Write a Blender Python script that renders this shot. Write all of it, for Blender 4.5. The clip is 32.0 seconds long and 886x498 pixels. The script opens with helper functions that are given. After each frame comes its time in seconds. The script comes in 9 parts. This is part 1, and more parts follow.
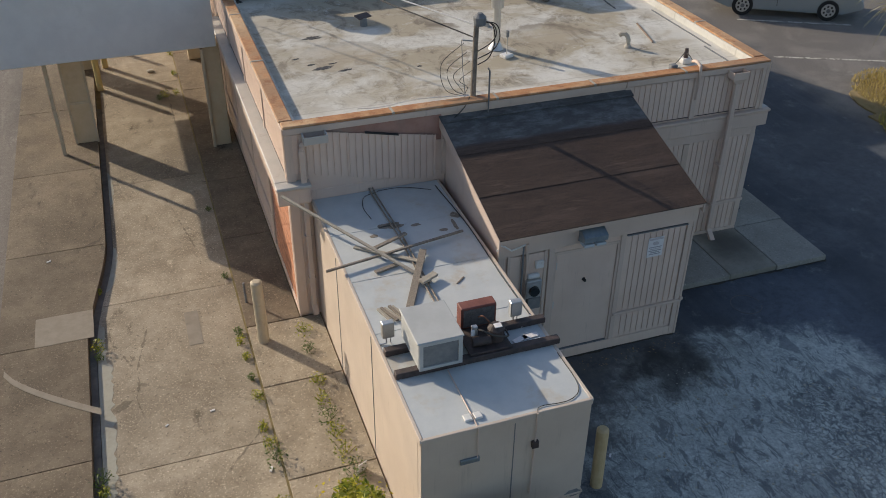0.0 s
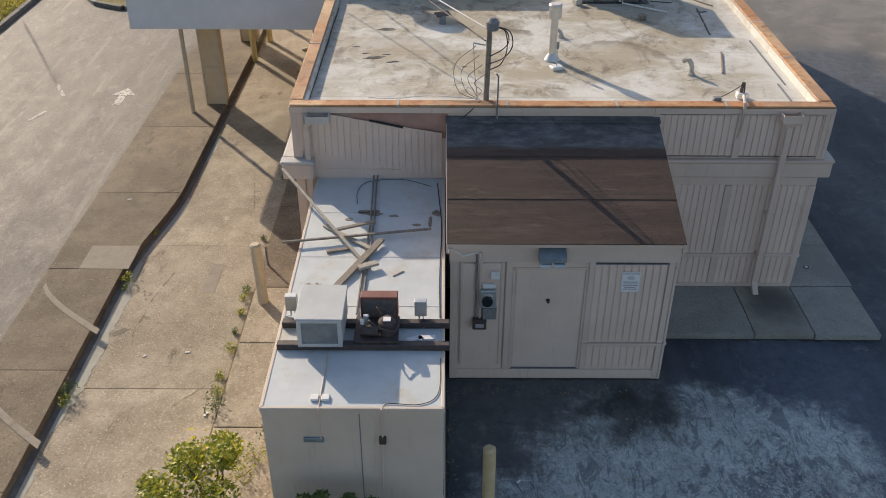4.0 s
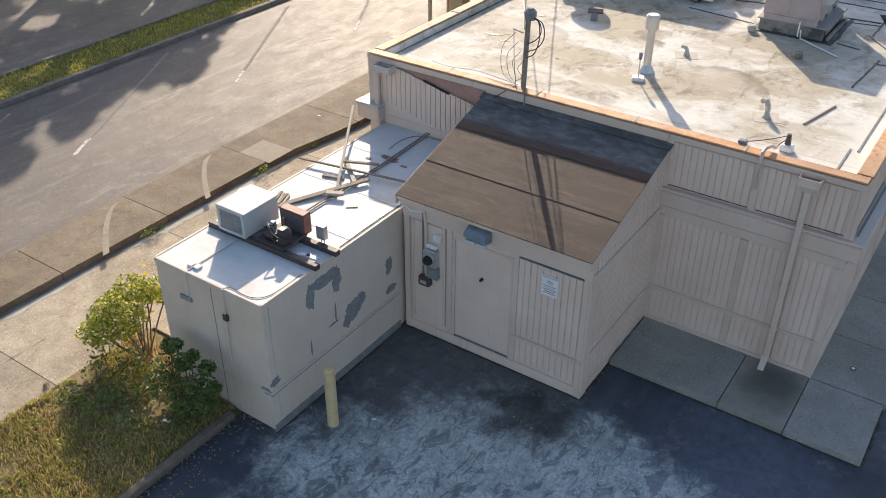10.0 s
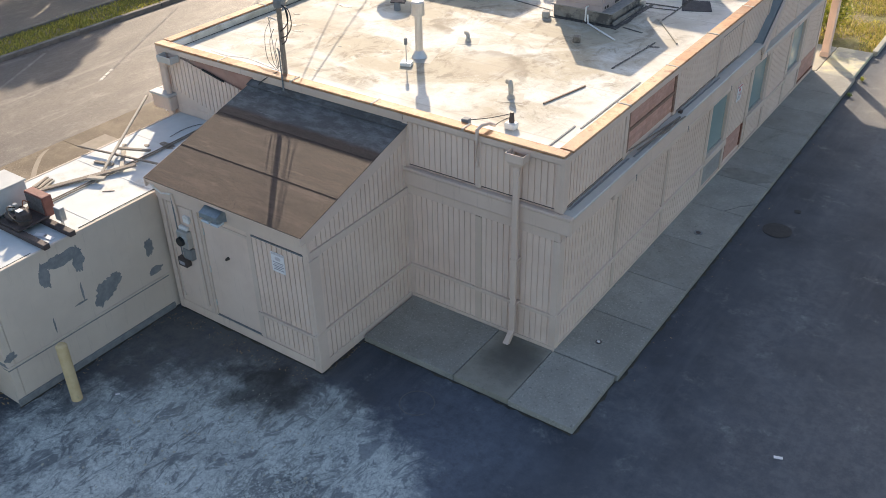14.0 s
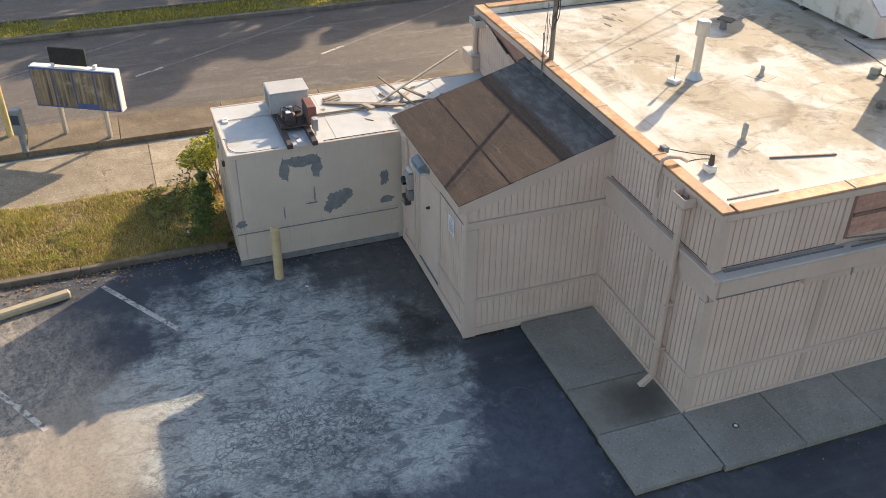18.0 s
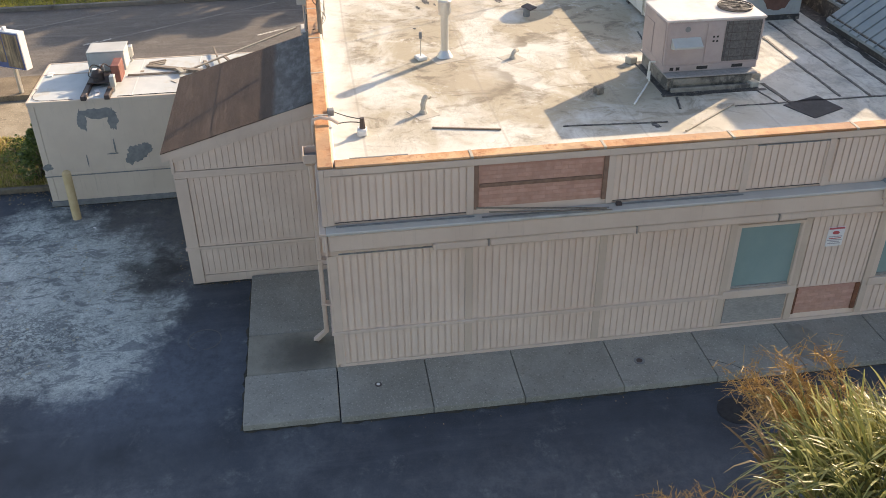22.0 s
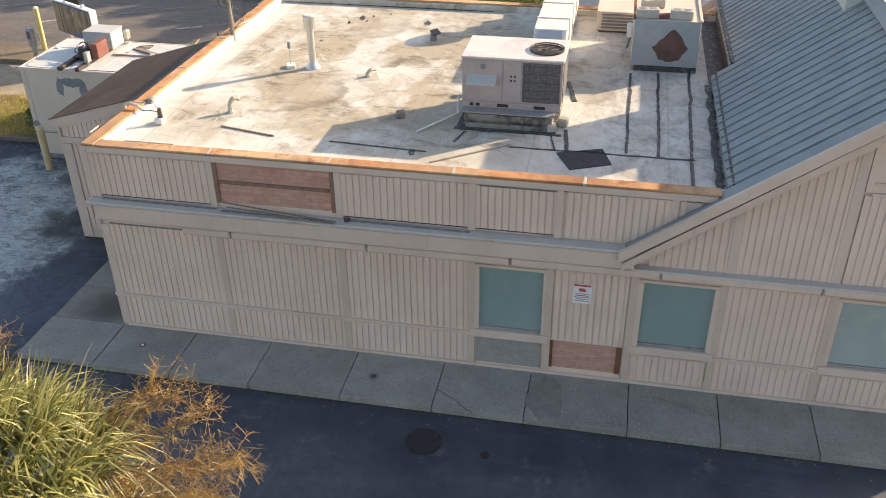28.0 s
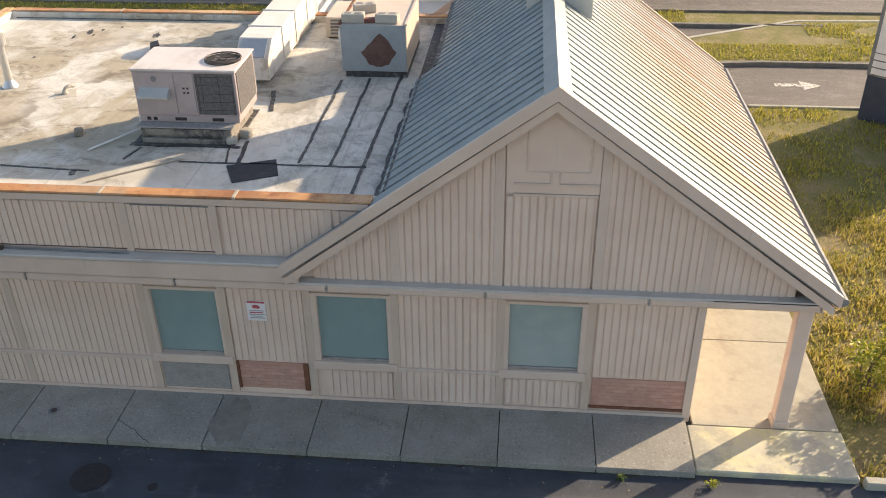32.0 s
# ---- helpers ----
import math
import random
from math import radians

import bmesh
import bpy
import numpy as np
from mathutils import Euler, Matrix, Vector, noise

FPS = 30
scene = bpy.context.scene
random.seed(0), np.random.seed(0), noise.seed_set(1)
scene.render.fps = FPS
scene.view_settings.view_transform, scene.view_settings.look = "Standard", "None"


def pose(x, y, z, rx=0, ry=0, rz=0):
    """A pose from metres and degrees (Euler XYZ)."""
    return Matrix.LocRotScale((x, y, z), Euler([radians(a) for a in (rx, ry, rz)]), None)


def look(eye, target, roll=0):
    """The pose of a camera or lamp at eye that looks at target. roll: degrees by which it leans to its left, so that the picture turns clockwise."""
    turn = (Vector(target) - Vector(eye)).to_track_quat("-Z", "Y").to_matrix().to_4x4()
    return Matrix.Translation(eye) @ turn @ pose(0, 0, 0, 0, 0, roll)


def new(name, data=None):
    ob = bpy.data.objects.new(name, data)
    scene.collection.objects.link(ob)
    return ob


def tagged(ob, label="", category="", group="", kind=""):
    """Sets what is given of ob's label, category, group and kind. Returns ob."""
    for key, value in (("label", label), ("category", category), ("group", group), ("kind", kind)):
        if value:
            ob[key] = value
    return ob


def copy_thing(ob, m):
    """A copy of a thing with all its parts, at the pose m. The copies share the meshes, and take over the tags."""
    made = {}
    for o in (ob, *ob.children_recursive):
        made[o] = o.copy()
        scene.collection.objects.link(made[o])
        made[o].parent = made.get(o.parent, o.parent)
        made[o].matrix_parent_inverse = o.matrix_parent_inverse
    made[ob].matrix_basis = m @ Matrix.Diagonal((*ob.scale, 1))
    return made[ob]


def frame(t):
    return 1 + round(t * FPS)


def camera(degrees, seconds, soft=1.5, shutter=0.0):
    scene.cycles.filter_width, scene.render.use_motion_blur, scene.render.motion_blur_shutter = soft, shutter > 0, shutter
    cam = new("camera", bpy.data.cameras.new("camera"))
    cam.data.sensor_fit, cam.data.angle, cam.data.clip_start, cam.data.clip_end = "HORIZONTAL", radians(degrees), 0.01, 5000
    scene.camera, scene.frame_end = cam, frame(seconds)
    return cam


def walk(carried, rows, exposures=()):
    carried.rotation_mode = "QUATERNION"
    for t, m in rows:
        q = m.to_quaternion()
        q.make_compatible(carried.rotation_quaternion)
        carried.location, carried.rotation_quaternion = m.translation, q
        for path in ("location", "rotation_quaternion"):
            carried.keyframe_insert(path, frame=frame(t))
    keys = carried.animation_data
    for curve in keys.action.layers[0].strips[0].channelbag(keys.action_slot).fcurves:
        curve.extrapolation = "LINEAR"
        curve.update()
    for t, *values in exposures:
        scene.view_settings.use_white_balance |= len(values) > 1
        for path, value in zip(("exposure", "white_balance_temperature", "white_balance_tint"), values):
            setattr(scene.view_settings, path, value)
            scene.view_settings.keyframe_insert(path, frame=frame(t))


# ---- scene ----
cam = camera(52.40, 32.0, soft=0.9)
ROWS = [
    (0.0, 0.246, 0.575, 9.200, 56.47, -0.51, -19.37),
    (0.5, 0.817, 0.421, 9.164, 56.65, -0.28, -19.05),
    (1.0, 1.357, 0.236, 9.120, 56.87, -0.09, -18.81),
    (1.5, 1.736, 0.056, 9.104, 56.88, -0.37, -11.56),
    (2.0, 2.175, -0.129, 9.136, 56.72, -0.80, -4.19),
    (2.5, 2.725, -0.231, 9.126, 56.56, -0.83, -2.09),
    (3.0, 3.296, -0.264, 9.105, 56.62, -0.80, -1.75),
    (3.5, 3.851, -0.284, 9.123, 56.88, -0.47, -1.59),
    (5.5, 6.027, -0.405, 9.180, 57.00, -0.87, 12.38),
    (6.0, 6.612, -0.326, 9.196, 56.73, -0.87, 14.66),
    (6.5, 7.229, -0.221, 9.200, 56.62, -0.71, 15.14),
    (7.0, 7.854, -0.104, 9.191, 56.71, -0.63, 15.29),
    (7.5, 8.500, -0.016, 9.177, 56.95, -0.49, 15.49),
    (8.0, 9.150, 0.032, 9.197, 57.09, -0.57, 19.27),
    (8.5, 9.798, 0.088, 9.275, 56.79, -0.90, 27.94),
    (9.0, 10.410, 0.206, 9.283, 56.73, -0.84, 32.17),
    (9.5, 11.003, 0.425, 9.261, 56.80, -0.58, 33.98),
    (10.0, 11.584, 0.684, 9.213, 56.82, -0.23, 34.26),
    (10.5, 12.141, 0.951, 9.182, 56.78, 0.04, 34.24),
    (11.0, 12.665, 1.222, 9.145, 56.93, 0.02, 33.94),
    (11.5, 13.162, 1.509, 9.119, 57.16, 0.17, 34.36),
    (12.0, 13.641, 1.790, 9.100, 57.22, 0.23, 34.26),
    (12.5, 14.113, 2.049, 9.083, 57.36, 0.31, 34.63),
    (13.0, 14.582, 2.275, 9.063, 57.40, 0.30, 34.15),
    (13.5, 14.990, 2.444, 9.062, 57.29, 0.67, 34.20),
    (14.0, 15.354, 2.592, 9.059, 57.19, 1.06, 34.87),
    (14.5, 15.615, 2.682, 9.122, 57.00, 0.36, 45.61),
    (16.5, 17.083, 3.943, 9.127, 56.78, -0.44, 60.45),
    (17.0, 17.435, 4.560, 9.214, 56.24, -0.75, 68.76),
    (17.5, 17.798, 5.189, 9.247, 56.29, -0.53, 70.26),
    (18.0, 18.161, 5.853, 9.235, 56.52, -0.53, 70.06),
    (18.5, 18.525, 6.587, 9.182, 56.79, -0.34, 70.46),
    (19.0, 18.905, 7.373, 9.105, 57.14, -0.48, 70.93),
    (19.5, 19.292, 8.208, 9.029, 57.49, -0.11, 71.04),
    (20.0, 19.664, 9.099, 8.953, 57.60, 0.25, 70.72),
    (20.5, 20.012, 10.020, 8.895, 57.78, 0.66, 70.99),
    (21.0, 20.365, 10.940, 8.862, 57.82, 0.89, 71.49),
    (21.5, 20.679, 11.763, 8.872, 57.64, 0.86, 76.48),
    (22.0, 20.979, 12.550, 8.885, 57.44, 0.47, 81.55),
    (22.5, 21.291, 13.376, 8.896, 57.42, 0.75, 82.40),
    (23.0, 21.550, 14.010, 8.989, 57.18, -0.18, 93.36),
    (23.5, 21.751, 14.722, 9.047, 57.30, -0.72, 99.38),
    (24.0, 21.850, 15.459, 9.072, 57.58, -0.69, 99.63),
    (24.5, 21.867, 16.168, 9.093, 57.77, -0.32, 99.47),
    (25.0, 21.841, 16.856, 9.098, 57.93, -0.20, 99.06),
    (25.5, 21.805, 17.492, 9.108, 58.10, 0.09, 99.84),
    (27.5, 21.608, 19.690, 9.086, 58.66, 0.44, 101.61),
    (28.0, 21.486, 20.275, 9.121, 58.63, 0.60, 101.29),
    (28.5, 21.363, 20.808, 9.165, 58.49, 0.74, 100.87),
    (29.0, 21.229, 21.306, 9.186, 58.40, 0.81, 100.27),
    (29.5, 21.101, 21.767, 9.183, 58.36, 0.88, 99.79),
    (30.0, 20.995, 22.184, 9.150, 58.52, 0.77, 99.09),
    (30.5, 20.942, 22.507, 9.064, 58.71, 0.57, 98.66),
    (31.0, 20.845, 22.852, 8.987, 58.94, 0.35, 97.54),
    (31.5, 20.687, 23.271, 8.946, 59.01, 0.61, 95.77),
    (32.0, 20.562, 23.707, 8.927, 59.06, 0.62, 95.18),
]
walk(cam, [(t, pose(x, y, z, rx, ry, rz)) for t, x, y, z, rx, ry, rz in ROWS],
     exposures=[(0, -0.16, 6540, 11), (2, 0.12, 6620, 11), (3.5, 0.17, 6700, 12), (6, 0.31, 6760, 13), (7, 0.36, 6650, 13), (9, 0.64, 6750, 14), (11, 0.70, 6760, 13), (13, 0.84, 6780, 13), (17, 0.8, 7520, 15),
                (20, 0.86, 7520, 15), (25, 1.0, 7700, 15), (29, 0.99, 7680, 15), (32, 0.88, 7620, 14)])

# ---- light ----
SUN_EL, SUN_ROT = radians(23.2), radians(-37.6)
world = bpy.data.worlds.new("world")
scene.world = world
world.use_nodes = True
wn = world.node_tree.nodes
sky = wn.new("ShaderNodeTexSky")
sky.sky_type = "NISHITA"
sky.sun_disc = False
sky.sun_elevation, sky.sun_rotation = SUN_EL, SUN_ROT
sky.altitude, sky.air_density, sky.dust_density, sky.ozone_density = 10, 1.0, 1.4, 1.2
wn["Background"].inputs["Strength"].default_value = 0.15
world.node_tree.links.new(sky.outputs["Color"], wn["Background"].inputs["Color"])
sun_lamp = bpy.data.lights.new("sun", "SUN")
sun_lamp.energy, sun_lamp.angle, sun_lamp.color = 4.45, radians(0.6), (1.0, 0.866, 0.685)
sun_ob = new("sun", sun_lamp)
sun_ob.matrix_basis = look((0, 0, 30), Vector((0, 0, 30)) - Vector((math.sin(SUN_ROT) * math.cos(SUN_EL), math.cos(SUN_ROT) * math.cos(SUN_EL), math.sin(SUN_EL))))

# ---- materials ----
class Nodes:
    """Short hand for building a node material on world positions."""

    def __init__(self, name):
        self.m = bpy.data.materials.new(name)
        self.m.use_nodes = True
        self.t = self.m.node_tree
        self.b = self.t.nodes["Principled BSDF"]
        self.pos = self.t.nodes.new("ShaderNodeNewGeometry").outputs["Position"]

    def put(self, kind, ins=None, **props):
        n = self.t.nodes.new(kind)
        for k, v in props.items():
            setattr(n, k, v)
        for k, v in (ins or {}).items():
            self.wire(v, n.inputs[k])
        return n

    def wire(self, v, socket):
        if isinstance(v, bpy.types.NodeSocket):
            self.t.links.new(v, socket)
        else:
            socket.default_value = (*v, 1) if isinstance(v, tuple) and len(v) == 3 and len(socket.default_value) == 4 else v

    def noise(self, scale, detail=4, rough=0.6, stretch=None, warp=0.0):
        v = self.pos
        if stretch:
            v = self.put("ShaderNodeVectorMath", {0: v, 1: stretch}, operation="MULTIPLY").outputs[0]
        return self.put("ShaderNodeTexNoise", {"Vector": v, "Scale": scale, "Detail": detail, "Roughness": rough, "Distortion": warp}).outputs["Fac"]

    def bent(self, scale, amount):
        """World position, pushed about by a colour noise."""
        n = self.put("ShaderNodeTexNoise", {"Vector": self.pos, "Scale": scale, "Detail": 3}).outputs["Color"]
        n = self.put("ShaderNodeVectorMath", {0: n, 1: (0.5, 0.5, 0.5)}, operation="SUBTRACT").outputs[0]
        n = self.put("ShaderNodeVectorMath", {0: n, 1: (amount, amount, amount)}, operation="MULTIPLY").outputs[0]
        return self.put("ShaderNodeVectorMath", {0: self.pos, 1: n}, operation="ADD").outputs[0]

    def cells(self, scale, feature="F1", stretch=None, at=None):
        v = at or self.pos
        if stretch:
            v = self.put("ShaderNodeVectorMath", {0: v, 1: stretch}, operation="MULTIPLY").outputs[0]
        return self.put("ShaderNodeTexVoronoi", {"Vector": v, "Scale": scale}, feature=feature).outputs["Distance"]

    def ramp(self, v, lo, hi, a=0.0, b=1.0):
        return self.put("ShaderNodeMapRange", {"Value": v, "From Min": lo, "From Max": hi, "To Min": a, "To Max": b}, interpolation_type="SMOOTHSTEP").outputs["Result"]

    def mth(self, op, a, b=0.0):
        return self.put("ShaderNodeMath", {0: a, 1: b}, operation=op).outputs[0]

    def mix(self, f, a, b):
        n = self.put("ShaderNodeMix", data_type="RGBA")
        self.wire(f, n.inputs[0]), self.wire(a, n.inputs[6]), self.wire(b, n.inputs[7])
        return n.outputs[2]

    def away(self, centre, squash=(1, 1, 1), warp=0.0, scale=1.5):
        """Distance from a centre, pushed about by noise."""
        v = self.put("ShaderNodeVectorMath", {0: self.pos, 1: centre}, operation="SUBTRACT").outputs[0]
        v = self.put("ShaderNodeVectorMath", {0: v, 1: squash}, operation="MULTIPLY").outputs[0]
        dist = self.put("ShaderNodeVectorMath", {0: v}, operation="LENGTH").outputs["Value"]
        if warp:
            dist = self.mth("ADD", dist, self.mth("MULTIPLY", self.mth("SUBTRACT", self.noise(scale, 5), 0.5), warp))
        return dist

    def random(self):
        return self.put("ShaderNodeObjectInfo").outputs["Random"]

    def done(self, colour, rough=0.8, height=None, bump=0.3, metal=0.0, depth=0.01, gloss=0.5):
        self.b.inputs["Specular IOR Level"].default_value = gloss
        self.wire(colour, self.b.inputs["Base Color"])
        self.wire(rough, self.b.inputs["Roughness"])
        self.wire(metal, self.b.inputs["Metallic"])
        if height is not None:
            n = self.put("ShaderNodeBump", {"Height": height, "Strength": bump, "Distance": depth})
            self.t.links.new(n.outputs[0], self.b.inputs["Normal"])
        return self.m


def plain(name, a, b, scale=6.0, rough=0.7, bump=0.2, metal=0.0, dirt=None, dirt_scale=0.8, dirt_lo=0.52, dirt_hi=0.75, vary=0.0, fine=60.0, stretch=None):
    """Two mixed tones, larger patches of dirt, fine relief and a change from object to object."""
    s = Nodes(name)
    c = s.mix(s.ramp(s.noise(scale, 5, 0.65, stretch), 0.3, 0.7), a, b)
    if dirt:
        c = s.mix(s.ramp(s.noise(dirt_scale, 6, 0.7), dirt_lo, dirt_hi), c, dirt)
    if vary:
        k = s.ramp(s.random(), 0, 1, 1 - vary, 1 + vary)
        c = s.put("ShaderNodeVectorMath", {0: c, 1: s.put("ShaderNodeCombineXYZ", {0: k, 1: k, 2: k}).outputs[0]}, operation="MULTIPLY").outputs[0]
    return s.done(c, rough, s.noise(fine, 3, 0.6), bump, metal)


def paint_material(name, a, b, chip):
    """Old cream house paint: streaks that run down, small chips, brush grain."""
    s = Nodes(name)
    c = s.mix(s.ramp(s.noise(1.3, 5, 0.6), 0.3, 0.7), a, b)
    c = s.mix(s.ramp(s.noise(2.2, 6, 0.7, (6, 6, 0.5)), 0.55, 0.8, 0, 0.55), c, tuple(x * 0.62 for x in a))
    c = s.mix(s.ramp(s.noise(9, 6, 0.75), 0.68, 0.74, 0, 0.75), c, chip)
    return s.done(c, 0.62, s.noise(40, 4, 0.7), 0.22)


PAINT = paint_material("cream_paint", (0.665, 0.516, 0.425), (0.73, 0.58, 0.484), (0.36, 0.33, 0.29))
POSTS = paint_material("post_paint", (0.535, 0.418, 0.335), (0.595, 0.472, 0.382), (0.30, 0.26, 0.22))
TRIM = paint_material("trim_paint", (0.595, 0.468, 0.388), (0.655, 0.525, 0.438), (0.30, 0.29, 0.28))
TAN = plain("tan_post_paint", (0.55, 0.44, 0.28), (0.60, 0.49, 0.33), 5, 0.6, 0.15, dirt=(0.42, 0.33, 0.21))
COOLER = paint_material("cooler_paint", (0.56, 0.47, 0.39), (0.62, 0.525, 0.435), (0.46, 0.42, 0.37))
COOLER_TOP = plain("cooler_roof_coating", (0.49, 0.52, 0.525), (0.56, 0.585, 0.58), 3, 0.65, 0.12, dirt=(0.46, 0.40, 0.31), dirt_scale=1.1, dirt_lo=0.54, dirt_hi=0.76)
BARE = plain("bare_grey_patch", (0.16, 0.17, 0.18), (0.23, 0.235, 0.235), 9, 0.75, 0.3)
GREYBOARD = plain("weathered_board", (0.26, 0.25, 0.24), (0.36, 0.34, 0.32), 14, 0.85, 0.4, dirt=(0.18, 0.17, 0.16), stretch=(1, 1, 5))
LEDGE = plain("ledge_flashing", (0.46, 0.45, 0.42), (0.53, 0.50, 0.46), 4, 0.5, 0.1, dirt=(0.34, 0.32, 0.29), dirt_scale=2)
BLACK = plain("black_gap", (0.02, 0.02, 0.02), (0.035, 0.034, 0.033), 10, 0.8, 0.2)
TAR = plain("roof_tar", (0.03, 0.029, 0.03), (0.07, 0.067, 0.065), 8, 0.6, 0.5, dirt=(0.20, 0.185, 0.16), dirt_scale=9, dirt_lo=0.52, dirt_hi=0.64)
CONCRETE_MID = plain("worn_patch_concrete", (0.265, 0.23, 0.18), (0.315, 0.275, 0.22), 6, 0.9, 0.35, dirt=(0.20, 0.172, 0.13), dirt_scale=2.2)
CONCRETE_PALE = plain("pale_concrete", (0.355, 0.345, 0.285), (0.415, 0.40, 0.333), 6, 0.9, 0.35, dirt=(0.29, 0.27, 0.222), dirt_scale=1.6)
KERB = plain("kerb_concrete", (0.14, 0.13, 0.115), (0.22, 0.20, 0.175), 6, 0.9, 0.5, dirt=(0.07, 0.065, 0.055), dirt_scale=1.5)
KERB_BROWN = plain("soiled_kerb_concrete", (0.12, 0.10, 0.075), (0.19, 0.155, 0.115), 6, 0.9, 0.5, dirt=(0.07, 0.058, 0.042), dirt_scale=1.8)
KERB_YELLOW = plain("worn_yellow_concrete", (0.64, 0.59, 0.33), (0.56, 0.535, 0.41), 2.6, 0.85, 0.3, dirt=(0.38, 0.36, 0.30), dirt_scale=1.2, dirt_lo=0.42, dirt_hi=0.6)
PALE_YELLOW = plain("faded_yellow_paint", (0.52, 0.39, 0.21), (0.59, 0.46, 0.27), 7, 0.6, 0.2, dirt=(0.38, 0.32, 0.20), dirt_scale=5, dirt_lo=0.6, dirt_hi=0.7)
YELLOW = plain("yellow_paint", (0.58, 0.46, 0.19), (0.64, 0.52, 0.25), 7, 0.55, 0.15, dirt=(0.42, 0.33, 0.17), dirt_scale=4, dirt_lo=0.58, dirt_hi=0.7)
BEIGE_POST = plain("beige_steel_paint", (0.50, 0.42, 0.30), (0.55, 0.47, 0.34), 5, 0.6, 0.1, dirt=(0.36, 0.28, 0.19), dirt_scale=3)
MORTAR = plain("mortar", (0.50, 0.275, 0.215), (0.46, 0.25, 0.195), 20, 0.95, 0.3)
BRICK = plain("pink_brick", (0.48, 0.265, 0.20), (0.555, 0.33, 0.26), 9, 0.9, 0.3, vary=0.08, dirt=(0.46, 0.27, 0.22), dirt_scale=2.0)
# the same brick with warm sunlight in its colour, for the west wall
BRICK_SUN = plain("sunlit_orange_brick", (0.46, 0.20, 0.11), (0.52, 0.25, 0.15), 9, 0.9, 0.4, vary=0.16)
MASONRY = plain("red_primer_wall", (0.36, 0.20, 0.155), (0.42, 0.25, 0.20), 6, 0.9, 0.3, dirt=(0.30, 0.245, 0.21))
GALV = plain("galvanised_steel", (0.55, 0.55, 0.54), (0.62, 0.62, 0.60), 12, 0.38, 0.08, metal=0.75, dirt=(0.45, 0.44, 0.42), dirt_scale=3)
WHITE_PIPE = plain("white_pipe", (0.70, 0.69, 0.66), (0.76, 0.75, 0.72), 9, 0.5, 0.1, dirt=(0.50, 0.45, 0.38), dirt_scale=4)
UNIT = plain("unit_grey_paint", (0.37, 0.305, 0.30), (0.43, 0.36, 0.35), 3, 0.5, 0.06, dirt=(0.32, 0.28, 0.26), dirt_scale=1.6)
UNIT_TOP = plain("unit_lid_paint", (0.60, 0.55, 0.52), (0.64, 0.59, 0.56), 3, 0.45, 0.05, dirt=(0.46, 0.41, 0.38), dirt_scale=1.2)
COIL = plain("coil_fins", (0.085, 0.08, 0.08), (0.15, 0.14, 0.138), 22, 0.7, 0.5, dirt=(0.42, 0.39, 0.37), dirt_scale=11, dirt_lo=0.66, dirt_hi=0.70)
HOODGREY = plain("pale_grey_box_paint", (0.42, 0.43, 0.42), (0.48, 0.49, 0.48), 3, 0.6, 0.06, dirt=(0.42, 0.42, 0.40), dirt_scale=2)
DUCT = plain("white_duct_coating", (0.64, 0.62, 0.58), (0.72, 0.70, 0.65), 3, 0.6, 0.3, dirt=(0.42, 0.375, 0.30), dirt_scale=1.6, dirt_lo=0.5, dirt_hi=0.68)
RUSTBROWN = plain("rust_brown", (0.13, 0.05, 0.03), (0.21, 0.085, 0.045), 8, 0.85, 0.4)
RUSTDULL = plain("dull_rust_stain", (0.115, 0.058, 0.045), (0.18, 0.10, 0.08), 4, 0.85, 0.3)
WOOD_OLD = plain("weathered_wood", (0.20, 0.165, 0.13), (0.31, 0.265, 0.215), 16, 0.85, 0.5, stretch=(3, 3, 1), dirt=(0.11, 0.09, 0.075), dirt_scale=2.5)
WOOD_PALE = plain("pale_board", (0.36, 0.32, 0.26), (0.45, 0.41, 0.34), 12, 0.8, 0.3, dirt=(0.22, 0.19, 0.15), dirt_scale=3)
DARKSTEEL = plain("dark_grimy_steel", (0.045, 0.035, 0.033), (0.085, 0.06, 0.055), 12, 0.6, 0.3)
OXRED = plain("oxide_red_housing", (0.17, 0.06, 0.045), (0.23, 0.085, 0.065), 6, 0.6, 0.2)
RUBBER = plain("black_cable", (0.022, 0.021, 0.02), (0.04, 0.038, 0.036), 20, 0.55, 0.1)
GLASS_TEAL = plain("teal_window_film", (0.215, 0.305, 0.30), (0.25, 0.34, 0.33), 1.2, 0.16, 0.0)
# teal film again, with a soft reflection painted in as paler tones
GLASS_REFLECTION = plain("window_film_with_reflection", (0.27, 0.35, 0.34), (0.37, 0.43, 0.41), 0.9, 0.14, 0.0, stretch=(1, 1, -1.2))
IRON = plain("dark_cast_iron", (0.014, 0.014, 0.017), (0.026, 0.026, 0.029), 14, 0.7, 0.4)
GLASS_DARK = plain("dark_car_glass", (0.012, 0.016, 0.018), (0.018, 0.022, 0.024), 1, 0.06, 0.0)
CARPAINT = plain("silver_blue_car_paint", (0.36, 0.42, 0.45), (0.38, 0.44, 0.47), 2, 0.22, 0.0, metal=0.55)
TYRE = plain("tyre_rubber", (0.018, 0.018, 0.018), (0.03, 0.03, 0.03), 9, 0.85, 0.2)
LAMPGLASS = plain("lamp_lens", (0.50, 0.56, 0.60), (0.58, 0.62, 0.65), 6, 0.2, 0.05)
SKYBLUE = plain("weathered_lamp_housing", (0.20, 0.25, 0.285), (0.29, 0.335, 0.36), 8, 0.4, 0.1, metal=0.4)
PAPER = plain("white_notice", (0.72, 0.70, 0.70), (0.76, 0.74, 0.74), 20, 0.6, 0.05)
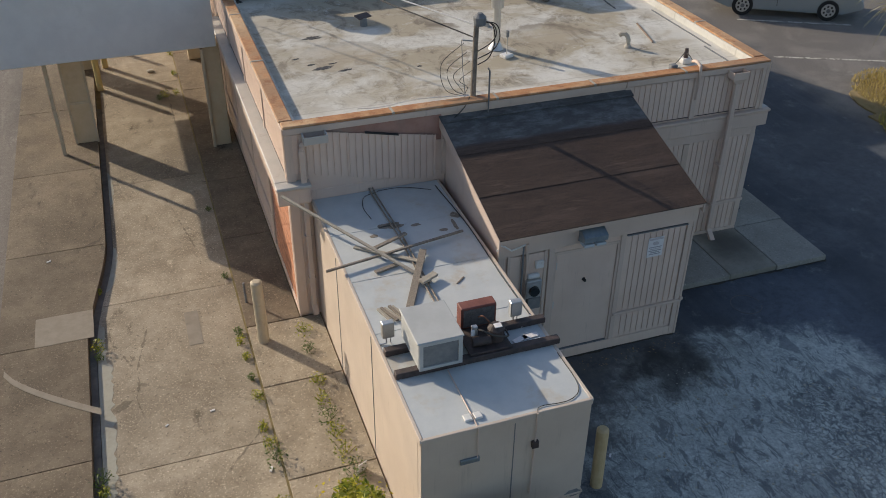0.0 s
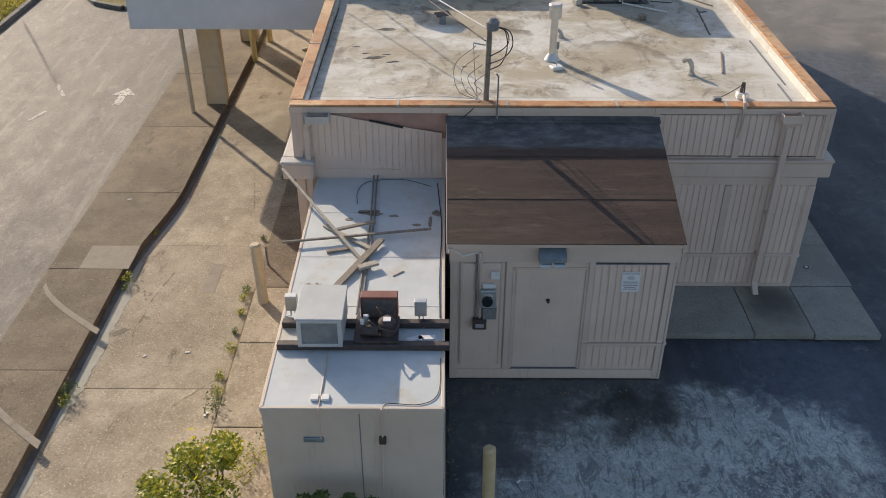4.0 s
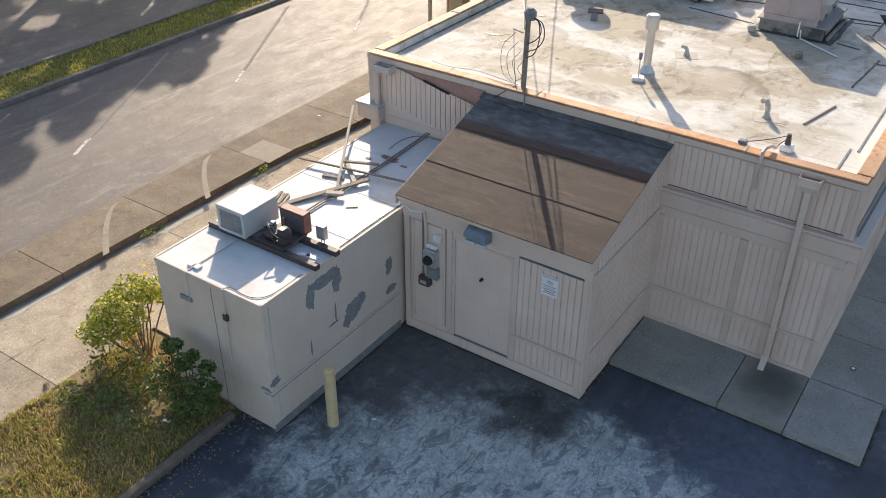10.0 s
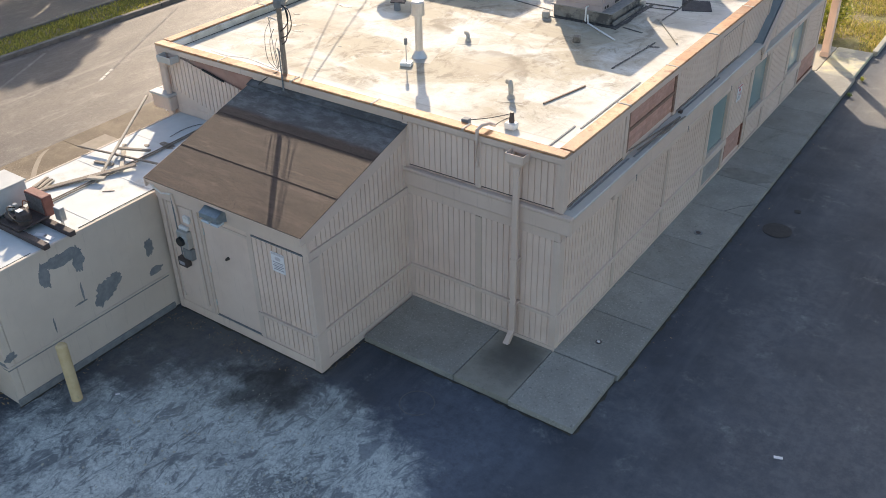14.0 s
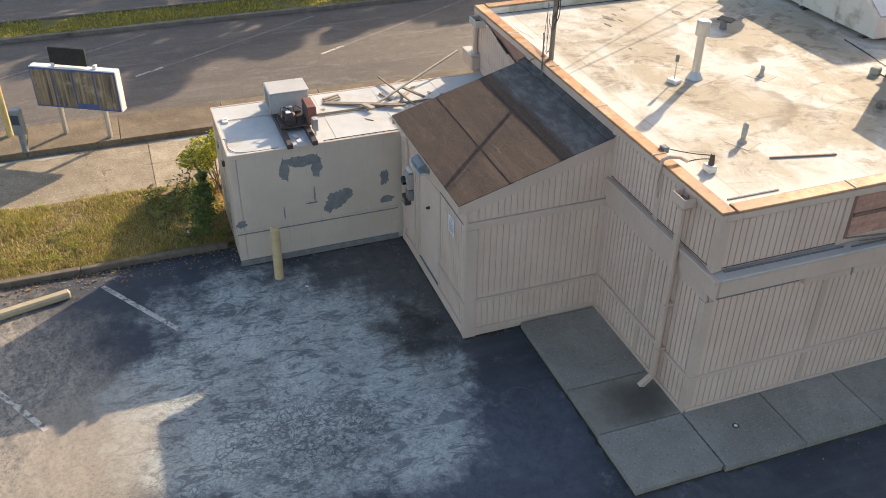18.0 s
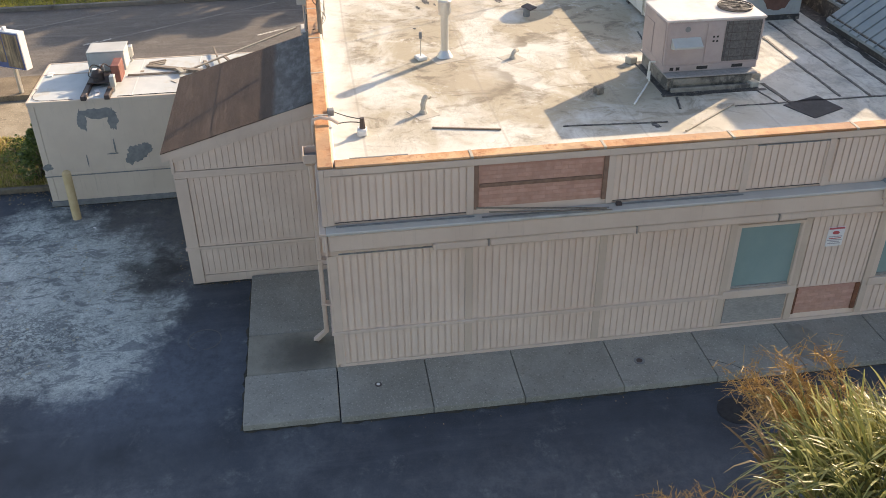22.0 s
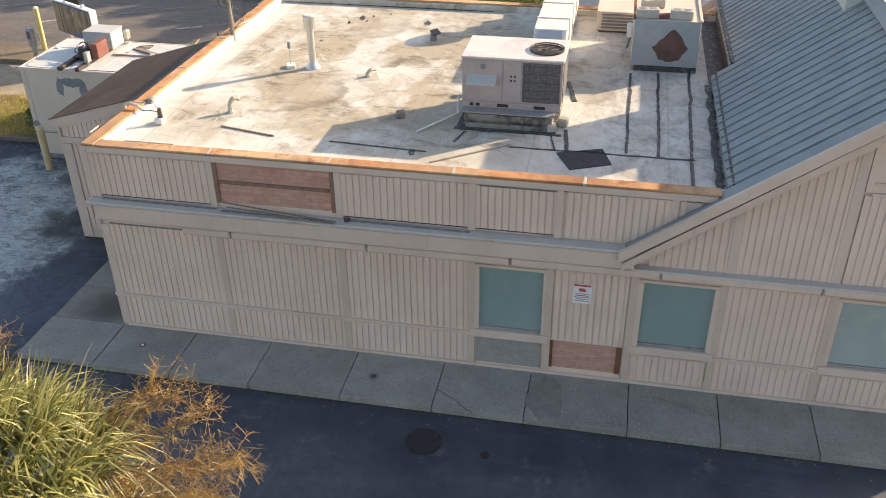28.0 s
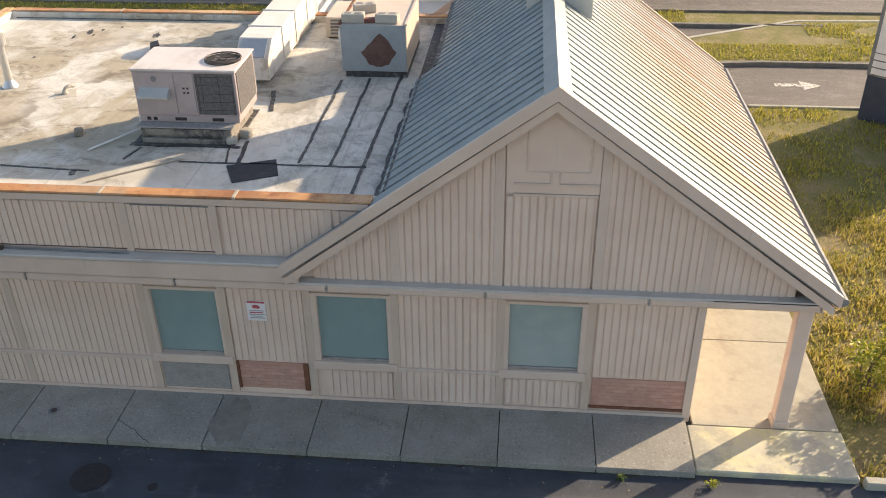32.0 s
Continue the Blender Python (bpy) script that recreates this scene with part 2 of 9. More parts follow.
REDINK = plain("red_ink", (0.45, 0.07, 0.08), (0.50, 0.10, 0.11), 20, 0.6, 0.0)
GREYINK = plain("grey_ink", (0.32, 0.31, 0.33), (0.38, 0.37, 0.39), 20, 0.6, 0.0)
WHITE_LINE = plain("worn_road_paint", (0.62, 0.60, 0.55), (0.45, 0.42, 0.37), 14, 0.8, 0.2, dirt=(0.17, 0.16, 0.145), dirt_scale=7, dirt_lo=0.47, dirt_hi=0.60)
WHITE_TRIM = plain("white_sign_metal", (0.72, 0.72, 0.72), (0.77, 0.77, 0.77), 4, 0.4, 0.05)
BLUE_TRIM = plain("blue_sign_metal", (0.055, 0.09, 0.24), (0.075, 0.115, 0.28), 5, 0.4, 0.05)
NAVY = plain("navy_panel", (0.03, 0.045, 0.08), (0.042, 0.06, 0.10), 4, 0.5, 0.05)
BOARD_FACE = plain("faded_menu_panel", (0.34, 0.27, 0.18), (0.07, 0.07, 0.072), 5.0, 0.25, 0.0, stretch=(2.2, 2.2, 0.12), dirt=(0.45, 0.39, 0.28), dirt_scale=1.5)
WALLSIGN = plain("slate_grey_block", (0.17, 0.18, 0.18), (0.23, 0.24, 0.235), 5, 0.8, 0.3)
CANOPY = plain("canopy_grey_paint", (0.60, 0.62, 0.63), (0.66, 0.68, 0.685), 2, 0.55, 0.06, dirt=(0.52, 0.535, 0.54), dirt_scale=0.9)
PEEL = plain("peeled_yellow_primer", (0.62, 0.53, 0.22), (0.68, 0.60, 0.32), 9, 0.8, 0.2)
STONE = plain("pale_rock", (0.42, 0.39, 0.33), (0.50, 0.47, 0.41), 6, 0.9, 0.6)
DARKROOM = plain("dark_interior", (0.03, 0.03, 0.03), (0.045, 0.042, 0.04), 2, 0.9, 0.1)


def rust_cap_material():
    """Painted sheet metal gone to rust, faded pale in long runs and dark brown in blotches."""
    s = Nodes("rusted_copper_cap")
    c = s.mix(s.ramp(s.noise(5, 6, 0.7), 0.3, 0.7), (0.40, 0.175, 0.07), (0.54, 0.28, 0.125))
    c = s.mix(s.ramp(s.noise(0.9, 6, 0.7), 0.44, 0.62, 0, 0.9), c, (0.66, 0.47, 0.28))
    c = s.mix(s.ramp(s.noise(3.2, 7, 0.75), 0.52, 0.66, 0, 0.85), c, (0.30, 0.115, 0.045))
    c = s.mix(s.ramp(s.noise(24, 5, 0.7), 0.58, 0.72, 0, 0.6), c, (0.20, 0.08, 0.036))
    c = s.mix(s.ramp(s.noise(0.45, 5, 0.65), 0.50, 0.60, 0, 0.6), c, (0.22, 0.085, 0.036))
    return s.done(c, 0.7, s.noise(50, 4, 0.7), 0.25)


def membrane_material():
    """White roof coating gone tan with silt, with brush marks, mould and an old pond."""
    s = Nodes("white_roof_coating")
    c = s.mix(s.ramp(s.noise(1.4, 6, 0.65), 0.3, 0.7), (0.585, 0.57, 0.52), (0.655, 0.645, 0.595))
    heart = s.ramp(s.away((6.2, 15.6, 3.31), (0.75, 0.75, 0), 2.4, 0.7), 4.0, 2.0)
    silt = s.ramp(s.noise(0.55, 8, 0.62, (1.0, 1.3, 1), 0.5), 0.38, 0.56)
    silt = s.mth("MULTIPLY", silt, s.mth("ADD", 0.35, s.mth("MULTIPLY", heart, 0.65)))
    c = s.mix(s.mth("MULTIPLY", silt, 0.95), c, (0.39, 0.338, 0.248))
    blot = s.ramp(s.noise(1.7, 9, 0.7, (1.4, 0.9, 1), 0.9), 0.49, 0.64, 0, 0.9)
    c = s.mix(s.mth("MULTIPLY", blot, s.mth("ADD", 0.35, s.mth("MULTIPLY", silt, 0.65))), c, (0.21, 0.18, 0.138))
    brush = s.ramp(s.mth("ABSOLUTE", s.mth("SUBTRACT", s.noise(1.3, 7, 0.62, (0.7, 1.6, 1), 1.4), 0.5)), 0.022, 0.004)
    c = s.mix(s.mth("MULTIPLY", brush, s.ramp(s.noise(0.7, 3), 0.45, 0.6, 0, 0.22)), c, (0.20, 0.175, 0.14))
    smear = s.ramp(s.noise(1.5, 9, 0.8, (0.6, 2.8, 1), 0.9), 0.61, 0.70, 0, 0.7)
    c = s.mix(smear, c, (0.17, 0.15, 0.125))
    c = s.mix(s.ramp(s.noise(4.2, 7, 0.8, None, 0.8), 0.64, 0.72, 0, 0.8), c, (0.13, 0.115, 0.095))
    c = s.mix(s.ramp(s.noise(26, 5, 0.8), 0.56, 0.72, 0, 0.5), c, (0.26, 0.23, 0.185))
    c = s.mix(s.ramp(s.noise(2.6, 8, 0.75, None, 0.6), 0.58, 0.68, 0, 0.6), c, (0.68, 0.66, 0.615))
    north = s.mth("MULTIPLY", s.ramp(s.put("ShaderNodeSeparateXYZ", {0: s.pos}).outputs[1], 19.2, 20.6), s.ramp(s.noise(3.0, 9, 0.8, (0.7, 1.5, 1), 0.8), 0.46, 0.66, 0, 0.7))
    c = s.mix(north, c, (0.24, 0.24, 0.235))
    rimx = s.put("ShaderNodeSeparateXYZ", {0: s.pos}).outputs
    fresh = s.mth("MAXIMUM", s.ramp(rimx[1], 13.25, 12.85), s.mth("MULTIPLY", s.ramp(rimx[0], 9.7, 10.0), 0.8))
    c = s.mix(s.mth("MULTIPLY", fresh, s.ramp(s.noise(2.2, 6), 0.3, 0.55, 0.35, 0.85)), c, (0.66, 0.645, 0.60))
    for cx, cy, r, keep in ((7.45, 15.05, 0.62, 0.7), (6.7, 19.9, 0.3, 0.5), (3.6, 15.2, 0.7, 0.4), (5.7, 16.0, 0.22, 0.8)):
        far = s.away((cx, cy, 3.31), (0.8, 1.0, 0), 0.55, 2.2)
        side = s.put("ShaderNodeVectorMath", {0: s.put("ShaderNodeVectorMath", {0: s.pos, 1: (cx, cy, 3.31)}, operation="SUBTRACT").outputs[0], 1: (0.35, 0.94, 0)}, operation="DOT_PRODUCT").outputs["Value"]
        rim = s.mth("MULTIPLY", s.mth("MULTIPLY", s.ramp(far, r - 0.32, r - 0.02), s.ramp(far, r + 0.08, r - 0.02)), s.ramp(side, -0.1 * r, 0.8 * r, 0.2, 1.0))
        c = s.mix(s.mth("MULTIPLY", s.ramp(far, r + 0.05, r - 0.3), 0.5), c, (0.40, 0.345, 0.265))
        c = s.mix(s.mth("MULTIPLY", rim, keep), c, (0.19, 0.16, 0.12))
    seam = s.put("ShaderNodeTexWave", {"Vector": s.pos, "Scale": 0.156, "Distortion": 0.15, "Detail": 1.0}, wave_type="BANDS", bands_direction="Y").outputs["Fac"]
    c = s.mix(s.ramp(seam, 0.9985, 1.0, 0, 0.35), c, (0.3, 0.27, 0.23))
    return s.done(c, 0.8, s.mth("ADD", s.noise(3, 5), s.mth("MULTIPLY", s.noise(45, 3), 0.3)), 0.45, depth=0.02, gloss=0.3)


def shed_roof_material(name):
    """Brown granule roofing with long grain; the top course is grey-coated."""
    s = Nodes(name)
    c = s.mix(s.ramp(s.noise(70, 3, 0.75), 0.35, 0.65), (0.038, 0.025, 0.02), (0.098, 0.064, 0.049))
    c = s.mix(s.ramp(s.noise(3.0, 7, 0.75, (0.35, 2.6, 1)), 0.45, 0.70, 0, 0.6), c, (0.125, 0.086, 0.066))
    c = s.mix(s.ramp(s.noise(1.6, 8, 0.75, (0.8, 1.6, 1)), 0.52, 0.66, 0, 0.5), c, (0.042, 0.028, 0.023))
    c = s.mix(s.ramp(s.noise(4.5, 8, 0.8, (0.25, 2.2, 1)), 0.56, 0.68, 0, 0.75), c, (0.16, 0.112, 0.084))
    c = s.mix(s.ramp(s.noise(7.0, 6, 0.8, (0.3, 3.0, 1)), 0.54, 0.68, 0, 0.7), c, (0.032, 0.024, 0.02))
    y = s.mth("ADD", s.put("ShaderNodeSeparateXYZ", {0: s.pos}).outputs[1], s.mth("MULTIPLY", s.mth("SUBTRACT", s.noise(2.2, 5), 0.5), 0.16))
    coat = s.mix(s.ramp(s.noise(3.5, 8, 0.75, (0.6, 1.3, 1)), 0.42, 0.64), (0.085, 0.084, 0.084), (0.165, 0.168, 0.17))
    coat = s.mix(s.ramp(s.noise(5, 6, 0.8, (0.5, 3.0, 1)), 0.60, 0.68, 0, 0.6), coat, (0.26, 0.265, 0.265))
    c = s.mix(s.ramp(y, 11.74, 11.84), c, coat)
    return s.done(c, 0.7, s.noise(90, 3, 0.7), 0.8, depth=0.012, gloss=0.3)


def metal_roof_material():
    s = Nodes("galvalume_roof")
    c = s.mix(s.ramp(s.noise(2.5, 5, 0.6), 0.3, 0.7), (0.225, 0.265, 0.28), (0.28, 0.318, 0.328))
    y = s.put("ShaderNodeSeparateXYZ", {0: s.pos}).outputs
    low = s.mth("MULTIPLY", s.ramp(y[1], 24.2, 26.6), s.ramp(y[0], 10.6, 8.6))
    rust = s.mth("MULTIPLY", low, s.ramp(s.noise(0.8, 5, 0.7, (6, 0.5, 0.5)), 0.30, 0.56))
    c = s.mix(s.mth("MULTIPLY", rust, 0.8), c, (0.20, 0.12, 0.07))
    return s.done(c, 0.6, None, 0, 0.12, gloss=0.35)


def lot_material():
    """Dark sealed asphalt that spalls to a pale powder where the seal has worn away. Sunlit parts are painted paler."""
    s = Nodes("worn_sealed_asphalt")
    grit = s.noise(60, 3, 0.75)
    c = s.mix(s.ramp(s.noise(1.2, 6, 0.65), 0.3, 0.7), (0.022, 0.030, 0.044), (0.042, 0.054, 0.073))
    c = s.mix(s.ramp(s.noise(3.3, 8, 0.8), 0.5, 0.7, 0, 0.3), c, (0.076, 0.088, 0.103))
    c = s.mix(s.ramp(s.noise(1.6, 6, 0.7, (1.0, 0.10, 1)), 0.50, 0.66, 0, 0.4), c, (0.085, 0.10, 0.122))
    for cx, cy, sx, sy, r, k in ((13.4, 9.6, 0.75, 0.8, 1.8, 0.6), (13.0, 15.5, 1.1, 0.45, 1.3, 0.4), (12.9, 20.0, 1.2, 0.5, 1.0, 0.25), (15.0, 12.3, 0.55, 0.45, 2.0, 0.5), (11.6, 12.0, 0.7, 0.8, 0.9, 0.4), (14.5, 22.5, 0.6, 0.5, 1.7, 0.6)):
        fade = s.ramp(s.away((cx, cy, 0), (sx, sy, 0), 1.7, 0.8), r, r * 0.25, 0, k)
        c = s.mix(s.mth("MULTIPLY", fade, s.ramp(s.noise(5, 9, 0.85), 0.40, 0.62, 0.35, 0.85)), c, (0.17, 0.185, 0.205))
    c = s.mix(s.ramp(grit, 0.50, 0.72, 0, 0.5), c, (0.11, 0.113, 0.118))
    c = s.mix(s.ramp(s.noise(24, 4, 0.8), 0.62, 0.70, 0, 0.5), c, (0.16, 0.163, 0.165))
    smear = s.ramp(s.away((10.1, 9.7, 0), (0.85, 0.7, 0), 1.7, 0.8), 1.7, 0.3, 0, 0.55)
    c = s.mix(s.mth("MULTIPLY", smear, s.ramp(s.noise(6, 8, 0.8), 0.3, 0.62, 0.35, 1)), c, (0.135, 0.165, 0.215))
    # sunlight put into the colour: paler asphalt beyond the building's shade
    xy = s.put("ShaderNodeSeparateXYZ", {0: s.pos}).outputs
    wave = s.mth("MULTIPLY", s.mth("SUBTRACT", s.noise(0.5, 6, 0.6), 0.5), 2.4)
    sunlit_far = s.mth("MAXIMUM", s.ramp(s.mth("ADD", xy[0], wave), 15.6, 17.0), s.mth("MULTIPLY", s.ramp(s.mth("ADD", xy[1], wave), 23.2, 25.0), s.ramp(xy[0], 11.6, 12.6)))
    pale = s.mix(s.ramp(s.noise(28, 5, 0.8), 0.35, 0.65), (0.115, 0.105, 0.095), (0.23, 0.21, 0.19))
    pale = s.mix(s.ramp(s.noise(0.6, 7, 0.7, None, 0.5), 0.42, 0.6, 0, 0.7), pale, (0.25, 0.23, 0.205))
    c = s.mix(s.mth("MULTIPLY", sunlit_far, 0.9), c, pale)
    # worn patch
    veil = s.mth("MAXIMUM", s.ramp(s.away((7.95, 7.3, 0), (1.05, 0.95, 0), 2.2, 0.75), 3.0, 1.7), s.ramp(s.away((9.2, 8.5, 0), (1, 1, 0), 1.3, 1.1), 1.7, 0.6, 0, 0.85))
    veil = s.mth("MAXIMUM", veil, s.ramp(s.away((5.7, 6.9, 0), (1, 0.8, 0), 1.6, 0.9), 1.9, 0.5, 0, 0.62))
    veil = s.ramp(s.mth("ADD", veil, s.mth("MULTIPLY", s.mth("SUBTRACT", s.noise(1.4, 10, 0.8), 0.5), 1.9)), 0.06, 0.82)
    shed_side = s.ramp(s.away((6.1, 9.2, 0), (0.5, 0.9, 0), 1.2, 1.2), 1.7, 0.6, 0, 0.85)
    c = s.mix(s.mth("MULTIPLY", shed_side, s.ramp(s.noise(4, 8, 0.8), 0.34, 0.62, 0.35, 1)), c, (0.125, 0.122, 0.115))
    broad = s.ramp(s.noise(0.9, 8, 0.66, None, 0.7), 0.36, 0.56)
    flake = s.ramp(s.noise(19.0, 8, 0.85), 0.36, 0.60)
    skin = s.bent(2.2, 0.75)
    edge = s.cells(6.0, "DISTANCE_TO_EDGE", (1.25, 0.85, 1), skin)
    ragged_core = s.ramp(s.away((8.7, 7.0, 0), (1, 0.75, 0), 1.8, 1.4), 1.2, 0.5)
    lace = s.mth("MULTIPLY", s.mth("MULTIPLY", s.ramp(edge, 0.11, 0.02), s.ramp(s.noise(13, 7, 0.85), 0.38, 0.52)), s.mth("MAXIMUM", ragged_core, s.ramp(s.noise(1.1, 6, 0.7), 0.53, 0.60, 0, 0.75)))
    edge2 = s.cells(10.5, "DISTANCE_TO_EDGE", (1.2, 0.9, 1), s.bent(5.0, 0.34))
    lace2 = s.mth("MULTIPLY", s.mth("MULTIPLY", s.ramp(edge2, 0.15, 0.03), s.ramp(s.noise(17, 7, 0.85), 0.40, 0.54)), s.ramp(s.noise(1.3, 8, 0.75, None, 0.6), 0.55, 0.62, 0, 0.7))
    thread = s.mth("ABSOLUTE", s.mth("SUBTRACT", s.noise(1.9, 6, 0.6, (1.35, 0.85, 1), 1.8), 0.5))
    vein = s.mth("MULTIPLY", s.ramp(thread, 0.020, 0.004), s.ramp(s.noise(1.8, 5), 0.46, 0.56, 0, 0.7))
    worn = s.ramp(s.away((9.0, 7.6, 0), (1, 0.8, 0), 1.4, 1.2), 1.25, 0.35)
    crumbs = s.mth("MULTIPLY", s.mth("ADD", 0.35, s.mth("MULTIPLY", worn, 0.65)), s.ramp(s.noise(9.0, 9, 0.8, (1.3, 0.9, 1), 0.5), 0.48, 0.56))
    streak = s.ramp(s.noise(2.6, 10, 0.78, (1.6, 0.75, 1), 0.9), 0.505, 0.565, 0, 0.85)
    crumbs = s.mth("MAXIMUM", crumbs, streak)
    pit = s.ramp(s.noise(1.7, 7, 0.7, None, 0.4), 0.61, 0.655)
    fissure = s.mth("MAXIMUM", s.mth("MAXIMUM", lace, lace2), s.mth("MAXIMUM", s.mth("MAXIMUM", vein, crumbs), s.mth("MULTIPLY", pit, 0.9)))
    solid = s.mth("MULTIPLY", s.mth("SUBTRACT", 1.0, s.mth("MULTIPLY", fissure, 0.78)), s.mth("ADD", 0.58, s.mth("MULTIPLY", 0.42, flake)))
    powder = s.mth("MULTIPLY", veil, s.mth("MULTIPLY", solid, s.mth("ADD", 0.66, s.mth("MULTIPLY", 0.34, broad))))
    # old gritty asphalt, with sunlight painted in as a paler beige
    sunlit_oldlot = s.ramp(s.away((7.3, 2.4, 0), (0.5, 0.75, 0), 1.5, 0.8), 2.3, 1.0, 0, 0.85)
    crumb = s.mth("MULTIPLY", sunlit_oldlot, s.mth("ADD", 0.42, s.mth("MULTIPLY", 0.58, s.ramp(s.noise(3.2, 9, 0.85, (0.8, 1.6, 1), 0.6), 0.40, 0.60))))
    crumb = s.mth("MULTIPLY", crumb, s.mth("SUBTRACT", 1.0, s.mth("MULTIPLY", s.ramp(s.noise(12, 7, 0.85), 0.46, 0.62), 0.75)))
    c = s.mix(crumb, c, (0.47, 0.415, 0.335))
    c = s.mix(s.mth("MULTIPLY", sunlit_oldlot, s.ramp(s.noise(4.5, 9, 0.85, None, 0.5), 0.50, 0.66, 0, 0.55)), c, (0.12, 0.11, 0.098))
    c = s.mix(powder, c, s.mix(s.ramp(s.noise(30, 5, 0.85), 0.54, 0.66), (0.56, 0.61, 0.585), (0.85, 0.88, 0.84)))
    # warm sunlit end of the worn patch, painted into the colour
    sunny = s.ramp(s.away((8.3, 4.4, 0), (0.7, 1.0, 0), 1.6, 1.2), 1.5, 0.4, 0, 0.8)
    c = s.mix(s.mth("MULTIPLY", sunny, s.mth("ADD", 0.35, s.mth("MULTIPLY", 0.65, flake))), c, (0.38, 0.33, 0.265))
    oil = s.ramp(s.away((7.2, 9.35, 0), (0.8, 1.3, 0), 1.5, 1.8), 0.95, 0.25, 0, 0.85)
    c = s.mix(oil, c, (0.026, 0.025, 0.024))
    relief = s.mth("ADD", s.mth("MULTIPLY", powder, 0.8), s.mth("MULTIPLY", grit, 0.5))
    return s.done(c, 0.72, relief, 0.5, depth=0.012, gloss=0.5)


def street_material():
    """Old asphalt, grey in the shade and warm in low sun, with long wear along the lanes."""
    s = Nodes("sunbleached_asphalt")
    c = s.mix(s.ramp(s.noise(45, 3, 0.75), 0.3, 0.7), (0.096, 0.083, 0.072), (0.172, 0.150, 0.130))
    c = s.mix(s.ramp(s.noise(0.5, 7, 0.65, (1.4, 0.3, 1)), 0.44, 0.64, 0, 0.75), c, (0.092, 0.082, 0.077))
    c = s.mix(s.ramp(s.noise(2.6, 8, 0.8, (1.1, 0.5, 1)), 0.50, 0.66, 0, 0.75), c, (0.204, 0.184, 0.165))
    c = s.mix(s.ramp(s.noise(0.9, 8, 0.75, (1.6, 0.35, 1), 0.6), 0.54, 0.74, 0, 0.6), c, (0.296, 0.268, 0.240))
    c = s.mix(s.ramp(s.noise(0.35, 7, 0.7, (1.8, 0.4, 1), 0.8), 0.55, 0.68, 0, 0.55), c, (0.068, 0.062, 0.058))
    c = s.mix(s.ramp(s.noise(17, 7, 0.85), 0.53, 0.64, 0, 0.6), c, (0.264, 0.240, 0.216))
    c = s.mix(s.ramp(s.noise(12, 8, 0.85), 0.52, 0.63, 0, 0.65), c, (0.064, 0.058, 0.054))
    c = s.mix(s.ramp(s.noise(6, 6, 0.8), 0.60, 0.72, 0, 0.5), c, (0.056, 0.050, 0.046))
    track = s.mth("MULTIPLY", s.ramp(s.noise(2.4, 4, 0.6, (1.0, 0.035, 1)), 0.56, 0.66), s.ramp(s.noise(0.7, 6, 0.7, (1, 0.3, 1)), 0.4, 0.62))
    c = s.mix(s.mth("MULTIPLY", track, 0.4), c, (0.264, 0.240, 0.208))
    polish = s.mth("ADD", s.ramp(s.noise(2.2, 8, 0.8, (1, 0.5, 1)), 0.36, 0.64, 0.61, 0.70), s.ramp(s.noise(9, 6, 0.85), 0.4, 0.6, 0, 0.10))
    return s.done(c, polish, s.noise(50, 3, 0.75), 0.6, gloss=0.44)


def grass_material(name, a, b, dry, amount):
    s = Nodes(name)
    c = s.mix(s.ramp(s.noise(14, 5, 0.75), 0.35, 0.65), a, b)
    c = s.mix(s.ramp(s.noise(0.9, 7, 0.7), 0.42, 0.66, 0, amount), c, dry)
    return s.done(c, 0.95, s.noise(50, 4, 0.8), 0.9, depth=0.03)


def leaf_material(name, a, b, rough=0.5):
    s = Nodes(name)
    f = s.put("ShaderNodeNewGeometry").outputs["Random Per Island"]
    c = s.mix(f, a, b)
    m = s.done(c, rough)
    s.b.inputs["Transmission Weight"].default_value = 0.0
    lit = s.put("ShaderNodeBsdfTranslucent", {"Color": c})
    both = s.put("ShaderNodeMixShader", {0: 0.36})
    s.t.links.new(s.b.outputs[0], both.inputs[1])
    s.t.links.new(lit.outputs[0], both.inputs[2])
    s.t.links.new(both.outputs[0], s.t.nodes["Material Output"].inputs["Surface"])
    return m


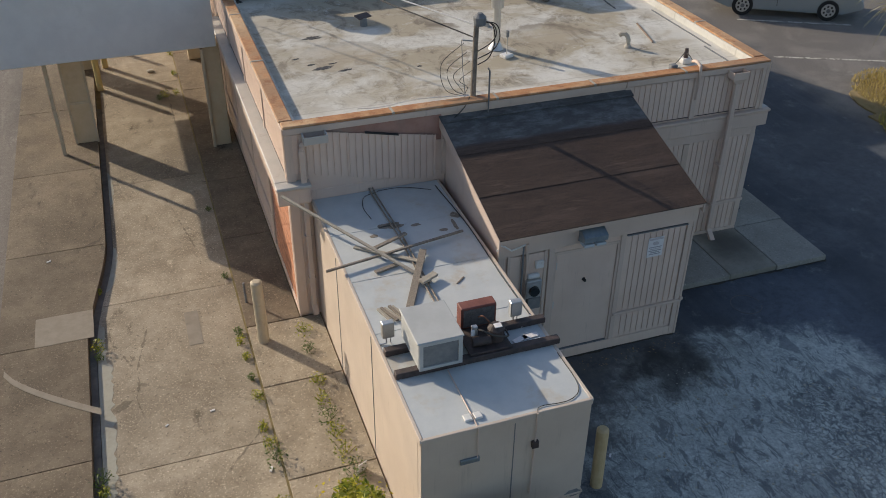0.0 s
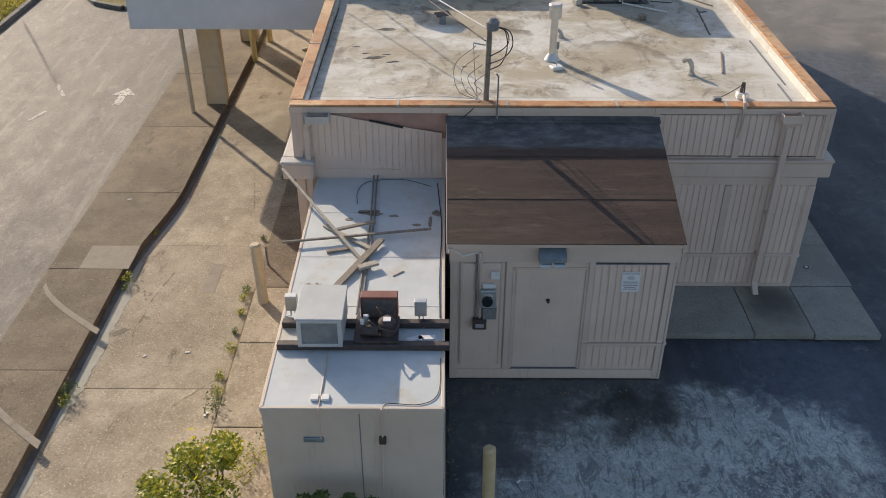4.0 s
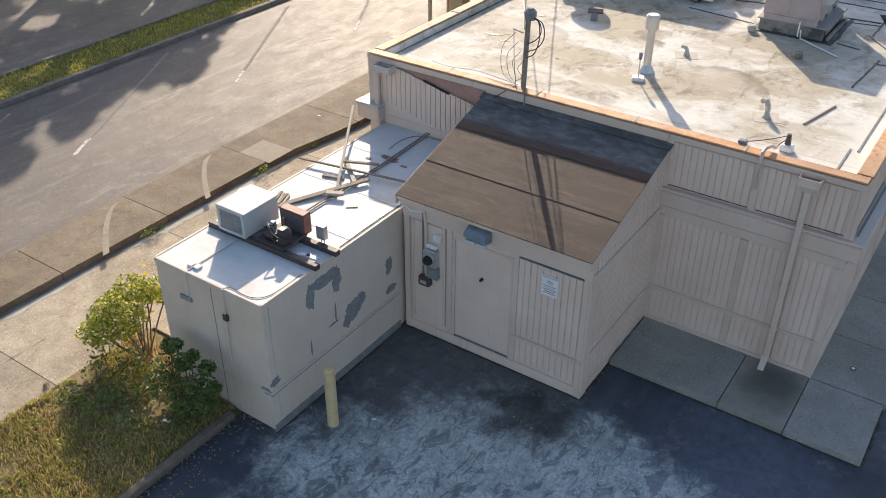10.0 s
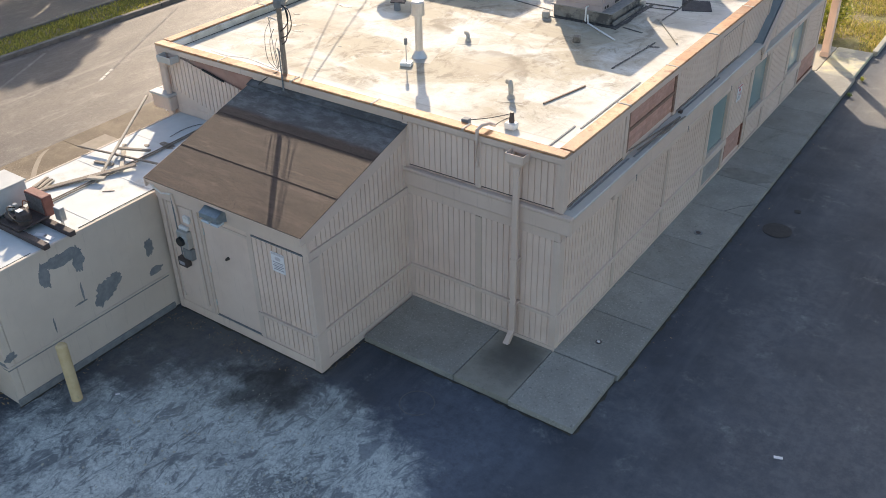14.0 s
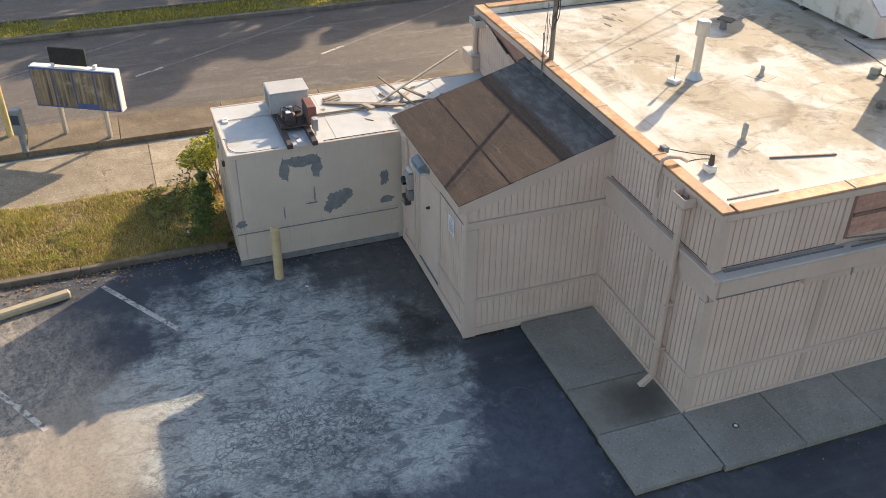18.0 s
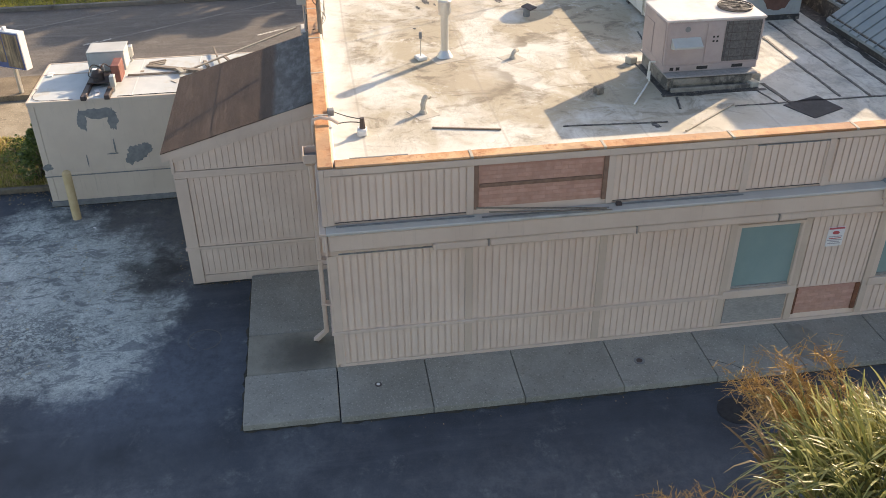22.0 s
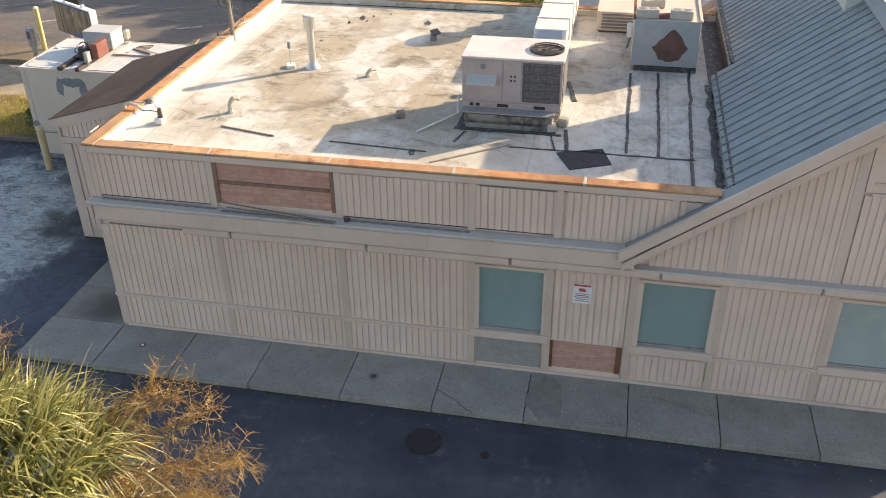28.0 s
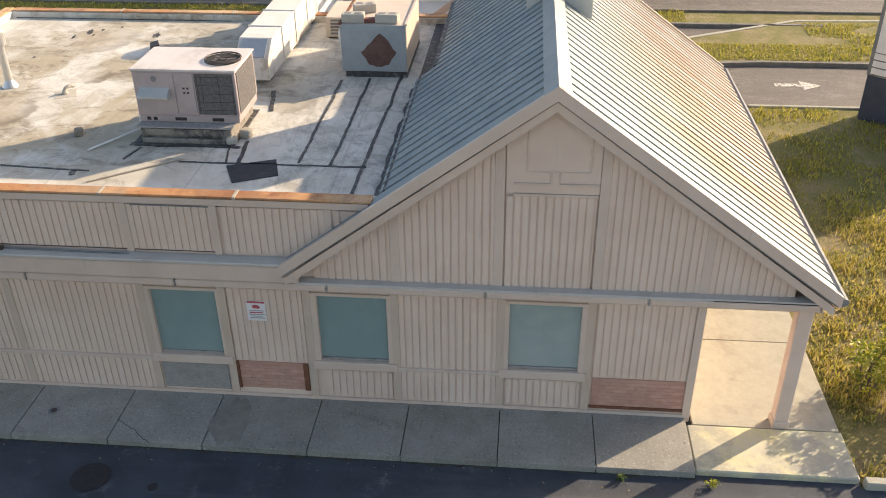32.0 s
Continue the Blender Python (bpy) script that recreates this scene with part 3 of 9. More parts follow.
def paving_material(name, a, b, stain, crack_scale, grit=0.5, cracks=0.6, blot=1.0):
    """Old poured concrete: exposed grit, stains at two scales, hairline cracks."""
    s = Nodes(name)
    c = s.mix(s.ramp(s.noise(2.2, 6, 0.7), 0.32, 0.68), a, b)
    c = s.mix(s.ramp(s.noise(0.42, 7, 0.66), 0.42, 0.66, 0, 0.75), c, stain)
    c = s.mix(s.ramp(s.noise(1.5, 8, 0.75, (1, 0.5, 1), 0.5), 0.56, 0.70, 0, 0.6 * blot), c, tuple(x * 0.62 for x in stain))
    c = s.mix(s.ramp(s.noise(1.1, 8, 0.75, (0.8, 0.5, 1), 0.8), 0.62, 0.74, 0, 0.7 * blot), c, tuple(min(1, x * 1.35) for x in b))
    c = s.mix(s.ramp(s.noise(30, 4, 0.75), 0.54, 0.68, 0, grit), c, tuple(min(1, x * 1.5) for x in b))
    c = s.mix(s.ramp(s.noise(21, 4, 0.75), 0.56, 0.70, 0, grit), c, tuple(x * 0.4 for x in a))
    edge = s.mth("ADD", s.cells(crack_scale, "DISTANCE_TO_EDGE", (1, 0.7, 1)), s.mth("MULTIPLY", s.mth("SUBTRACT", s.noise(4, 5), 0.5), 0.14 * crack_scale))
    c = s.mix(s.mth("MULTIPLY", s.ramp(edge, 0.009 * crack_scale, 0.004 * crack_scale), s.ramp(s.noise(0.3, 3), 0.48, 0.56, 0, cracks)), c, tuple(x * 0.3 for x in stain))
    k = s.ramp(s.random(), 0, 1, 0.9, 1.1)
    c = s.put("ShaderNodeVectorMath", {0: c, 1: s.put("ShaderNodeCombineXYZ", {0: k, 1: k, 2: k}).outputs[0]}, operation="MULTIPLY").outputs[0]
    return s.done(c, 0.85, s.noise(45, 4, 0.75), 0.5)


LANE = paving_material("lane_concrete", (0.295, 0.245, 0.175), (0.415, 0.352, 0.262), (0.20, 0.16, 0.11), 0.5, 0.95, 0.5, 1.6)
CONCRETE_OLD = paving_material("stained_concrete", (0.15, 0.115, 0.077), (0.22, 0.175, 0.12), (0.095, 0.072, 0.047), 0.35, 0.9, 0.4, 1.5)
CONCRETE = paving_material("sidewalk_concrete", (0.255, 0.248, 0.222), (0.315, 0.306, 0.275), (0.20, 0.195, 0.173), 0.3, 0.7, 0.0, 0.85)
def stained_slab_material():
    """Sidewalk concrete with a dark mouldy stain that spreads from the downspout."""
    s = Nodes("stained_sidewalk_concrete")
    c = s.mix(s.ramp(s.noise(2.2, 6, 0.7), 0.32, 0.68), (0.24, 0.228, 0.19), (0.295, 0.28, 0.236))
    c = s.mix(s.ramp(s.noise(24, 4, 0.75), 0.54, 0.68, 0, 0.4), c, (0.12, 0.112, 0.09))
    wet = s.ramp(s.away((9.95, 11.95, 0.1), (1.0, 0.8, 0), 0.75, 1.6), 0.66, 0.10, 0, 0.8)
    c = s.mix(wet, c, (0.08, 0.076, 0.066))
    return s.done(c, 0.85, s.noise(45, 4, 0.75), 0.5)


SLABDARK = stained_slab_material()
RUSTCAP = rust_cap_material()
MEMBRANE = membrane_material()
SHEDROOF = shed_roof_material("brown_roll_roofing")
METALROOF = metal_roof_material()
LOT = lot_material()
STREET = street_material()
SOIL = grass_material("dry_verge_soil", (0.24, 0.178, 0.088), (0.205, 0.168, 0.06), (0.37, 0.285, 0.155), 0.7)
LAWN = grass_material("lawn_soil", (0.16, 0.15, 0.045), (0.22, 0.20, 0.065), (0.30, 0.235, 0.13), 0.9)
BLADE = leaf_material("grass_blades", (0.25, 0.26, 0.04), (0.54, 0.46, 0.12))
BLADE_DRY = leaf_material("dry_grass_blades", (0.36, 0.28, 0.09), (0.62, 0.50, 0.20))
VERGE_STRAW = leaf_material("brown_verge_straw", (0.34, 0.24, 0.115), (0.74, 0.57, 0.28))
VERGE_GREEN = leaf_material("green_verge_grass", (0.20, 0.215, 0.045), (0.52, 0.49, 0.115))
LEAF_LIGHT = leaf_material("sunny_shrub_leaves", (0.10, 0.16, 0.02), (0.50, 0.47, 0.055))
YELLOW_BLOOM = leaf_material("yellow_blossoms", (0.62, 0.50, 0.03), (0.74, 0.62, 0.06))
LEAF_DARK = leaf_material("dark_shrub_leaves", (0.05, 0.095, 0.025), (0.18, 0.23, 0.06))
LEAF_TREE = leaf_material("tree_leaves", (0.035, 0.07, 0.02), (0.07, 0.11, 0.03))
FROND = leaf_material("palm_leaflets", (0.08, 0.105, 0.026), (0.60, 0.56, 0.23), 0.4)
FLOWER = leaf_material("palm_flower_stalks", (0.32, 0.19, 0.06), (0.60, 0.42, 0.16))
DRYLEAF = leaf_material("dead_palm_leaf", (0.22, 0.145, 0.08), (0.42, 0.31, 0.17))
BARK = plain("bark", (0.11, 0.085, 0.065), (0.19, 0.15, 0.115), 10, 0.95, 0.8, stretch=(3, 3, 0.7))

# ---- building blocks ----
def placed(ob):
    m = ob.matrix_parent_inverse @ ob.matrix_basis
    return placed(ob.parent) @ m if ob.parent else ob.matrix_basis.copy()


ORIGIN = Vector((0, 0, 0))


def origin(x=0.0, y=0.0, z=0.0):
    """Where the sections that follow are drawn from."""
    ORIGIN[:] = (x, y, z)


def mesh_of(name, bm, material, smooth=False):
    me = bpy.data.meshes.new(name)
    bmesh.ops.translate(bm, verts=bm.verts, vec=ORIGIN)
    bmesh.ops.recalc_face_normals(bm, faces=bm.faces)
    bm.to_mesh(me)
    bm.free()
    me.materials.append(material)
    if smooth:
        me.shade_smooth()
    return me


def part(name, bm, material, parent, label="", smooth=False):
    """Links a bmesh, drawn in world metres, as one mesh under a thing or a part."""
    ob = new(name, mesh_of(name, bm, material, smooth))
    ob.parent = parent
    ob.matrix_parent_inverse = placed(parent).inverted()
    return tagged(ob, label)


def single(name, bm, material, label, category, group="", kind="", smooth=False):
    return tagged(new(name, mesh_of(name, bm, material, smooth)), label, category, group, kind)


def thing(name, at, label, category, group="", kind=""):
    ob = new(name)
    ob.empty_display_size = 0.2
    ob.matrix_basis = Matrix.Translation(Vector(at) + ORIGIN)
    return tagged(ob, label, category, group, kind)


def box(bm, x0, x1, y0, y1, z0, z1, bevel=0.0, turn=0.0, tilt=0.0):
    """A box; turn (about z) and tilt (about its own x) in degrees about its centre."""
    c = Vector(((x0 + x1) / 2, (y0 + y1) / 2, (z0 + z1) / 2))
    m = Matrix.Translation(c) @ pose(0, 0, 0, tilt, 0, turn) @ Matrix.Diagonal((abs(x1 - x0), abs(y1 - y0), abs(z1 - z0), 1))
    r = bmesh.ops.create_cube(bm, size=1, matrix=m)
    if bevel:
        es = {e for v in r["verts"] for e in v.link_edges}
        bmesh.ops.bevel(bm, geom=list(es), offset=bevel, segments=1, affect="EDGES")
    return bm


def boxed(*a, **k):
    return box(bmesh.new(), *a, **k)


def rod(bm, a, b, r0, r1=None, seg=10, caps=True):
    a, b = Vector(a), Vector(b)
    d = b - a
    m = Matrix.Translation((a + b) / 2) @ d.to_track_quat("Z", "Y").to_matrix().to_4x4()
    bmesh.ops.create_cone(bm, cap_ends=caps, segments=seg, radius1=r0, radius2=r0 if r1 is None else r1, depth=d.length, matrix=m)
    return bm


def roded(*a, **k):
    return rod(bmesh.new(), *a, **k)


def tube(bm, pts, r, seg=6):
    """A bent pipe or cable along points."""
    pts = [Vector(p) for p in pts]
    rings = []
    for i, p in enumerate(pts):
        d = (pts[min(i + 1, len(pts) - 1)] - pts[max(i - 1, 0)]).normalized()
        q = d.to_track_quat("Z", "Y").to_matrix()
        rings.append([bm.verts.new(p + q @ Vector((r * math.cos(6.2832 * k / seg), r * math.sin(6.2832 * k / seg), 0))) for k in range(seg)])
    for u, v in zip(rings, rings[1:]):
        for k in range(seg):
            bm.faces.new((u[k], u[(k + 1) % seg], v[(k + 1) % seg], v[k]))
    bm.faces.new(rings[0]), bm.faces.new(rings[-1])
    return bm


def curved(pts, n=6):
    """A smooth run through points, for cables and hoses."""
    p = [Vector(q) for q in pts]
    p = [2 * p[0] - p[1], *p, 2 * p[-1] - p[-2]]
    out = []
    for a, b, c, d in zip(p, p[1:], p[2:], p[3:]):
        for k in range(n):
            t = k / n
            out.append(0.5 * (2 * b + (c - a) * t + (2 * a - 5 * b + 4 * c - d) * t * t + (3 * b - a - 3 * c + d) * t ** 3))
    return out + [p[-2]]


def sag(a, b, drop, n=10):
    a, b = Vector(a), Vector(b)
    return [a.lerp(b, i / n) - Vector((0, 0, drop * 4 * (i / n) * (1 - i / n))) for i in range(n + 1)]


def prism(bm, pts, depth):
    """A slab between a flat outline and the same outline moved by depth."""
    lo = [bm.verts.new(p) for p in pts]
    hi = [bm.verts.new(Vector(p) + Vector(depth)) for p in pts]
    bm.faces.new(lo), bm.faces.new(hi)
    for i in range(len(lo)):
        j = (i + 1) % len(lo)
        bm.faces.new((lo[i], lo[j], hi[j], hi[i]))
    return bm


def blotch(at, across, up, w, h, out, seed, n=22, rough=0.35):
    """A thin flake with an uneven edge, on a wall or floor."""
    rnd = random.Random(seed)
    k = [1 + rough * (rnd.random() - 0.5) * 2 for _ in range(n)]
    k = [(k[i - 1] + k[i] * 2 + k[(i + 1) % n]) / 4 + rough * 0.5 * (rnd.random() - 0.5) for i in range(n)]
    at, across, up = Vector(at), Vector(across), Vector(up)
    pts = [at + across * (w / 2 * k[i] * math.cos(6.2832 * i / n)) + up * (h / 2 * k[i] * math.sin(6.2832 * i / n)) for i in range(n)]
    return prism(bmesh.new(), pts, Vector(out))


class Side:
    """A wall plane: u runs along it, o out of it, z up."""

    def __init__(self, kind, at):
        self.kind, self.at = kind, at

    def p(self, u, o, z):
        return Vector({"E": (self.at + o, u, z), "W": (self.at - o, u, z), "S": (u, self.at - o, z), "N": (u, self.at + o, z)}[self.kind])

    def box(self, bm, u0, u1, o0, o1, z0, z1, bevel=0.0):
        a, b = self.p(u0, o0, z0), self.p(u1, o1, z1)
        return box(bm, min(a.x, b.x), max(a.x, b.x), min(a.y, b.y), max(a.y, b.y), z0, z1, bevel)

    def board(self, name, u0, u1, o0, o1, z0, z1, material, parent, label="", bevel=0.006):
        return part(name, self.box(bmesh.new(), u0, u1, o0, o1, z0, z1, bevel), material, parent, label)

    def siding(self, parent, u0, u1, z0, z1, material=None, pitch=0.102, groove=0.021, depth=0.015, out=0.016, name="siding_panel", label=""):
        """One sheet of grooved plywood; z0 and z1 may be functions of u."""
        lo = z0 if callable(z0) else (lambda u: z0)
        hi = z1 if callable(z1) else (lambda u: z1)
        bm, prof, u = bmesh.new(), [], u0
        while u < u1 - 0.004:
            v = min(u + pitch - groove, u1)
            prof += [(u, out), (v, out)]
            if v < u1:
                w = min(v + groove, u1)
                prof += [(v, out - depth), (w, out - depth)]
            u += pitch
        rows = [[bm.verts.new(self.p(a, o, f(a))) for a, o in prof] for f in (lo, hi)]
        for i in range(len(prof) - 1):
            if (rows[0][i].co - rows[0][i + 1].co).length > 1e-5:
                bm.faces.new((rows[0][i], rows[0][i + 1], rows[1][i + 1], rows[1][i]))
        back = [bm.verts.new(self.p(a, -0.004, f(a))) for a, f in ((u0, lo), (u1, lo), (u1, hi), (u0, hi))]
        bm.faces.new(back)
        bm.faces.new((rows[0][0], rows[1][0], back[3], back[0])), bm.faces.new((rows[0][-1], rows[1][-1], back[2], back[1]))
        return part(name, bm, material or PAINT, parent, label)

    def core(self, name, u0, u1, z0, z1, thick, holes, material, label):
        """The wall behind the cladding, with openings through it."""
        bm = bmesh.new()
        us = sorted({u0, u1, *(h[0] for h in holes), *(h[1] for h in holes)})
        for a, b in zip(us, us[1:]):
            hs = sorted((h for h in holes if h[0] < (a + b) / 2 < h[1]), key=lambda h: h[2])
            z = z0
            for h in hs:
                if h[2] > z:
                    self.box(bm, a, b, -thick, -0.005, z, h[2])
                z = h[3]
            self.box(bm, a, b, -thick, -0.005, z, z1)
        return single(name, bm, material, label, "wall", kind="structure")


def flat(name, x0, x1, y0, y1, z, material, label, category, cuts=1):
    bm = bmesh.new()
    bmesh.ops.create_grid(bm, x_segments=cuts, y_segments=cuts, size=0.5, matrix=Matrix.Translation(((x0 + x1) / 2, (y0 + y1) / 2, z)) @ Matrix.Diagonal((x1 - x0, y1 - y0, 1, 1)))
    return single(name, bm, material, label, category, kind="structure")


# plan
X_W, X_E, Y_S, Y_N = 2.04, 10.36, 12.465, 26.26
ROOF, TOP, LEDGE_LO, LEDGE_HI = 3.32, 3.475, 2.25, 2.57
Y_RIDGE, Z_RIDGE, Y_EAVE, PITCH = 24.11, 5.13, 20.54, 0.728
KERB_X = lambda y: -1.30 + 0.37 * min(1, max(0, (y - 12.6) / 3.2)) ** 2 * (3 - 2 * min(1, max(0, (y - 12.6) / 3.2)))

# ---- ground ----
ground = flat("ground", -300, 300, -300, 300, -0.03, SOIL, "dry sandy verge soil that reaches the horizon", "ground")
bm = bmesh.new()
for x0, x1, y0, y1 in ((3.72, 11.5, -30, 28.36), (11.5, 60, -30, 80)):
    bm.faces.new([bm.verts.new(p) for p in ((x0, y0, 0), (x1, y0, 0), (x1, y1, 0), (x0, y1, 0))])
lot = single("parking_lot", bm, LOT, "dark sealed asphalt lot, worn to pale powder in patches, painted paler where sunlit", "parking lot", kind="structure")
street = flat("road", -8.75, -2.62, -60, 90, 0.0, STREET, "sunbleached grey asphalt street with faded markings", "road", 4)
far_lot = flat("far_parking_lot", -60, -10.4, -60, 60, -0.005, STREET, "shaded asphalt lot beyond the grass strip", "parking lot")
drive = flat("driveway", -5.3, -2.0, 29.4, 80, 0.004, STREET, "grey asphalt drive with a painted arrow", "driveway")
lawn = flat("grass_ground", -1.9, 11.38, 28.365, 80, -0.002, LAWN, "patchy green lawn on sandy soil", "grass")
verge = flat("verge_ground", 1.02, 3.6, -20, 7.6, 0.03, SOIL, "dry grassy verge beside the cooler", "grass")
strip = flat("grass_strip_ground", -10.4, -8.9, -60, 60, 0.02, LAWN, "mown green grass strip along the street", "grass")


def kerb(name, x0, x1, y0, y1, z1, material, label, piece=1.9):
    """A kerb of separate stones under one empty."""
    k = thing(name, (x0, y0, 0), label, "kerb", kind="structure")
    along_y = abs(y1 - y0) > abs(x1 - x0)
    n = max(1, round((abs(y1 - y0) if along_y else abs(x1 - x0)) / piece))
    for i in range(n):
        if along_y:
            a, b = y0 + (y1 - y0) * i / n + 0.006, y0 + (y1 - y0) * (i + 1) / n - 0.006
            bm = boxed(x0, x1, a, b, -0.03, z1, 0.015)
        else:
            a, b = x0 + (x1 - x0) * i / n + 0.006, x0 + (x1 - x0) * (i + 1) / n - 0.006
            bm = boxed(a, b, y0, y1, -0.03, z1, 0.015)
        part("kerb_stone", bm, material, k)
    return k


kerb("street_kerb", -8.92, -8.75, -4, 33.4, 0.12, KERB, "dark worn concrete kerb along the grass strip", 3.0)
kerb("far_kerb", -10.56, -10.4, -4, 40, 0.10, KERB, "weathered kerb on the far side of the grass strip", 3.0)
kerb("verge_kerb", 3.60, 3.73, -6, 6.95, 0.10, KERB_BROWN, "grey concrete kerb between verge and parking lot", 2.4)
kerb("lawn_kerb", 11.38, 11.52, 28.4, 40, 0.12, CONCRETE_PALE, "pale concrete kerb between lawn and lot", 2.4)
kerb("drive_kerb", -2.05, -1.93, 29.5, 50, 0.05, CONCRETE_PALE, "pale flush kerb along the driveway", 3.0)
ISLE = ((-7.3, 28.8), (-6.7, 28.0), (-5.7, 27.5), (-5.0, 28.0), (-5.3, 30.5), (-5.3, 60), (-10.6, 60), (-9.2, 32.4))
isle = thing("grass_island", (-6.5, 33, 0), "kerbed grass island between street and drive", "grass", kind="structure")
part("turf", prism(bmesh.new(), [(x, y, -0.02) for x, y in ISLE], (0, 0, 0.12)), LAWN, isle)
for (xa, ya), (xb, yb) in zip(ISLE, ISLE[1:] + ISLE[:1]):
    if yb < 59 or ya < 59:
        a_, b_ = Vector((xa, ya, -0.02)), Vector((xb, yb, -0.02))
        n_ = (b_ - a_).normalized().cross(Vector((0, 0, 1))) * 0.15
        part("kerb_stone", prism(bmesh.new(), [a_, b_, b_ + n_, a_ + n_], (0, 0, 0.14)), KERB if xb > -6 else CONCRETE_PALE, isle)

# raised median of stained concrete slabs, with a dark kerb face that bends
median = thing("median_pavement", (-2.0, 12, 0), "raised median of stained brown concrete slabs", "pavement", kind="structure")
MEDIAN_Y = (-20, -14, -9.5, -5.5, -2.0, 0.9, 3.4, 5.35, 7.72, 10.12, 12.85, 15.6, 18.7, 21.9, 25.5, 29.4)
for a, b in zip(MEDIAN_Y, MEDIAN_Y[1:]):
    n = 8
    ys = [a + 0.008 + (b - a - 0.016) * i / n for i in range(n + 1)]
    pts = [(-2.62, y, -0.03) for y in ys] + [(KERB_X(y), y, -0.03) for y in reversed(ys)]
    part("slab", prism(bmesh.new(), pts, (0, 0, 0.16)), CONCRETE_OLD, median)
bm = bmesh.new()
ys = [-20 + 0.5 * i for i in range(85)]
for a, b in zip(ys, ys[1:]):
    prism(bm, [(KERB_X(a) + 0.004, a, -0.03), (KERB_X(b) + 0.004, b, -0.03), (KERB_X(b) + 0.105, b, -0.03), (KERB_X(a) + 0.105, a, -0.03)], (0, 0, 0.028))
part("gutter_strip", bm, KERB, median, "dark gutter strip at the foot of the median")
part("patch", boxed(-2.08, -1.2, 12.85, 13.6, 0.12, 0.1325), CONCRETE_MID, median, "pale repaired square")

# drive-through lane in big concrete bays
lane = thing("lane_pavement", (0, 12, 0), "worn tan concrete drive-through lane with cracked bays", "pavement", kind="structure")
LANE_Y = (-20, -12, -6, -1.2, 2.4, 5.9, 9.85, 13.8, 18.0, 23.2, 26.0, 29.4)
for a, b in zip(LANE_Y, LANE_Y[1:]):
    n = 10
    ys = [a + 0.007 + (b - a - 0.014) * i / n for i in range(n + 1)]
    pts = [(KERB_X(y) + 0.112, y, -0.05) for y in ys] + [(1.1, y, -0.05) for y in reversed(ys)]
    part("slab", prism(bmesh.new(), pts, (0, 0, 0.055)), LANE, lane)
def ragged_strip(y0, y1, wide, seed):
    """A crumbled pale band beside the gutter, straight on one side and ragged on the other."""
    rg = random.Random(seed)
    n = int((y1 - y0) / 0.09)
    ys = [y0 + (y1 - y0) * i / n for i in range(n + 1)]
    left = [(KERB_X(y) + 0.117, y, 0.004) for y in ys]
    right = [(KERB_X(y) + 0.132 + wide * math.sin(math.pi * i / n) ** 0.4 * (0.45 + 0.55 * noise.noise(Vector((y * 1.7, seed, 0))) + 0.35 * rg.random()), y, 0.004) for i, y in enumerate(ys)]
    part("crumbled_edge", prism(bmesh.new(), left + right[::-1], (0, 0, 0.005)), CONCRETE_PALE, lane, "pale crumbled edge")


for q in ((8.9, 13.3, 0.27, 3), (6.0, 8.3, 0.2, 4), (14.2, 15.6, 0.14, 5), (17.2, 18.6, 0.12, 6), (2.5, 4.6, 0.2, 7)):
    ragged_strip(*q)
part("patch", boxed(0.2, 0.42, 12.3, 13.2, 0.0, 0.009), CONCRETE_MID, lane)

part("joint_soil", boxed(1.101, 1.129, 7.7, 28.3, -0.04, 0.03), SOIL, lane, "soil-filled joint beside the walkway")
# walkway along the west wall
west_walk = thing("west_pavement", (1.4, 12, 0), "narrow grey concrete strip with weeds along the wall", "pavement", kind="structure")
WALK_Y = (7.65, 9.0, 10.9, 12.42, 15.2, 17.5, 19.8, 22.4, 25.0, 28.3)
for a, b in zip(WALK_Y, WALK_Y[1:]):
    part("slab", boxed(1.13, 2.34 if b < 12.5 else X_W - 0.04, a + 0.007, b - 0.007, -0.05, 0.05, 0.008), LANE if b < 13 else CONCRETE_OLD, west_walk)

# sidewalk along the east and south walls
walk_east = thing("sidewalk", (10.9, 18, 0), "grey concrete sidewalk slabs along the east wall", "pavement", kind="structure")
JOINTS = (12.44, 13.76, 15.09, 16.57, 18.0, 19.38, 20.88, 22.19, 23.53, 24.87, 26.2)
for a, b in zip(JOINTS, JOINTS[1:]):
    part("slab", boxed(X_E + 0.01, 11.48, a + 0.006, b - 0.006, -0.03, 0.105, 0.006), CONCRETE, walk_east)
part("slab", boxed(10.38, 11.44, 11.08, 12.428, -0.03, 0.105, 0.01), CONCRETE, walk_east)
part("slab", boxed(9.41, 10.37, 11.1, 12.44, -0.03, 0.103, 0.01), SLABDARK, walk_east, "darkly stained slab under the downspout")
part("slab", boxed(7.68, 9.4, 11.1, 12.44, -0.03, 0.104, 0.01), CONCRETE, walk_east)
prow = thing("porch_slab", (10, 27, 0), "worn yellow-painted concrete ramp slab at the porch", "pavement", kind="structure")
part("slab", boxed(10.5, 11.42, 26.206, 28.36, -0.03, 0.09, 0.02), KERB_YELLOW, prow)
for a, b in ((1.9, 4.0), (4.0, 6.2), (6.2, 8.4), (8.4, 10.488)):
    part("slab", boxed(a + 0.005, b - 0.005, 26.3, 28.34, -0.03, 0.075, 0.008), CONCRETE_PALE, prow)
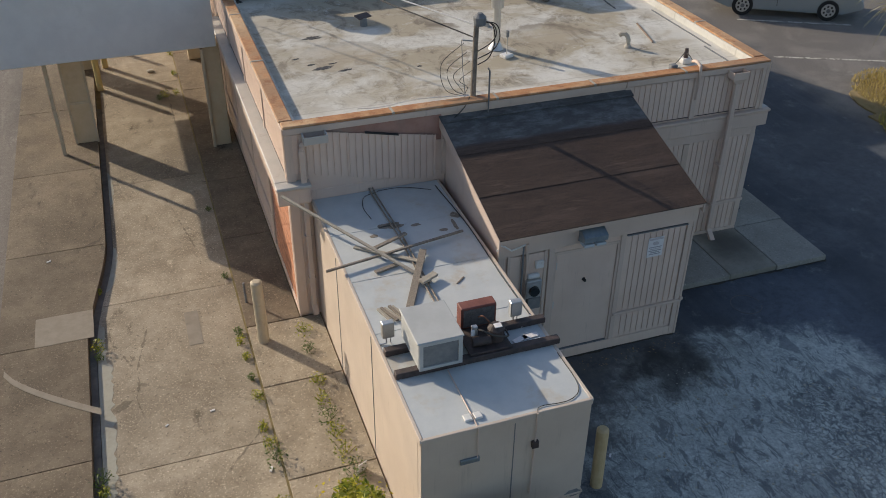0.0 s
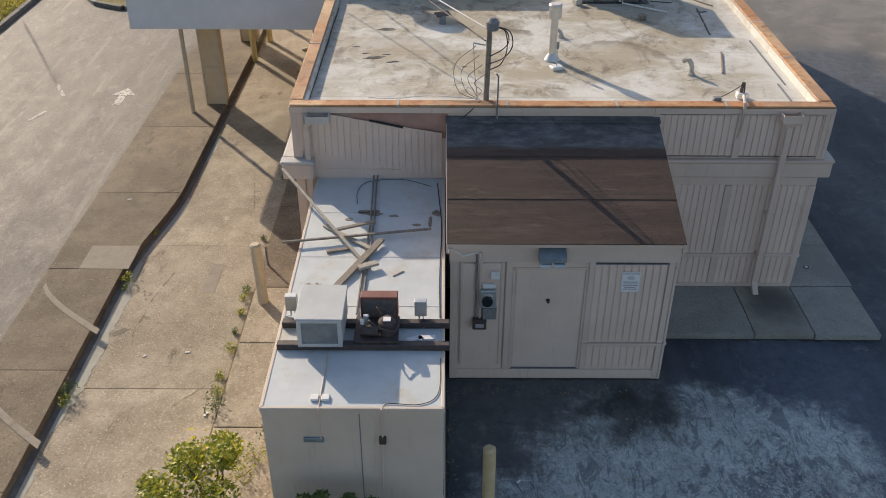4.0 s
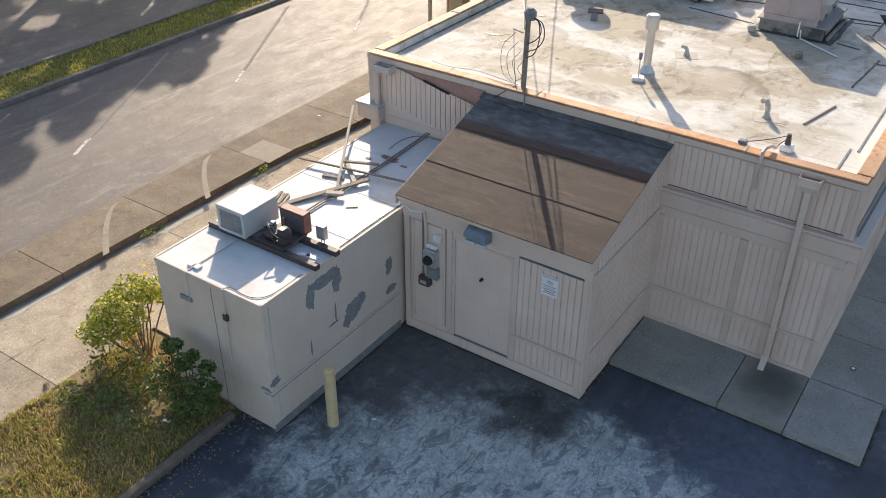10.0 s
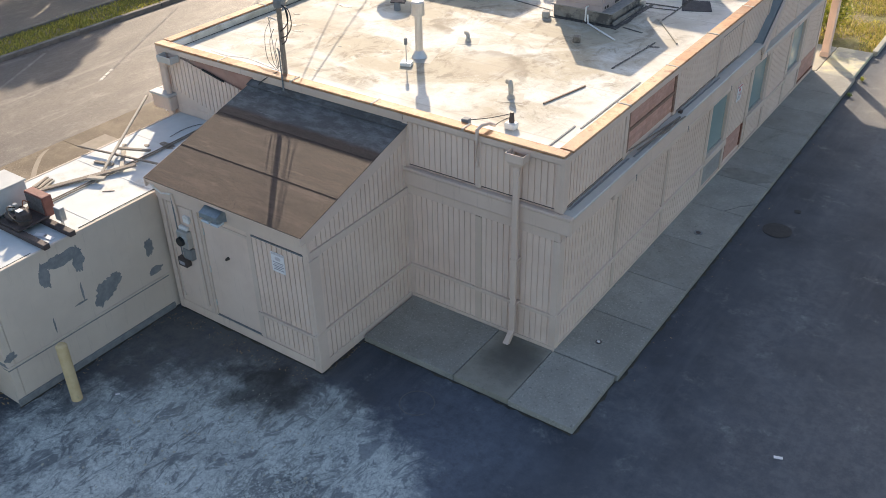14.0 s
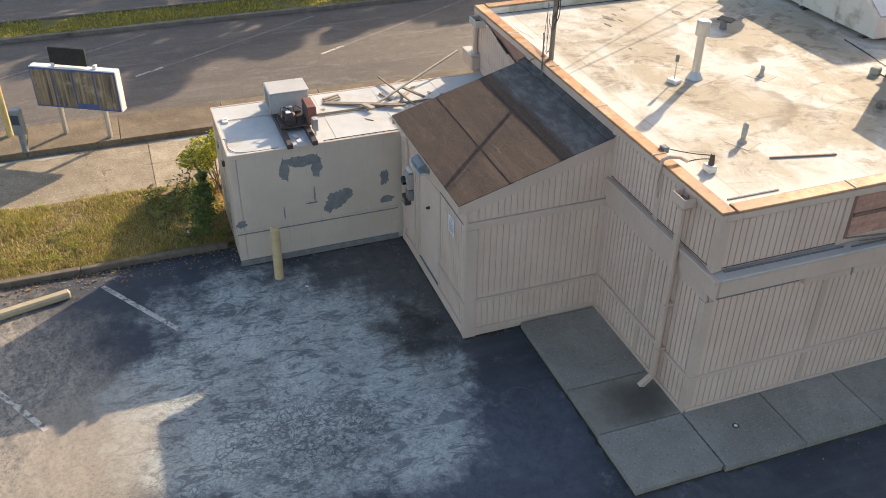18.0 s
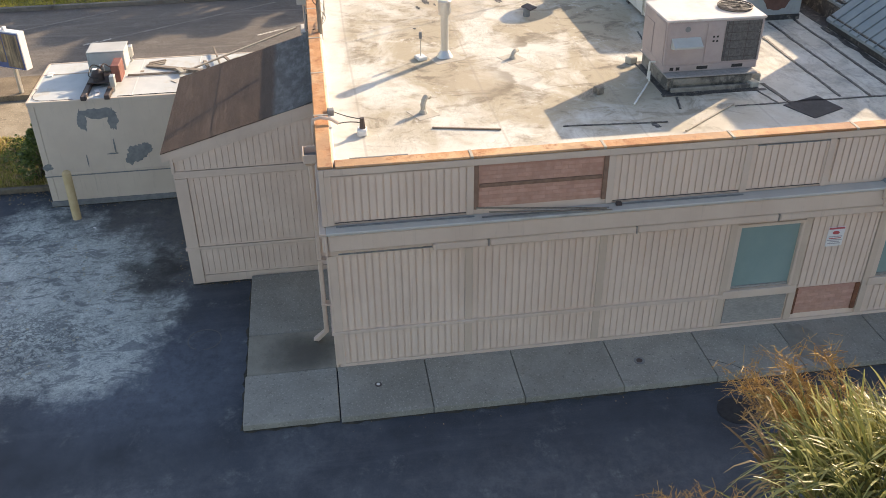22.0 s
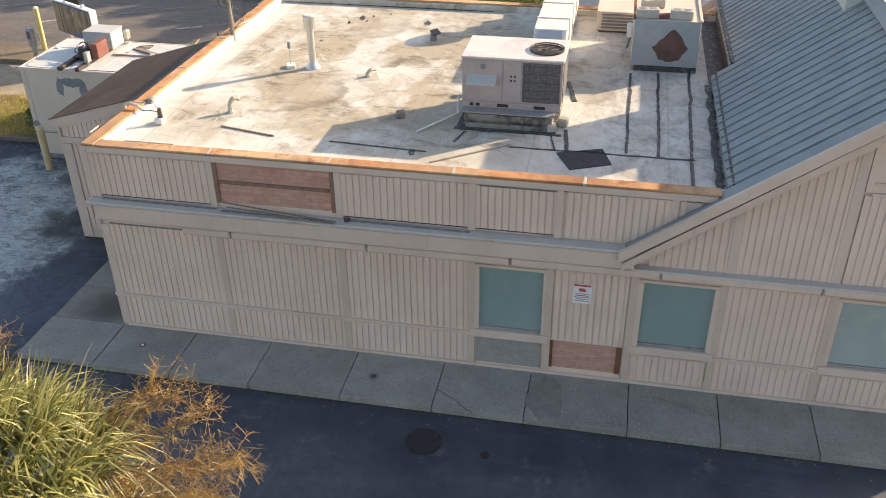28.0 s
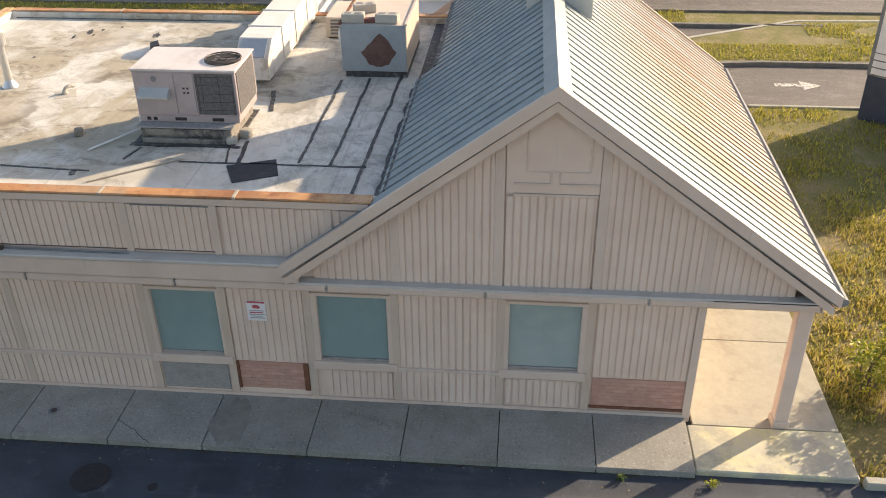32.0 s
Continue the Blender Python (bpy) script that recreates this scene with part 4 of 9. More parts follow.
for x, y, r in ((10.87, 13.02, 0.05), (10.95, 16.97, 0.085)):
    bm = roded((x, y, 0.10), (x, y, 0.112), r, seg=16)
    d = single("cleanout_cap", bm, DARKSTEEL if r < 0.06 else BARE, "small round metal cleanout cap set in the sidewalk", "drain cap")
    part("lid", roded((x, y, 0.112), (x, y, 0.116), r * 0.55, seg=14), WHITE_PIPE if r < 0.06 else DARKSTEEL, d)
for x, y, r in ((12.11, 18.02, 0.27),):
    mh = single("manhole_cover", roded((x, y, 0.0), (x, y, 0.008), r, seg=28), IRON, "round dark iron manhole cover flush with the asphalt", "manhole")
    part("rim", roded((x, y, 0.004), (x, y, 0.011), r * 0.9, seg=28), IRON, mh)

RINGGREY = plain("worn_ring_grey", (0.10, 0.10, 0.105), (0.14, 0.14, 0.145), 12, 0.9, 0.2, dirt=(0.06, 0.062, 0.068), dirt_scale=3)
SLABSTAIN = plain("slab_stain", (0.20, 0.192, 0.17), (0.25, 0.24, 0.212), 7, 0.9, 0.3, dirt=(0.155, 0.148, 0.13), dirt_scale=3)
ring = bmesh.new()
for i in range(26):
    a0, a1 = 2 * math.pi * i / 28, 2 * math.pi * (i + 1) / 28
    prism(ring, [(9.25 + r_ * math.cos(a_), 10.39 + r_ * math.sin(a_), 0.001) for r_, a_ in ((0.25, a0), (0.268, a0), (0.268, a1), (0.25, a1))], (0, 0, 0.004))
single("valve_cover", roded((12.22, 18.93, 0.0), (12.22, 18.93, 0.007), 0.07, seg=18), IRON, "small round dark valve cover in the asphalt", "valve cover")
single("manhole_ring", ring, RINGGREY, "thin worn grey ring of a sealed-over manhole", "manhole")
crack = bmesh.new()
crack_rnd = random.Random(5)
cp = [Vector((11.06 + 0.45 * (i / 12) ** 1.2 + crack_rnd.uniform(-0.02, 0.02), 18.0 + 0.63 * i / 12, 0.1052)) for i in range(13)]
for p, q in zip(cp, cp[1:]):
    prism(crack, [p, q, q + Vector((0.008, -0.006, 0)), p + Vector((0.008, -0.006, 0))], (0, 0, 0.001))
part("crack", crack, BLACK, walk_east, "thin dark crack across a slab")
part("stain", blotch((11.0, 19.66, 0.1055), (1, 0, 0), (0.1, 1, 0), 0.98, 0.5, (0, 0, 0.0012), 91, 34, 0.45), SLABSTAIN, walk_east, "dark stain on a slab")

# grime where the sidewalk meets the lot
GRIME = plain("kerb_grime", (0.035, 0.033, 0.028), (0.085, 0.075, 0.055), 9, 0.95, 0.5)
grime_rnd = random.Random(17)
for run, (x0, y0, x1, y1) in enumerate(((11.482, 12.45, 11.482, 26.2), (11.442, 11.08, 11.442, 12.42), (7.68, 11.098, 11.43, 11.08), (4.5, 10.12, 7.64, 10.12), (7.66, 10.12, 7.66, 11.1), (4.43, 7.05, 4.43, 10.1))):
    a, b = Vector((x0, y0, 0.001)), Vector((x1, y1, 0.001))
    n = int((b - a).length / 0.11)
    out = (b - a).normalized().cross(Vector((0, 0, 1)))
    if run in (2, 3):
        out = Vector((0, -1, 0))
    edge_in = [a.lerp(b, i / n) for i in range(n + 1)]
    edge_out = [p + out * (0.012 + 0.05 * grime_rnd.random() ** 2) for p in edge_in]
    part("grime_line", prism(bmesh.new(), edge_in + edge_out[::-1], (0, 0, 0.004)), GRIME, lot, "dark ragged line of grime")

# painted marks on the ground
def stripe(name, a, b, w, z, label, material=None):
    a, b = Vector((*a, z)), Vector((*b, z))
    n = (b - a).normalized().cross(Vector((0, 0, 1))) * w / 2
    return single(name, prism(bmesh.new(), [a - n, b - n, b + n, a + n], (0, 0, 0.003)), material or WHITE_LINE, label, "road marking", kind="structure")


for a, b in (((4.39, 1.75), (7.6, 3.8)), ((4.24, 4.7), (5.9, 5.82)), ((4.4, -1.2), (6.6, 0.2)), ((17.57, 22.7), (20.55, 21.2)), ((16.75, 19.78), (21.2, 17.75)), ((18.6, 25.6), (21.4, 24.2))):
    stripe("parking_line", a, b, 0.09, 0.002, "worn white parking line on dark asphalt")
for i in range(7):
    stripe("hatch_line", (17.0 + i * 0.62, 29.2 - i * 0.1), (17.6 + i * 0.62, 31.4 - i * 0.1), 0.14, 0.002, "white hatched no-parking stripe")
stripe("hatch_line", (16.7, 29.15), (21.4, 28.4), 0.12, 0.0022, "white hatched no-parking stripe")
FADED = plain("ghost_road_paint", (0.18, 0.165, 0.15), (0.24, 0.222, 0.20), 10, 0.95, 0.2, dirt=(0.30, 0.28, 0.25), dirt_scale=2, dirt_lo=0.5, dirt_hi=0.62)
for k in range(7):
    y = 26.14 - 4.93 * k
    stripe("bay_line", (-8.3, y), (-5.6, y - 4.7), 0.085, 0.002, "ghost of a worn angled bay line on the street", FADED)
    stripe("bay_line", (-5.6, y - 4.7), (-5.18, y - 5.43), 0.09, 0.0024, "short bright end of an angled bay line")
for y in (19.5,):
    stripe("street_dash", (-5.5, y - 0.25), (-5.28, y + 0.3), 0.09, 0.002, "short faded white dash on the street")


def arrow(x, y, turn, size, z):
    m = Matrix.Translation((x, y, z)) @ pose(0, 0, 0, 0, 0, turn) @ Matrix.Scale(size, 4)
    pts = [m @ Vector(p) for p in ((-0.12, -0.7, 0), (0.12, -0.7, 0), (0.12, 0.05, 0), (0.36, 0.05, 0), (0, 0.62, 0), (-0.36, 0.05, 0), (-0.12, 0.05, 0))]
    return single("direction_arrow", prism(bmesh.new(), pts, (0, 0, 0.003)), WHITE_LINE, "white painted direction arrow on asphalt", "road marking", kind="structure")


arrow(-3.7, 20.75, 0, 0.8, 0.002)
arrow(-3.62, 31.2, 0, 0.95, 0.006)
for r0, cy in ((2.2, 8.7), (2.2, 11.2)):
    bm = bmesh.new()
    ps = [Vector((-2.5 + 1.35 * i / 10, cy + 1.08 - 1.3 * (i / 10) ** 0.75, 0.134)) for i in range(11)]
    for p, q in zip(ps, ps[1:]):
        prism(bm, [p, q, q + Vector((0, 0.14, 0)), p + Vector((0, 0.14, 0))], (0, 0, 0.003))
    single("curved_line", bm, CONCRETE_MID, "faded pale curved line worn across the median", "road marking", kind="structure")

# ---- main building ----
E_, S_, W_, N_ = Side("E", X_E), Side("S", Y_S), Side("W", X_W), Side("N", Y_N)
WINS = ((18.485, 19.53), (20.885, 21.96), (23.58, 24.655))
WZ0, WZ1 = 0.835, 1.96
E_.core("wall_east", Y_S, Y_N, 0.02, 3.30, 0.18, [(a, b, WZ0, WZ1) for a, b in WINS], PAINT, "cream-painted east wall of a closed restaurant")
S_.core("wall_south", X_W + 0.005, X_E - 0.19, 0.02, 3.30, 0.18, [], PAINT, "cream-painted south wall with grooved panels")
W_.core("wall_west", Y_S + 0.19, Y_N, 0.02, 3.30, 0.18, [], PAINT, "cream-painted west wall along the drive-through lane")
N_.core("wall_north", X_W + 0.19, X_E - 0.19, 0.02, 2.4, 0.18, [], PAINT, "plain cream north wall under the porch roof")
single("floor", boxed(X_W + 0.2, X_E - 0.2, Y_S + 0.2, Y_N - 0.2, -0.02, 0.03), DARKROOM, "dark bare floor inside the closed building", "floor", kind="structure")
single("partition_wall", boxed(8.6, 8.7, Y_S + 0.2, Y_N - 0.2, 0.03, 3.0), DARKROOM, "dark inner wall behind the windows", "wall", kind="structure")

flat_roof = thing("flat_roof", (6, 17, ROOF), "flat roof with a dirty white coating and tar seams", "roof", kind="structure")
part("membrane", boxed(X_W + 0.1, X_E - 0.12, Y_S + 0.1, 22.6, 3.05, ROOF), MEMBRANE, flat_roof)
for n, a in (("roof_upstand", (X_W + 0.1, X_E - 0.1, Y_S + 0.1, Y_S + 0.2)), ("roof_upstand", (X_W + 0.1, X_W + 0.2, Y_S + 0.2, 22.4)), ("roof_upstand", (X_E - 0.2, X_E - 0.1, Y_S + 0.2, 22.0))):
    part(n, boxed(*a, ROOF - 0.02, TOP - 0.03, 0.01), MEMBRANE, flat_roof, "white-coated upstand inside the roof edge")
rnd = random.Random(5)
# rusted cap, in lengths with pale joints
cap = thing("roof_edge_cap", (X_E, Y_S, TOP), "rusted orange metal cap along the roof edge", "roof trim", kind="structure")


def cap_run(u0, u1, x0, x1, along, n):
    for i in range(n):
        a, b = u0 + (u1 - u0) * i / n, u0 + (u1 - u0) * (i + 1) / n
        lift = 0.003 * (i % 2)
        q = (a + 0.01, b - 0.01, x0, x1) if along == "x" else (x0, x1, a + 0.01, b - 0.01)
        part("cap_length", boxed(*q, TOP - 0.035, TOP + lift, 0.012), RUSTCAP, cap)
        if i:
            q = (a - 0.022, a + 0.022, x0 - 0.004, x1 + 0.004) if along == "x" else (x0 - 0.004, x1 + 0.004, a - 0.022, a + 0.022)
            part("cap_joint", boxed(*q, TOP - 0.03, TOP + 0.008, 0.004), WOOD_PALE, cap, "pale joint strip")


cap_run(X_W - 0.04, X_E + 0.04, Y_S - 0.05, Y_S + 0.16, "x", 5)
cap_run(Y_S + 0.17, 21.8, X_E - 0.17, X_E + 0.05, "y", 5)
cap_run(Y_S + 0.17, 22.4, X_W - 0.05, X_W + 0.16, "y", 4)


def clad(side, name, u_posts_low, u_posts_up, u0, u1, skip_low=(), skip_up=(), label=""):
    """Cladding of one wall: siding sheets between posts, ledge, rails and boards."""
    c = thing(name, side.p((u0 + u1) / 2, 0, 0), label, "cladding", kind="structure")
    for i, (a, b) in enumerate(zip(u_posts_up, u_posts_up[1:])):
        if i not in skip_up:
            side.siding(c, a + 0.04, b - 0.04, LEDGE_HI + 0.05, TOP - 0.16)
            # dark strip added as the shade line below each sheet
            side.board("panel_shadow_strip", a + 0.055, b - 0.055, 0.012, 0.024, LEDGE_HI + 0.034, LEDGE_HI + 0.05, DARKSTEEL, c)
    for u in u_posts_up:
        side.board("post", u - 0.05, u + 0.05, 0.0, 0.034, LEDGE_HI + 0.004, TOP - 0.14, TRIM, c)
    side.board("fascia_board", u0, min(u1, 21.75), 0.0, 0.045, TOP - 0.138, TOP - 0.04, TRIM, c)
    side.board("frieze_board", u0, u1, 0.0, 0.03, LEDGE_LO - 0.16, LEDGE_LO - 0.004, TRIM, c)
    for i, (a, b) in enumerate(zip(u_posts_low, u_posts_low[1:])):
        if i not in skip_low:
            side.siding(c, a + 0.045, b - 0.045, 0.775, LEDGE_LO - 0.165)
            side.siding(c, a + 0.045, b - 0.045, 0.16, 0.715)
    for u in u_posts_low:
        side.board("post", u - 0.058, u + 0.058, 0.0, 0.032, 0.16, LEDGE_LO - 0.165, POSTS if u not in (u_posts_low[0], u_posts_low[-1]) else TRIM, c)
    side.board("baseboard", u0, u1, 0.0, 0.028, 0.03, 0.155, TRIM, c)
    return c


def ledge(side, name, u0, u1, label, out=0.22):
    """A boxed ledge with a flat sheet-metal top and a rounded lower lip."""
    k = thing(name, side.p((u0 + u1) / 2, 0, LEDGE_LO), label, "ledge", kind="structure")
    side.board("soffit_box", u0, u1, 0.0, out - 0.03, LEDGE_LO, LEDGE_HI - 0.05, TRIM, k, bevel=0.02)
    side.board("top_flashing", u0 - 0.02, u1 + 0.01, 0.0, out, LEDGE_HI - 0.046, LEDGE_HI, LEDGE if out > 0.15 else TRIM, k, "sheet metal top", bevel=0.012)
    return k


LOW_E = (12.52, 14.44, 16.42, 18.41, 19.58, 20.79, 22.03, 23.51, 24.74, 26.2)
UP_E = (12.53, 14.45, 16.43, 18.41, 19.65, 21.2)
east = clad(E_, "east_cladding", LOW_E, UP_E, Y_S + 0.03, Y_N, skip_low=(3, 4, 5, 7, 8), skip_up=(1, 4), label="cream grooved panels between trim posts, some missing")
ledge(E_, "east_ledge", Y_S + 0.012, 20.75, "boxed cream ledge with dented metal top along the east wall")
south = clad(S_, "south_cladding", (7.68, 8.99, 10.34), (7.66, 8.98, 10.32), 7.63, X_E + 0.03, label="cream grooved panels on the south wall")
ledge(S_, "south_ledge", 7.62, X_E + 0.20, "boxed cream ledge along the south wall", 0.10)
west = clad(W_, "west_cladding", (12.55, 14.6, 16.6, 18.6, 20.4, 22.4, 24.4, 26.2), (12.55, 14.4, 16.4, 18.4, 20.4), Y_S - 0.03, Y_N, skip_low=(0,), label="sunlit cream panels along the drive-through wall")
ledge(W_, "west_ledge", Y_S + 0.022, 20.2, "boxed cream ledge along the west wall")
ledge(S_, "south_west_ledge", X_W - 0.21, 2.33, "short end of the cream ledge above the cooler")
part("corner_board", boxed(X_E - 0.02, X_E + 0.046, Y_S - 0.046, Y_S + 0.028, LEDGE_HI + 0.006, TOP - 0.038, 0.006), TRIM, east)
# partial upper sheet beside the gable
E_.siding(east, 19.75, 21.35, lambda u: max(LEDGE_HI + 0.05, LEDGE_HI + 0.05 + (u - 20.7) * PITCH), TOP - 0.16)
# shade line under the fascia, added as a dark strip
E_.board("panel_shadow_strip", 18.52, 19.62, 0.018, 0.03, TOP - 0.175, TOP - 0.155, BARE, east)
# gutter strip lengths under the ledge
GUT = (13.9, 14.7, 16.85, 19.0, 21.13, 23.29, 25.46, 27.68)
for a, b in zip(GUT, GUT[1:]):
    E_.board("gutter_length", a + 0.008, b - 0.008, 0.03, 0.17, 2.12, 2.235, TRIM, east, "cream-painted gutter length", 0.02)
    E_.board("gutter_joint", b - 0.008, b + 0.006, 0.028, 0.174, 2.115, 2.238, GREYBOARD, east)
E_.board("dark_gap", 12.6, 13.94, 0.0, 0.04, 2.10, 2.125, BARE, east)
# chair rail
for a, b in ((12.45, 18.47),):
    E_.board("rail", a, b, 0.0, 0.055, 0.715, 0.775, TRIM, east)
for a, b in ((22.0, 23.58),):
    E_.board("rail", a, b, 0.0, 0.05, 0.715, 0.775, TRIM, east)
S_.board("rail", 7.64, X_E + 0.05, 0.0, 0.055, 0.715, 0.775, TRIM, south)
W_.board("rail", 14.5, Y_N, 0.0, 0.05, 0.715, 0.775, TRIM, west)
# south-wall board above the shed
S_.board("parapet_board", 4.45, 7.66, 0.0, 0.02, 2.6, TOP - 0.04, TRIM, south)
# sheets between the windows
E_.siding(east, 19.66, 20.72, 0.78, LEDGE_LO - 0.165)
for a, b in ((20.98, 21.95), (23.6, 24.65)):
    E_.siding(east, a, b, 0.2, 0.66)
for a, b in ((24.83, 26.12),):
    E_.siding(east, a, b, 0.77, LEDGE_LO - 0.165)
E_.board("grey_board", 18.49, 19.5, 0.0, 0.012, 0.19, 0.68, GREYBOARD, east, "weathered bare grey plywood below the window")
E_.board("missing_sheet_edge", 18.49, 19.5, 0.0, 0.02, 0.685, 0.7, TRIM, east)


def window(n, a, b):
    w = tagged(new("window_%d" % n), "fixed window covered with teal film in a cream frame", "window", "east windows", "structure")
    w.matrix_basis = Matrix.Translation(E_.p((a + b) / 2, 0, WZ0))
    f = part("window_frame", E_.box(bmesh.new(), a - 0.05, a + 0.045, -0.06, 0.03, WZ0, WZ1, 0.008), TRIM, w)
    part("window_frame", E_.box(bmesh.new(), b - 0.045, b + 0.05, -0.06, 0.03, WZ0, WZ1, 0.008), TRIM, w)
    part("window_frame", E_.box(bmesh.new(), a - 0.05, b + 0.05, -0.06, 0.03, WZ1, WZ1 + 0.05, 0.008), TRIM, w)
    part("window_sill", E_.box(bmesh.new(), a - 0.08, b + 0.08, -0.06, 0.06, WZ0 - 0.14, WZ0, 0.01), TRIM, w)
    # the third pane carries the painted reflection
    part("pane", E_.box(bmesh.new(), a + 0.045, b - 0.045, -0.045, -0.035, WZ0 + 0.04, WZ1), GLASS_REFLECTION if n == 3 else GLASS_TEAL, w, "teal film pane with a reflection painted paler" if n == 3 else "teal film pane")
    part("glazing_bar", E_.box(bmesh.new(), a + 0.046, b - 0.046, -0.05, -0.01, WZ0, WZ0 + 0.038, 0.004), GREYBOARD, w)


for i, (a, b) in enumerate(WINS):
    window(i + 1, a, b)


def brickwork(side, parent, u0, u1, z0, z1, material, gap=0.006, L=0.2, H=0.062, top=None):
    """Bare brick in running bond, each brick a mesh of its own on a shared shape."""
    side_bm = side.box(bmesh.new(), u0, u1, -0.004, 0.004, z0, z1)
    back = part("mortar_bed", side_bm, MORTAR, parent)
    bm = side.box(bmesh.new(), -L / 2 + gap / 2, L / 2 - gap / 2, 0.0, 0.007, 0.0, H - gap, 0.002)
    o = side.p(0, 0, 0)
    bmesh.ops.translate(bm, verts=bm.verts, vec=-o)
    me = mesh_of("brick", bm, material)
    rows = int((z1 - z0) / H)
    for r in range(rows):
        u = u0 + (L / 2 if r % 2 else L)
        while u < u1 - L / 2 + 0.001:
            z = z0 + r * H + gap / 2
            if top is None or z + H < top(u):
                ob = new("brick", me)
                ob.parent = back
                ob.matrix_parent_inverse = placed(back).inverted()
                ob.matrix_basis = Matrix.Translation(side.p(u, 0.0008 * ((r * 7 + int(u * 10)) % 3), z))
            u += L


# ---- gabled end ----
gable = thing("gable_roof", (6, Y_RIDGE, Z_RIDGE), "ribbed galvalume gable roof, rust-streaked on the north slope", "roof", kind="structure")
GX0, GX1 = 1.93, 10.57


def slope(sign):
    """Each sheet of one slope, ribbed across its width."""
    y_e = Y_RIDGE - sign * (Y_RIDGE - Y_EAVE + (0.17 if sign < 0 else 0))
    z_e = Z_RIDGE - abs(Y_RIDGE - y_e) * PITCH
    cut = Y_RIDGE - 2.24
    rib, lap = (0.022, -0.028) if sign > 0 else (0.016, -0.011)
    spans = [(GX0, 5.95, 4, 4, cut + 0.27), (5.95, 10.24, 4, 4, cut), (10.24, GX1, 1, 1, y_e)] if sign > 0 else [(GX0, GX1, 17, 2, y_e)]
    for x0, x1, n, per, y_l in spans:
        step = (x1 - x0) / (n * per)
        z_l = Z_RIDGE - abs(Y_RIDGE - y_l) * PITCH
        for i in range(n):
            bm, prof = bmesh.new(), []
            for k in range(per):
                x = x0 + (i * per + k) * step
                prof += [(x, 0.0), (x + step * 0.82, 0.0), (x + step * 0.835, rib), (x + step * 0.89, rib), (x + step * 0.895, lap), (x + step * 0.965, lap), (x + step * 0.97, 0.0)]
            prof.append((x0 + (i + 1) * per * step, 0.0))
            ends = [[bm.verts.new((x, y, z + h)) for x, h in prof] for y, z in ((y_l, z_l), (Y_RIDGE, Z_RIDGE))]
            under = [[bm.verts.new((x, y, z - 0.05)) for x in (prof[0][0], prof[-1][0])] for y, z in ((y_l, z_l), (Y_RIDGE, Z_RIDGE))]
            for k in range(len(prof) - 1):
                bm.faces.new((ends[0][k], ends[0][k + 1], ends[1][k + 1], ends[1][k]))
            bm.faces.new((under[0][0], under[0][1], under[1][1], under[1][0]))
            bm.faces.new((ends[0][0], *ends[0][1:], under[0][1], under[0][0]))
            part("roof_sheet", bm, METALROOF, gable)
    if sign > 0:
        part("foot_flashing", boxed(5.96, 10.22, cut + 0.05, cut + 0.12, ROOF - 0.02, ROOF + 0.24), TAR, gable, "tarred black upstand under the metal roof edge")
        part("foot_flashing", boxed(X_W + 0.1, 5.94, cut + 0.29, cut + 0.36, ROOF - 0.02, ROOF + 0.44), TAR, gable, "tarred black upstand behind the shortened sheets")
        part("tar_bed", boxed(X_W + 0.1, 5.94, cut - 0.02, cut + 0.285, ROOF + 0.002, ROOF + 0.012), TAR, gable, "black tarred strip beside the air unit")
    return y_e, z_e


RIDGE = plain("ridge_metal", (0.29, 0.315, 0.315), (0.35, 0.37, 0.365), 3, 0.6, 0.05, dirt=(0.31, 0.29, 0.25), dirt_scale=2)
YE_S, ZE_S = slope(1)
YE_N, ZE_N = slope(-1)
for s in (1, -1):
    pts = [(GX0 - 0.02, Y_RIDGE, Z_RIDGE + 0.055), (GX0 - 0.02, Y_RIDGE - s * 0.17, Z_RIDGE + 0.05 - 0.17 * PITCH), (GX1 + 0.03, Y_RIDGE - s * 0.17, Z_RIDGE + 0.05 - 0.17 * PITCH), (GX1 + 0.03, Y_RIDGE, Z_RIDGE + 0.055)]
    part("ridge_cap", prism(bmesh.new(), pts, (0, 0, -0.014)), RIDGE, gable, "pale folded ridge cap")
    y_e, z_e = (YE_S, ZE_S) if s > 0 else (YE_N, ZE_N)
    for x0, x1 in ((GX1 - 0.01, GX1 + 0.05), (GX0 - 0.05, GX0 + 0.01)):
        bm = prism(bmesh.new(), [(x0, Y_RIDGE, Z_RIDGE + 0.05), (x0, y_e - s * 0.02, z_e + 0.03), (x0, y_e - s * 0.02, z_e - 0.14), (x0, Y_RIDGE, Z_RIDGE - 0.13)], (x1 - x0, 0, 0))
        part("rake_board", bm, TRIM, gable, "deep cream rake board")
        bm = prism(bmesh.new(), [(x0 - 0.04, Y_RIDGE, Z_RIDGE - 0.155), (x0 - 0.04, y_e + s * 0.04, z_e - 0.165 + 0.0), (x0 - 0.04, y_e + s * 0.04, z_e - 0.29), (x0 - 0.04, Y_RIDGE, Z_RIDGE - 0.28)], (x1 - x0, 0, 0))
        part("lower_rake_board", bm, TRIM, gable)
    part("dark_rake_gap", prism(bmesh.new(), [(GX1 - 0.03, Y_RIDGE, Z_RIDGE - 0.13), (GX1 - 0.03, y_e, z_e - 0.13), (GX1 - 0.03, y_e, z_e - 0.17), (GX1 - 0.03, Y_RIDGE, Z_RIDGE - 0.16)], (0.025, 0, 0)), BARE, gable)
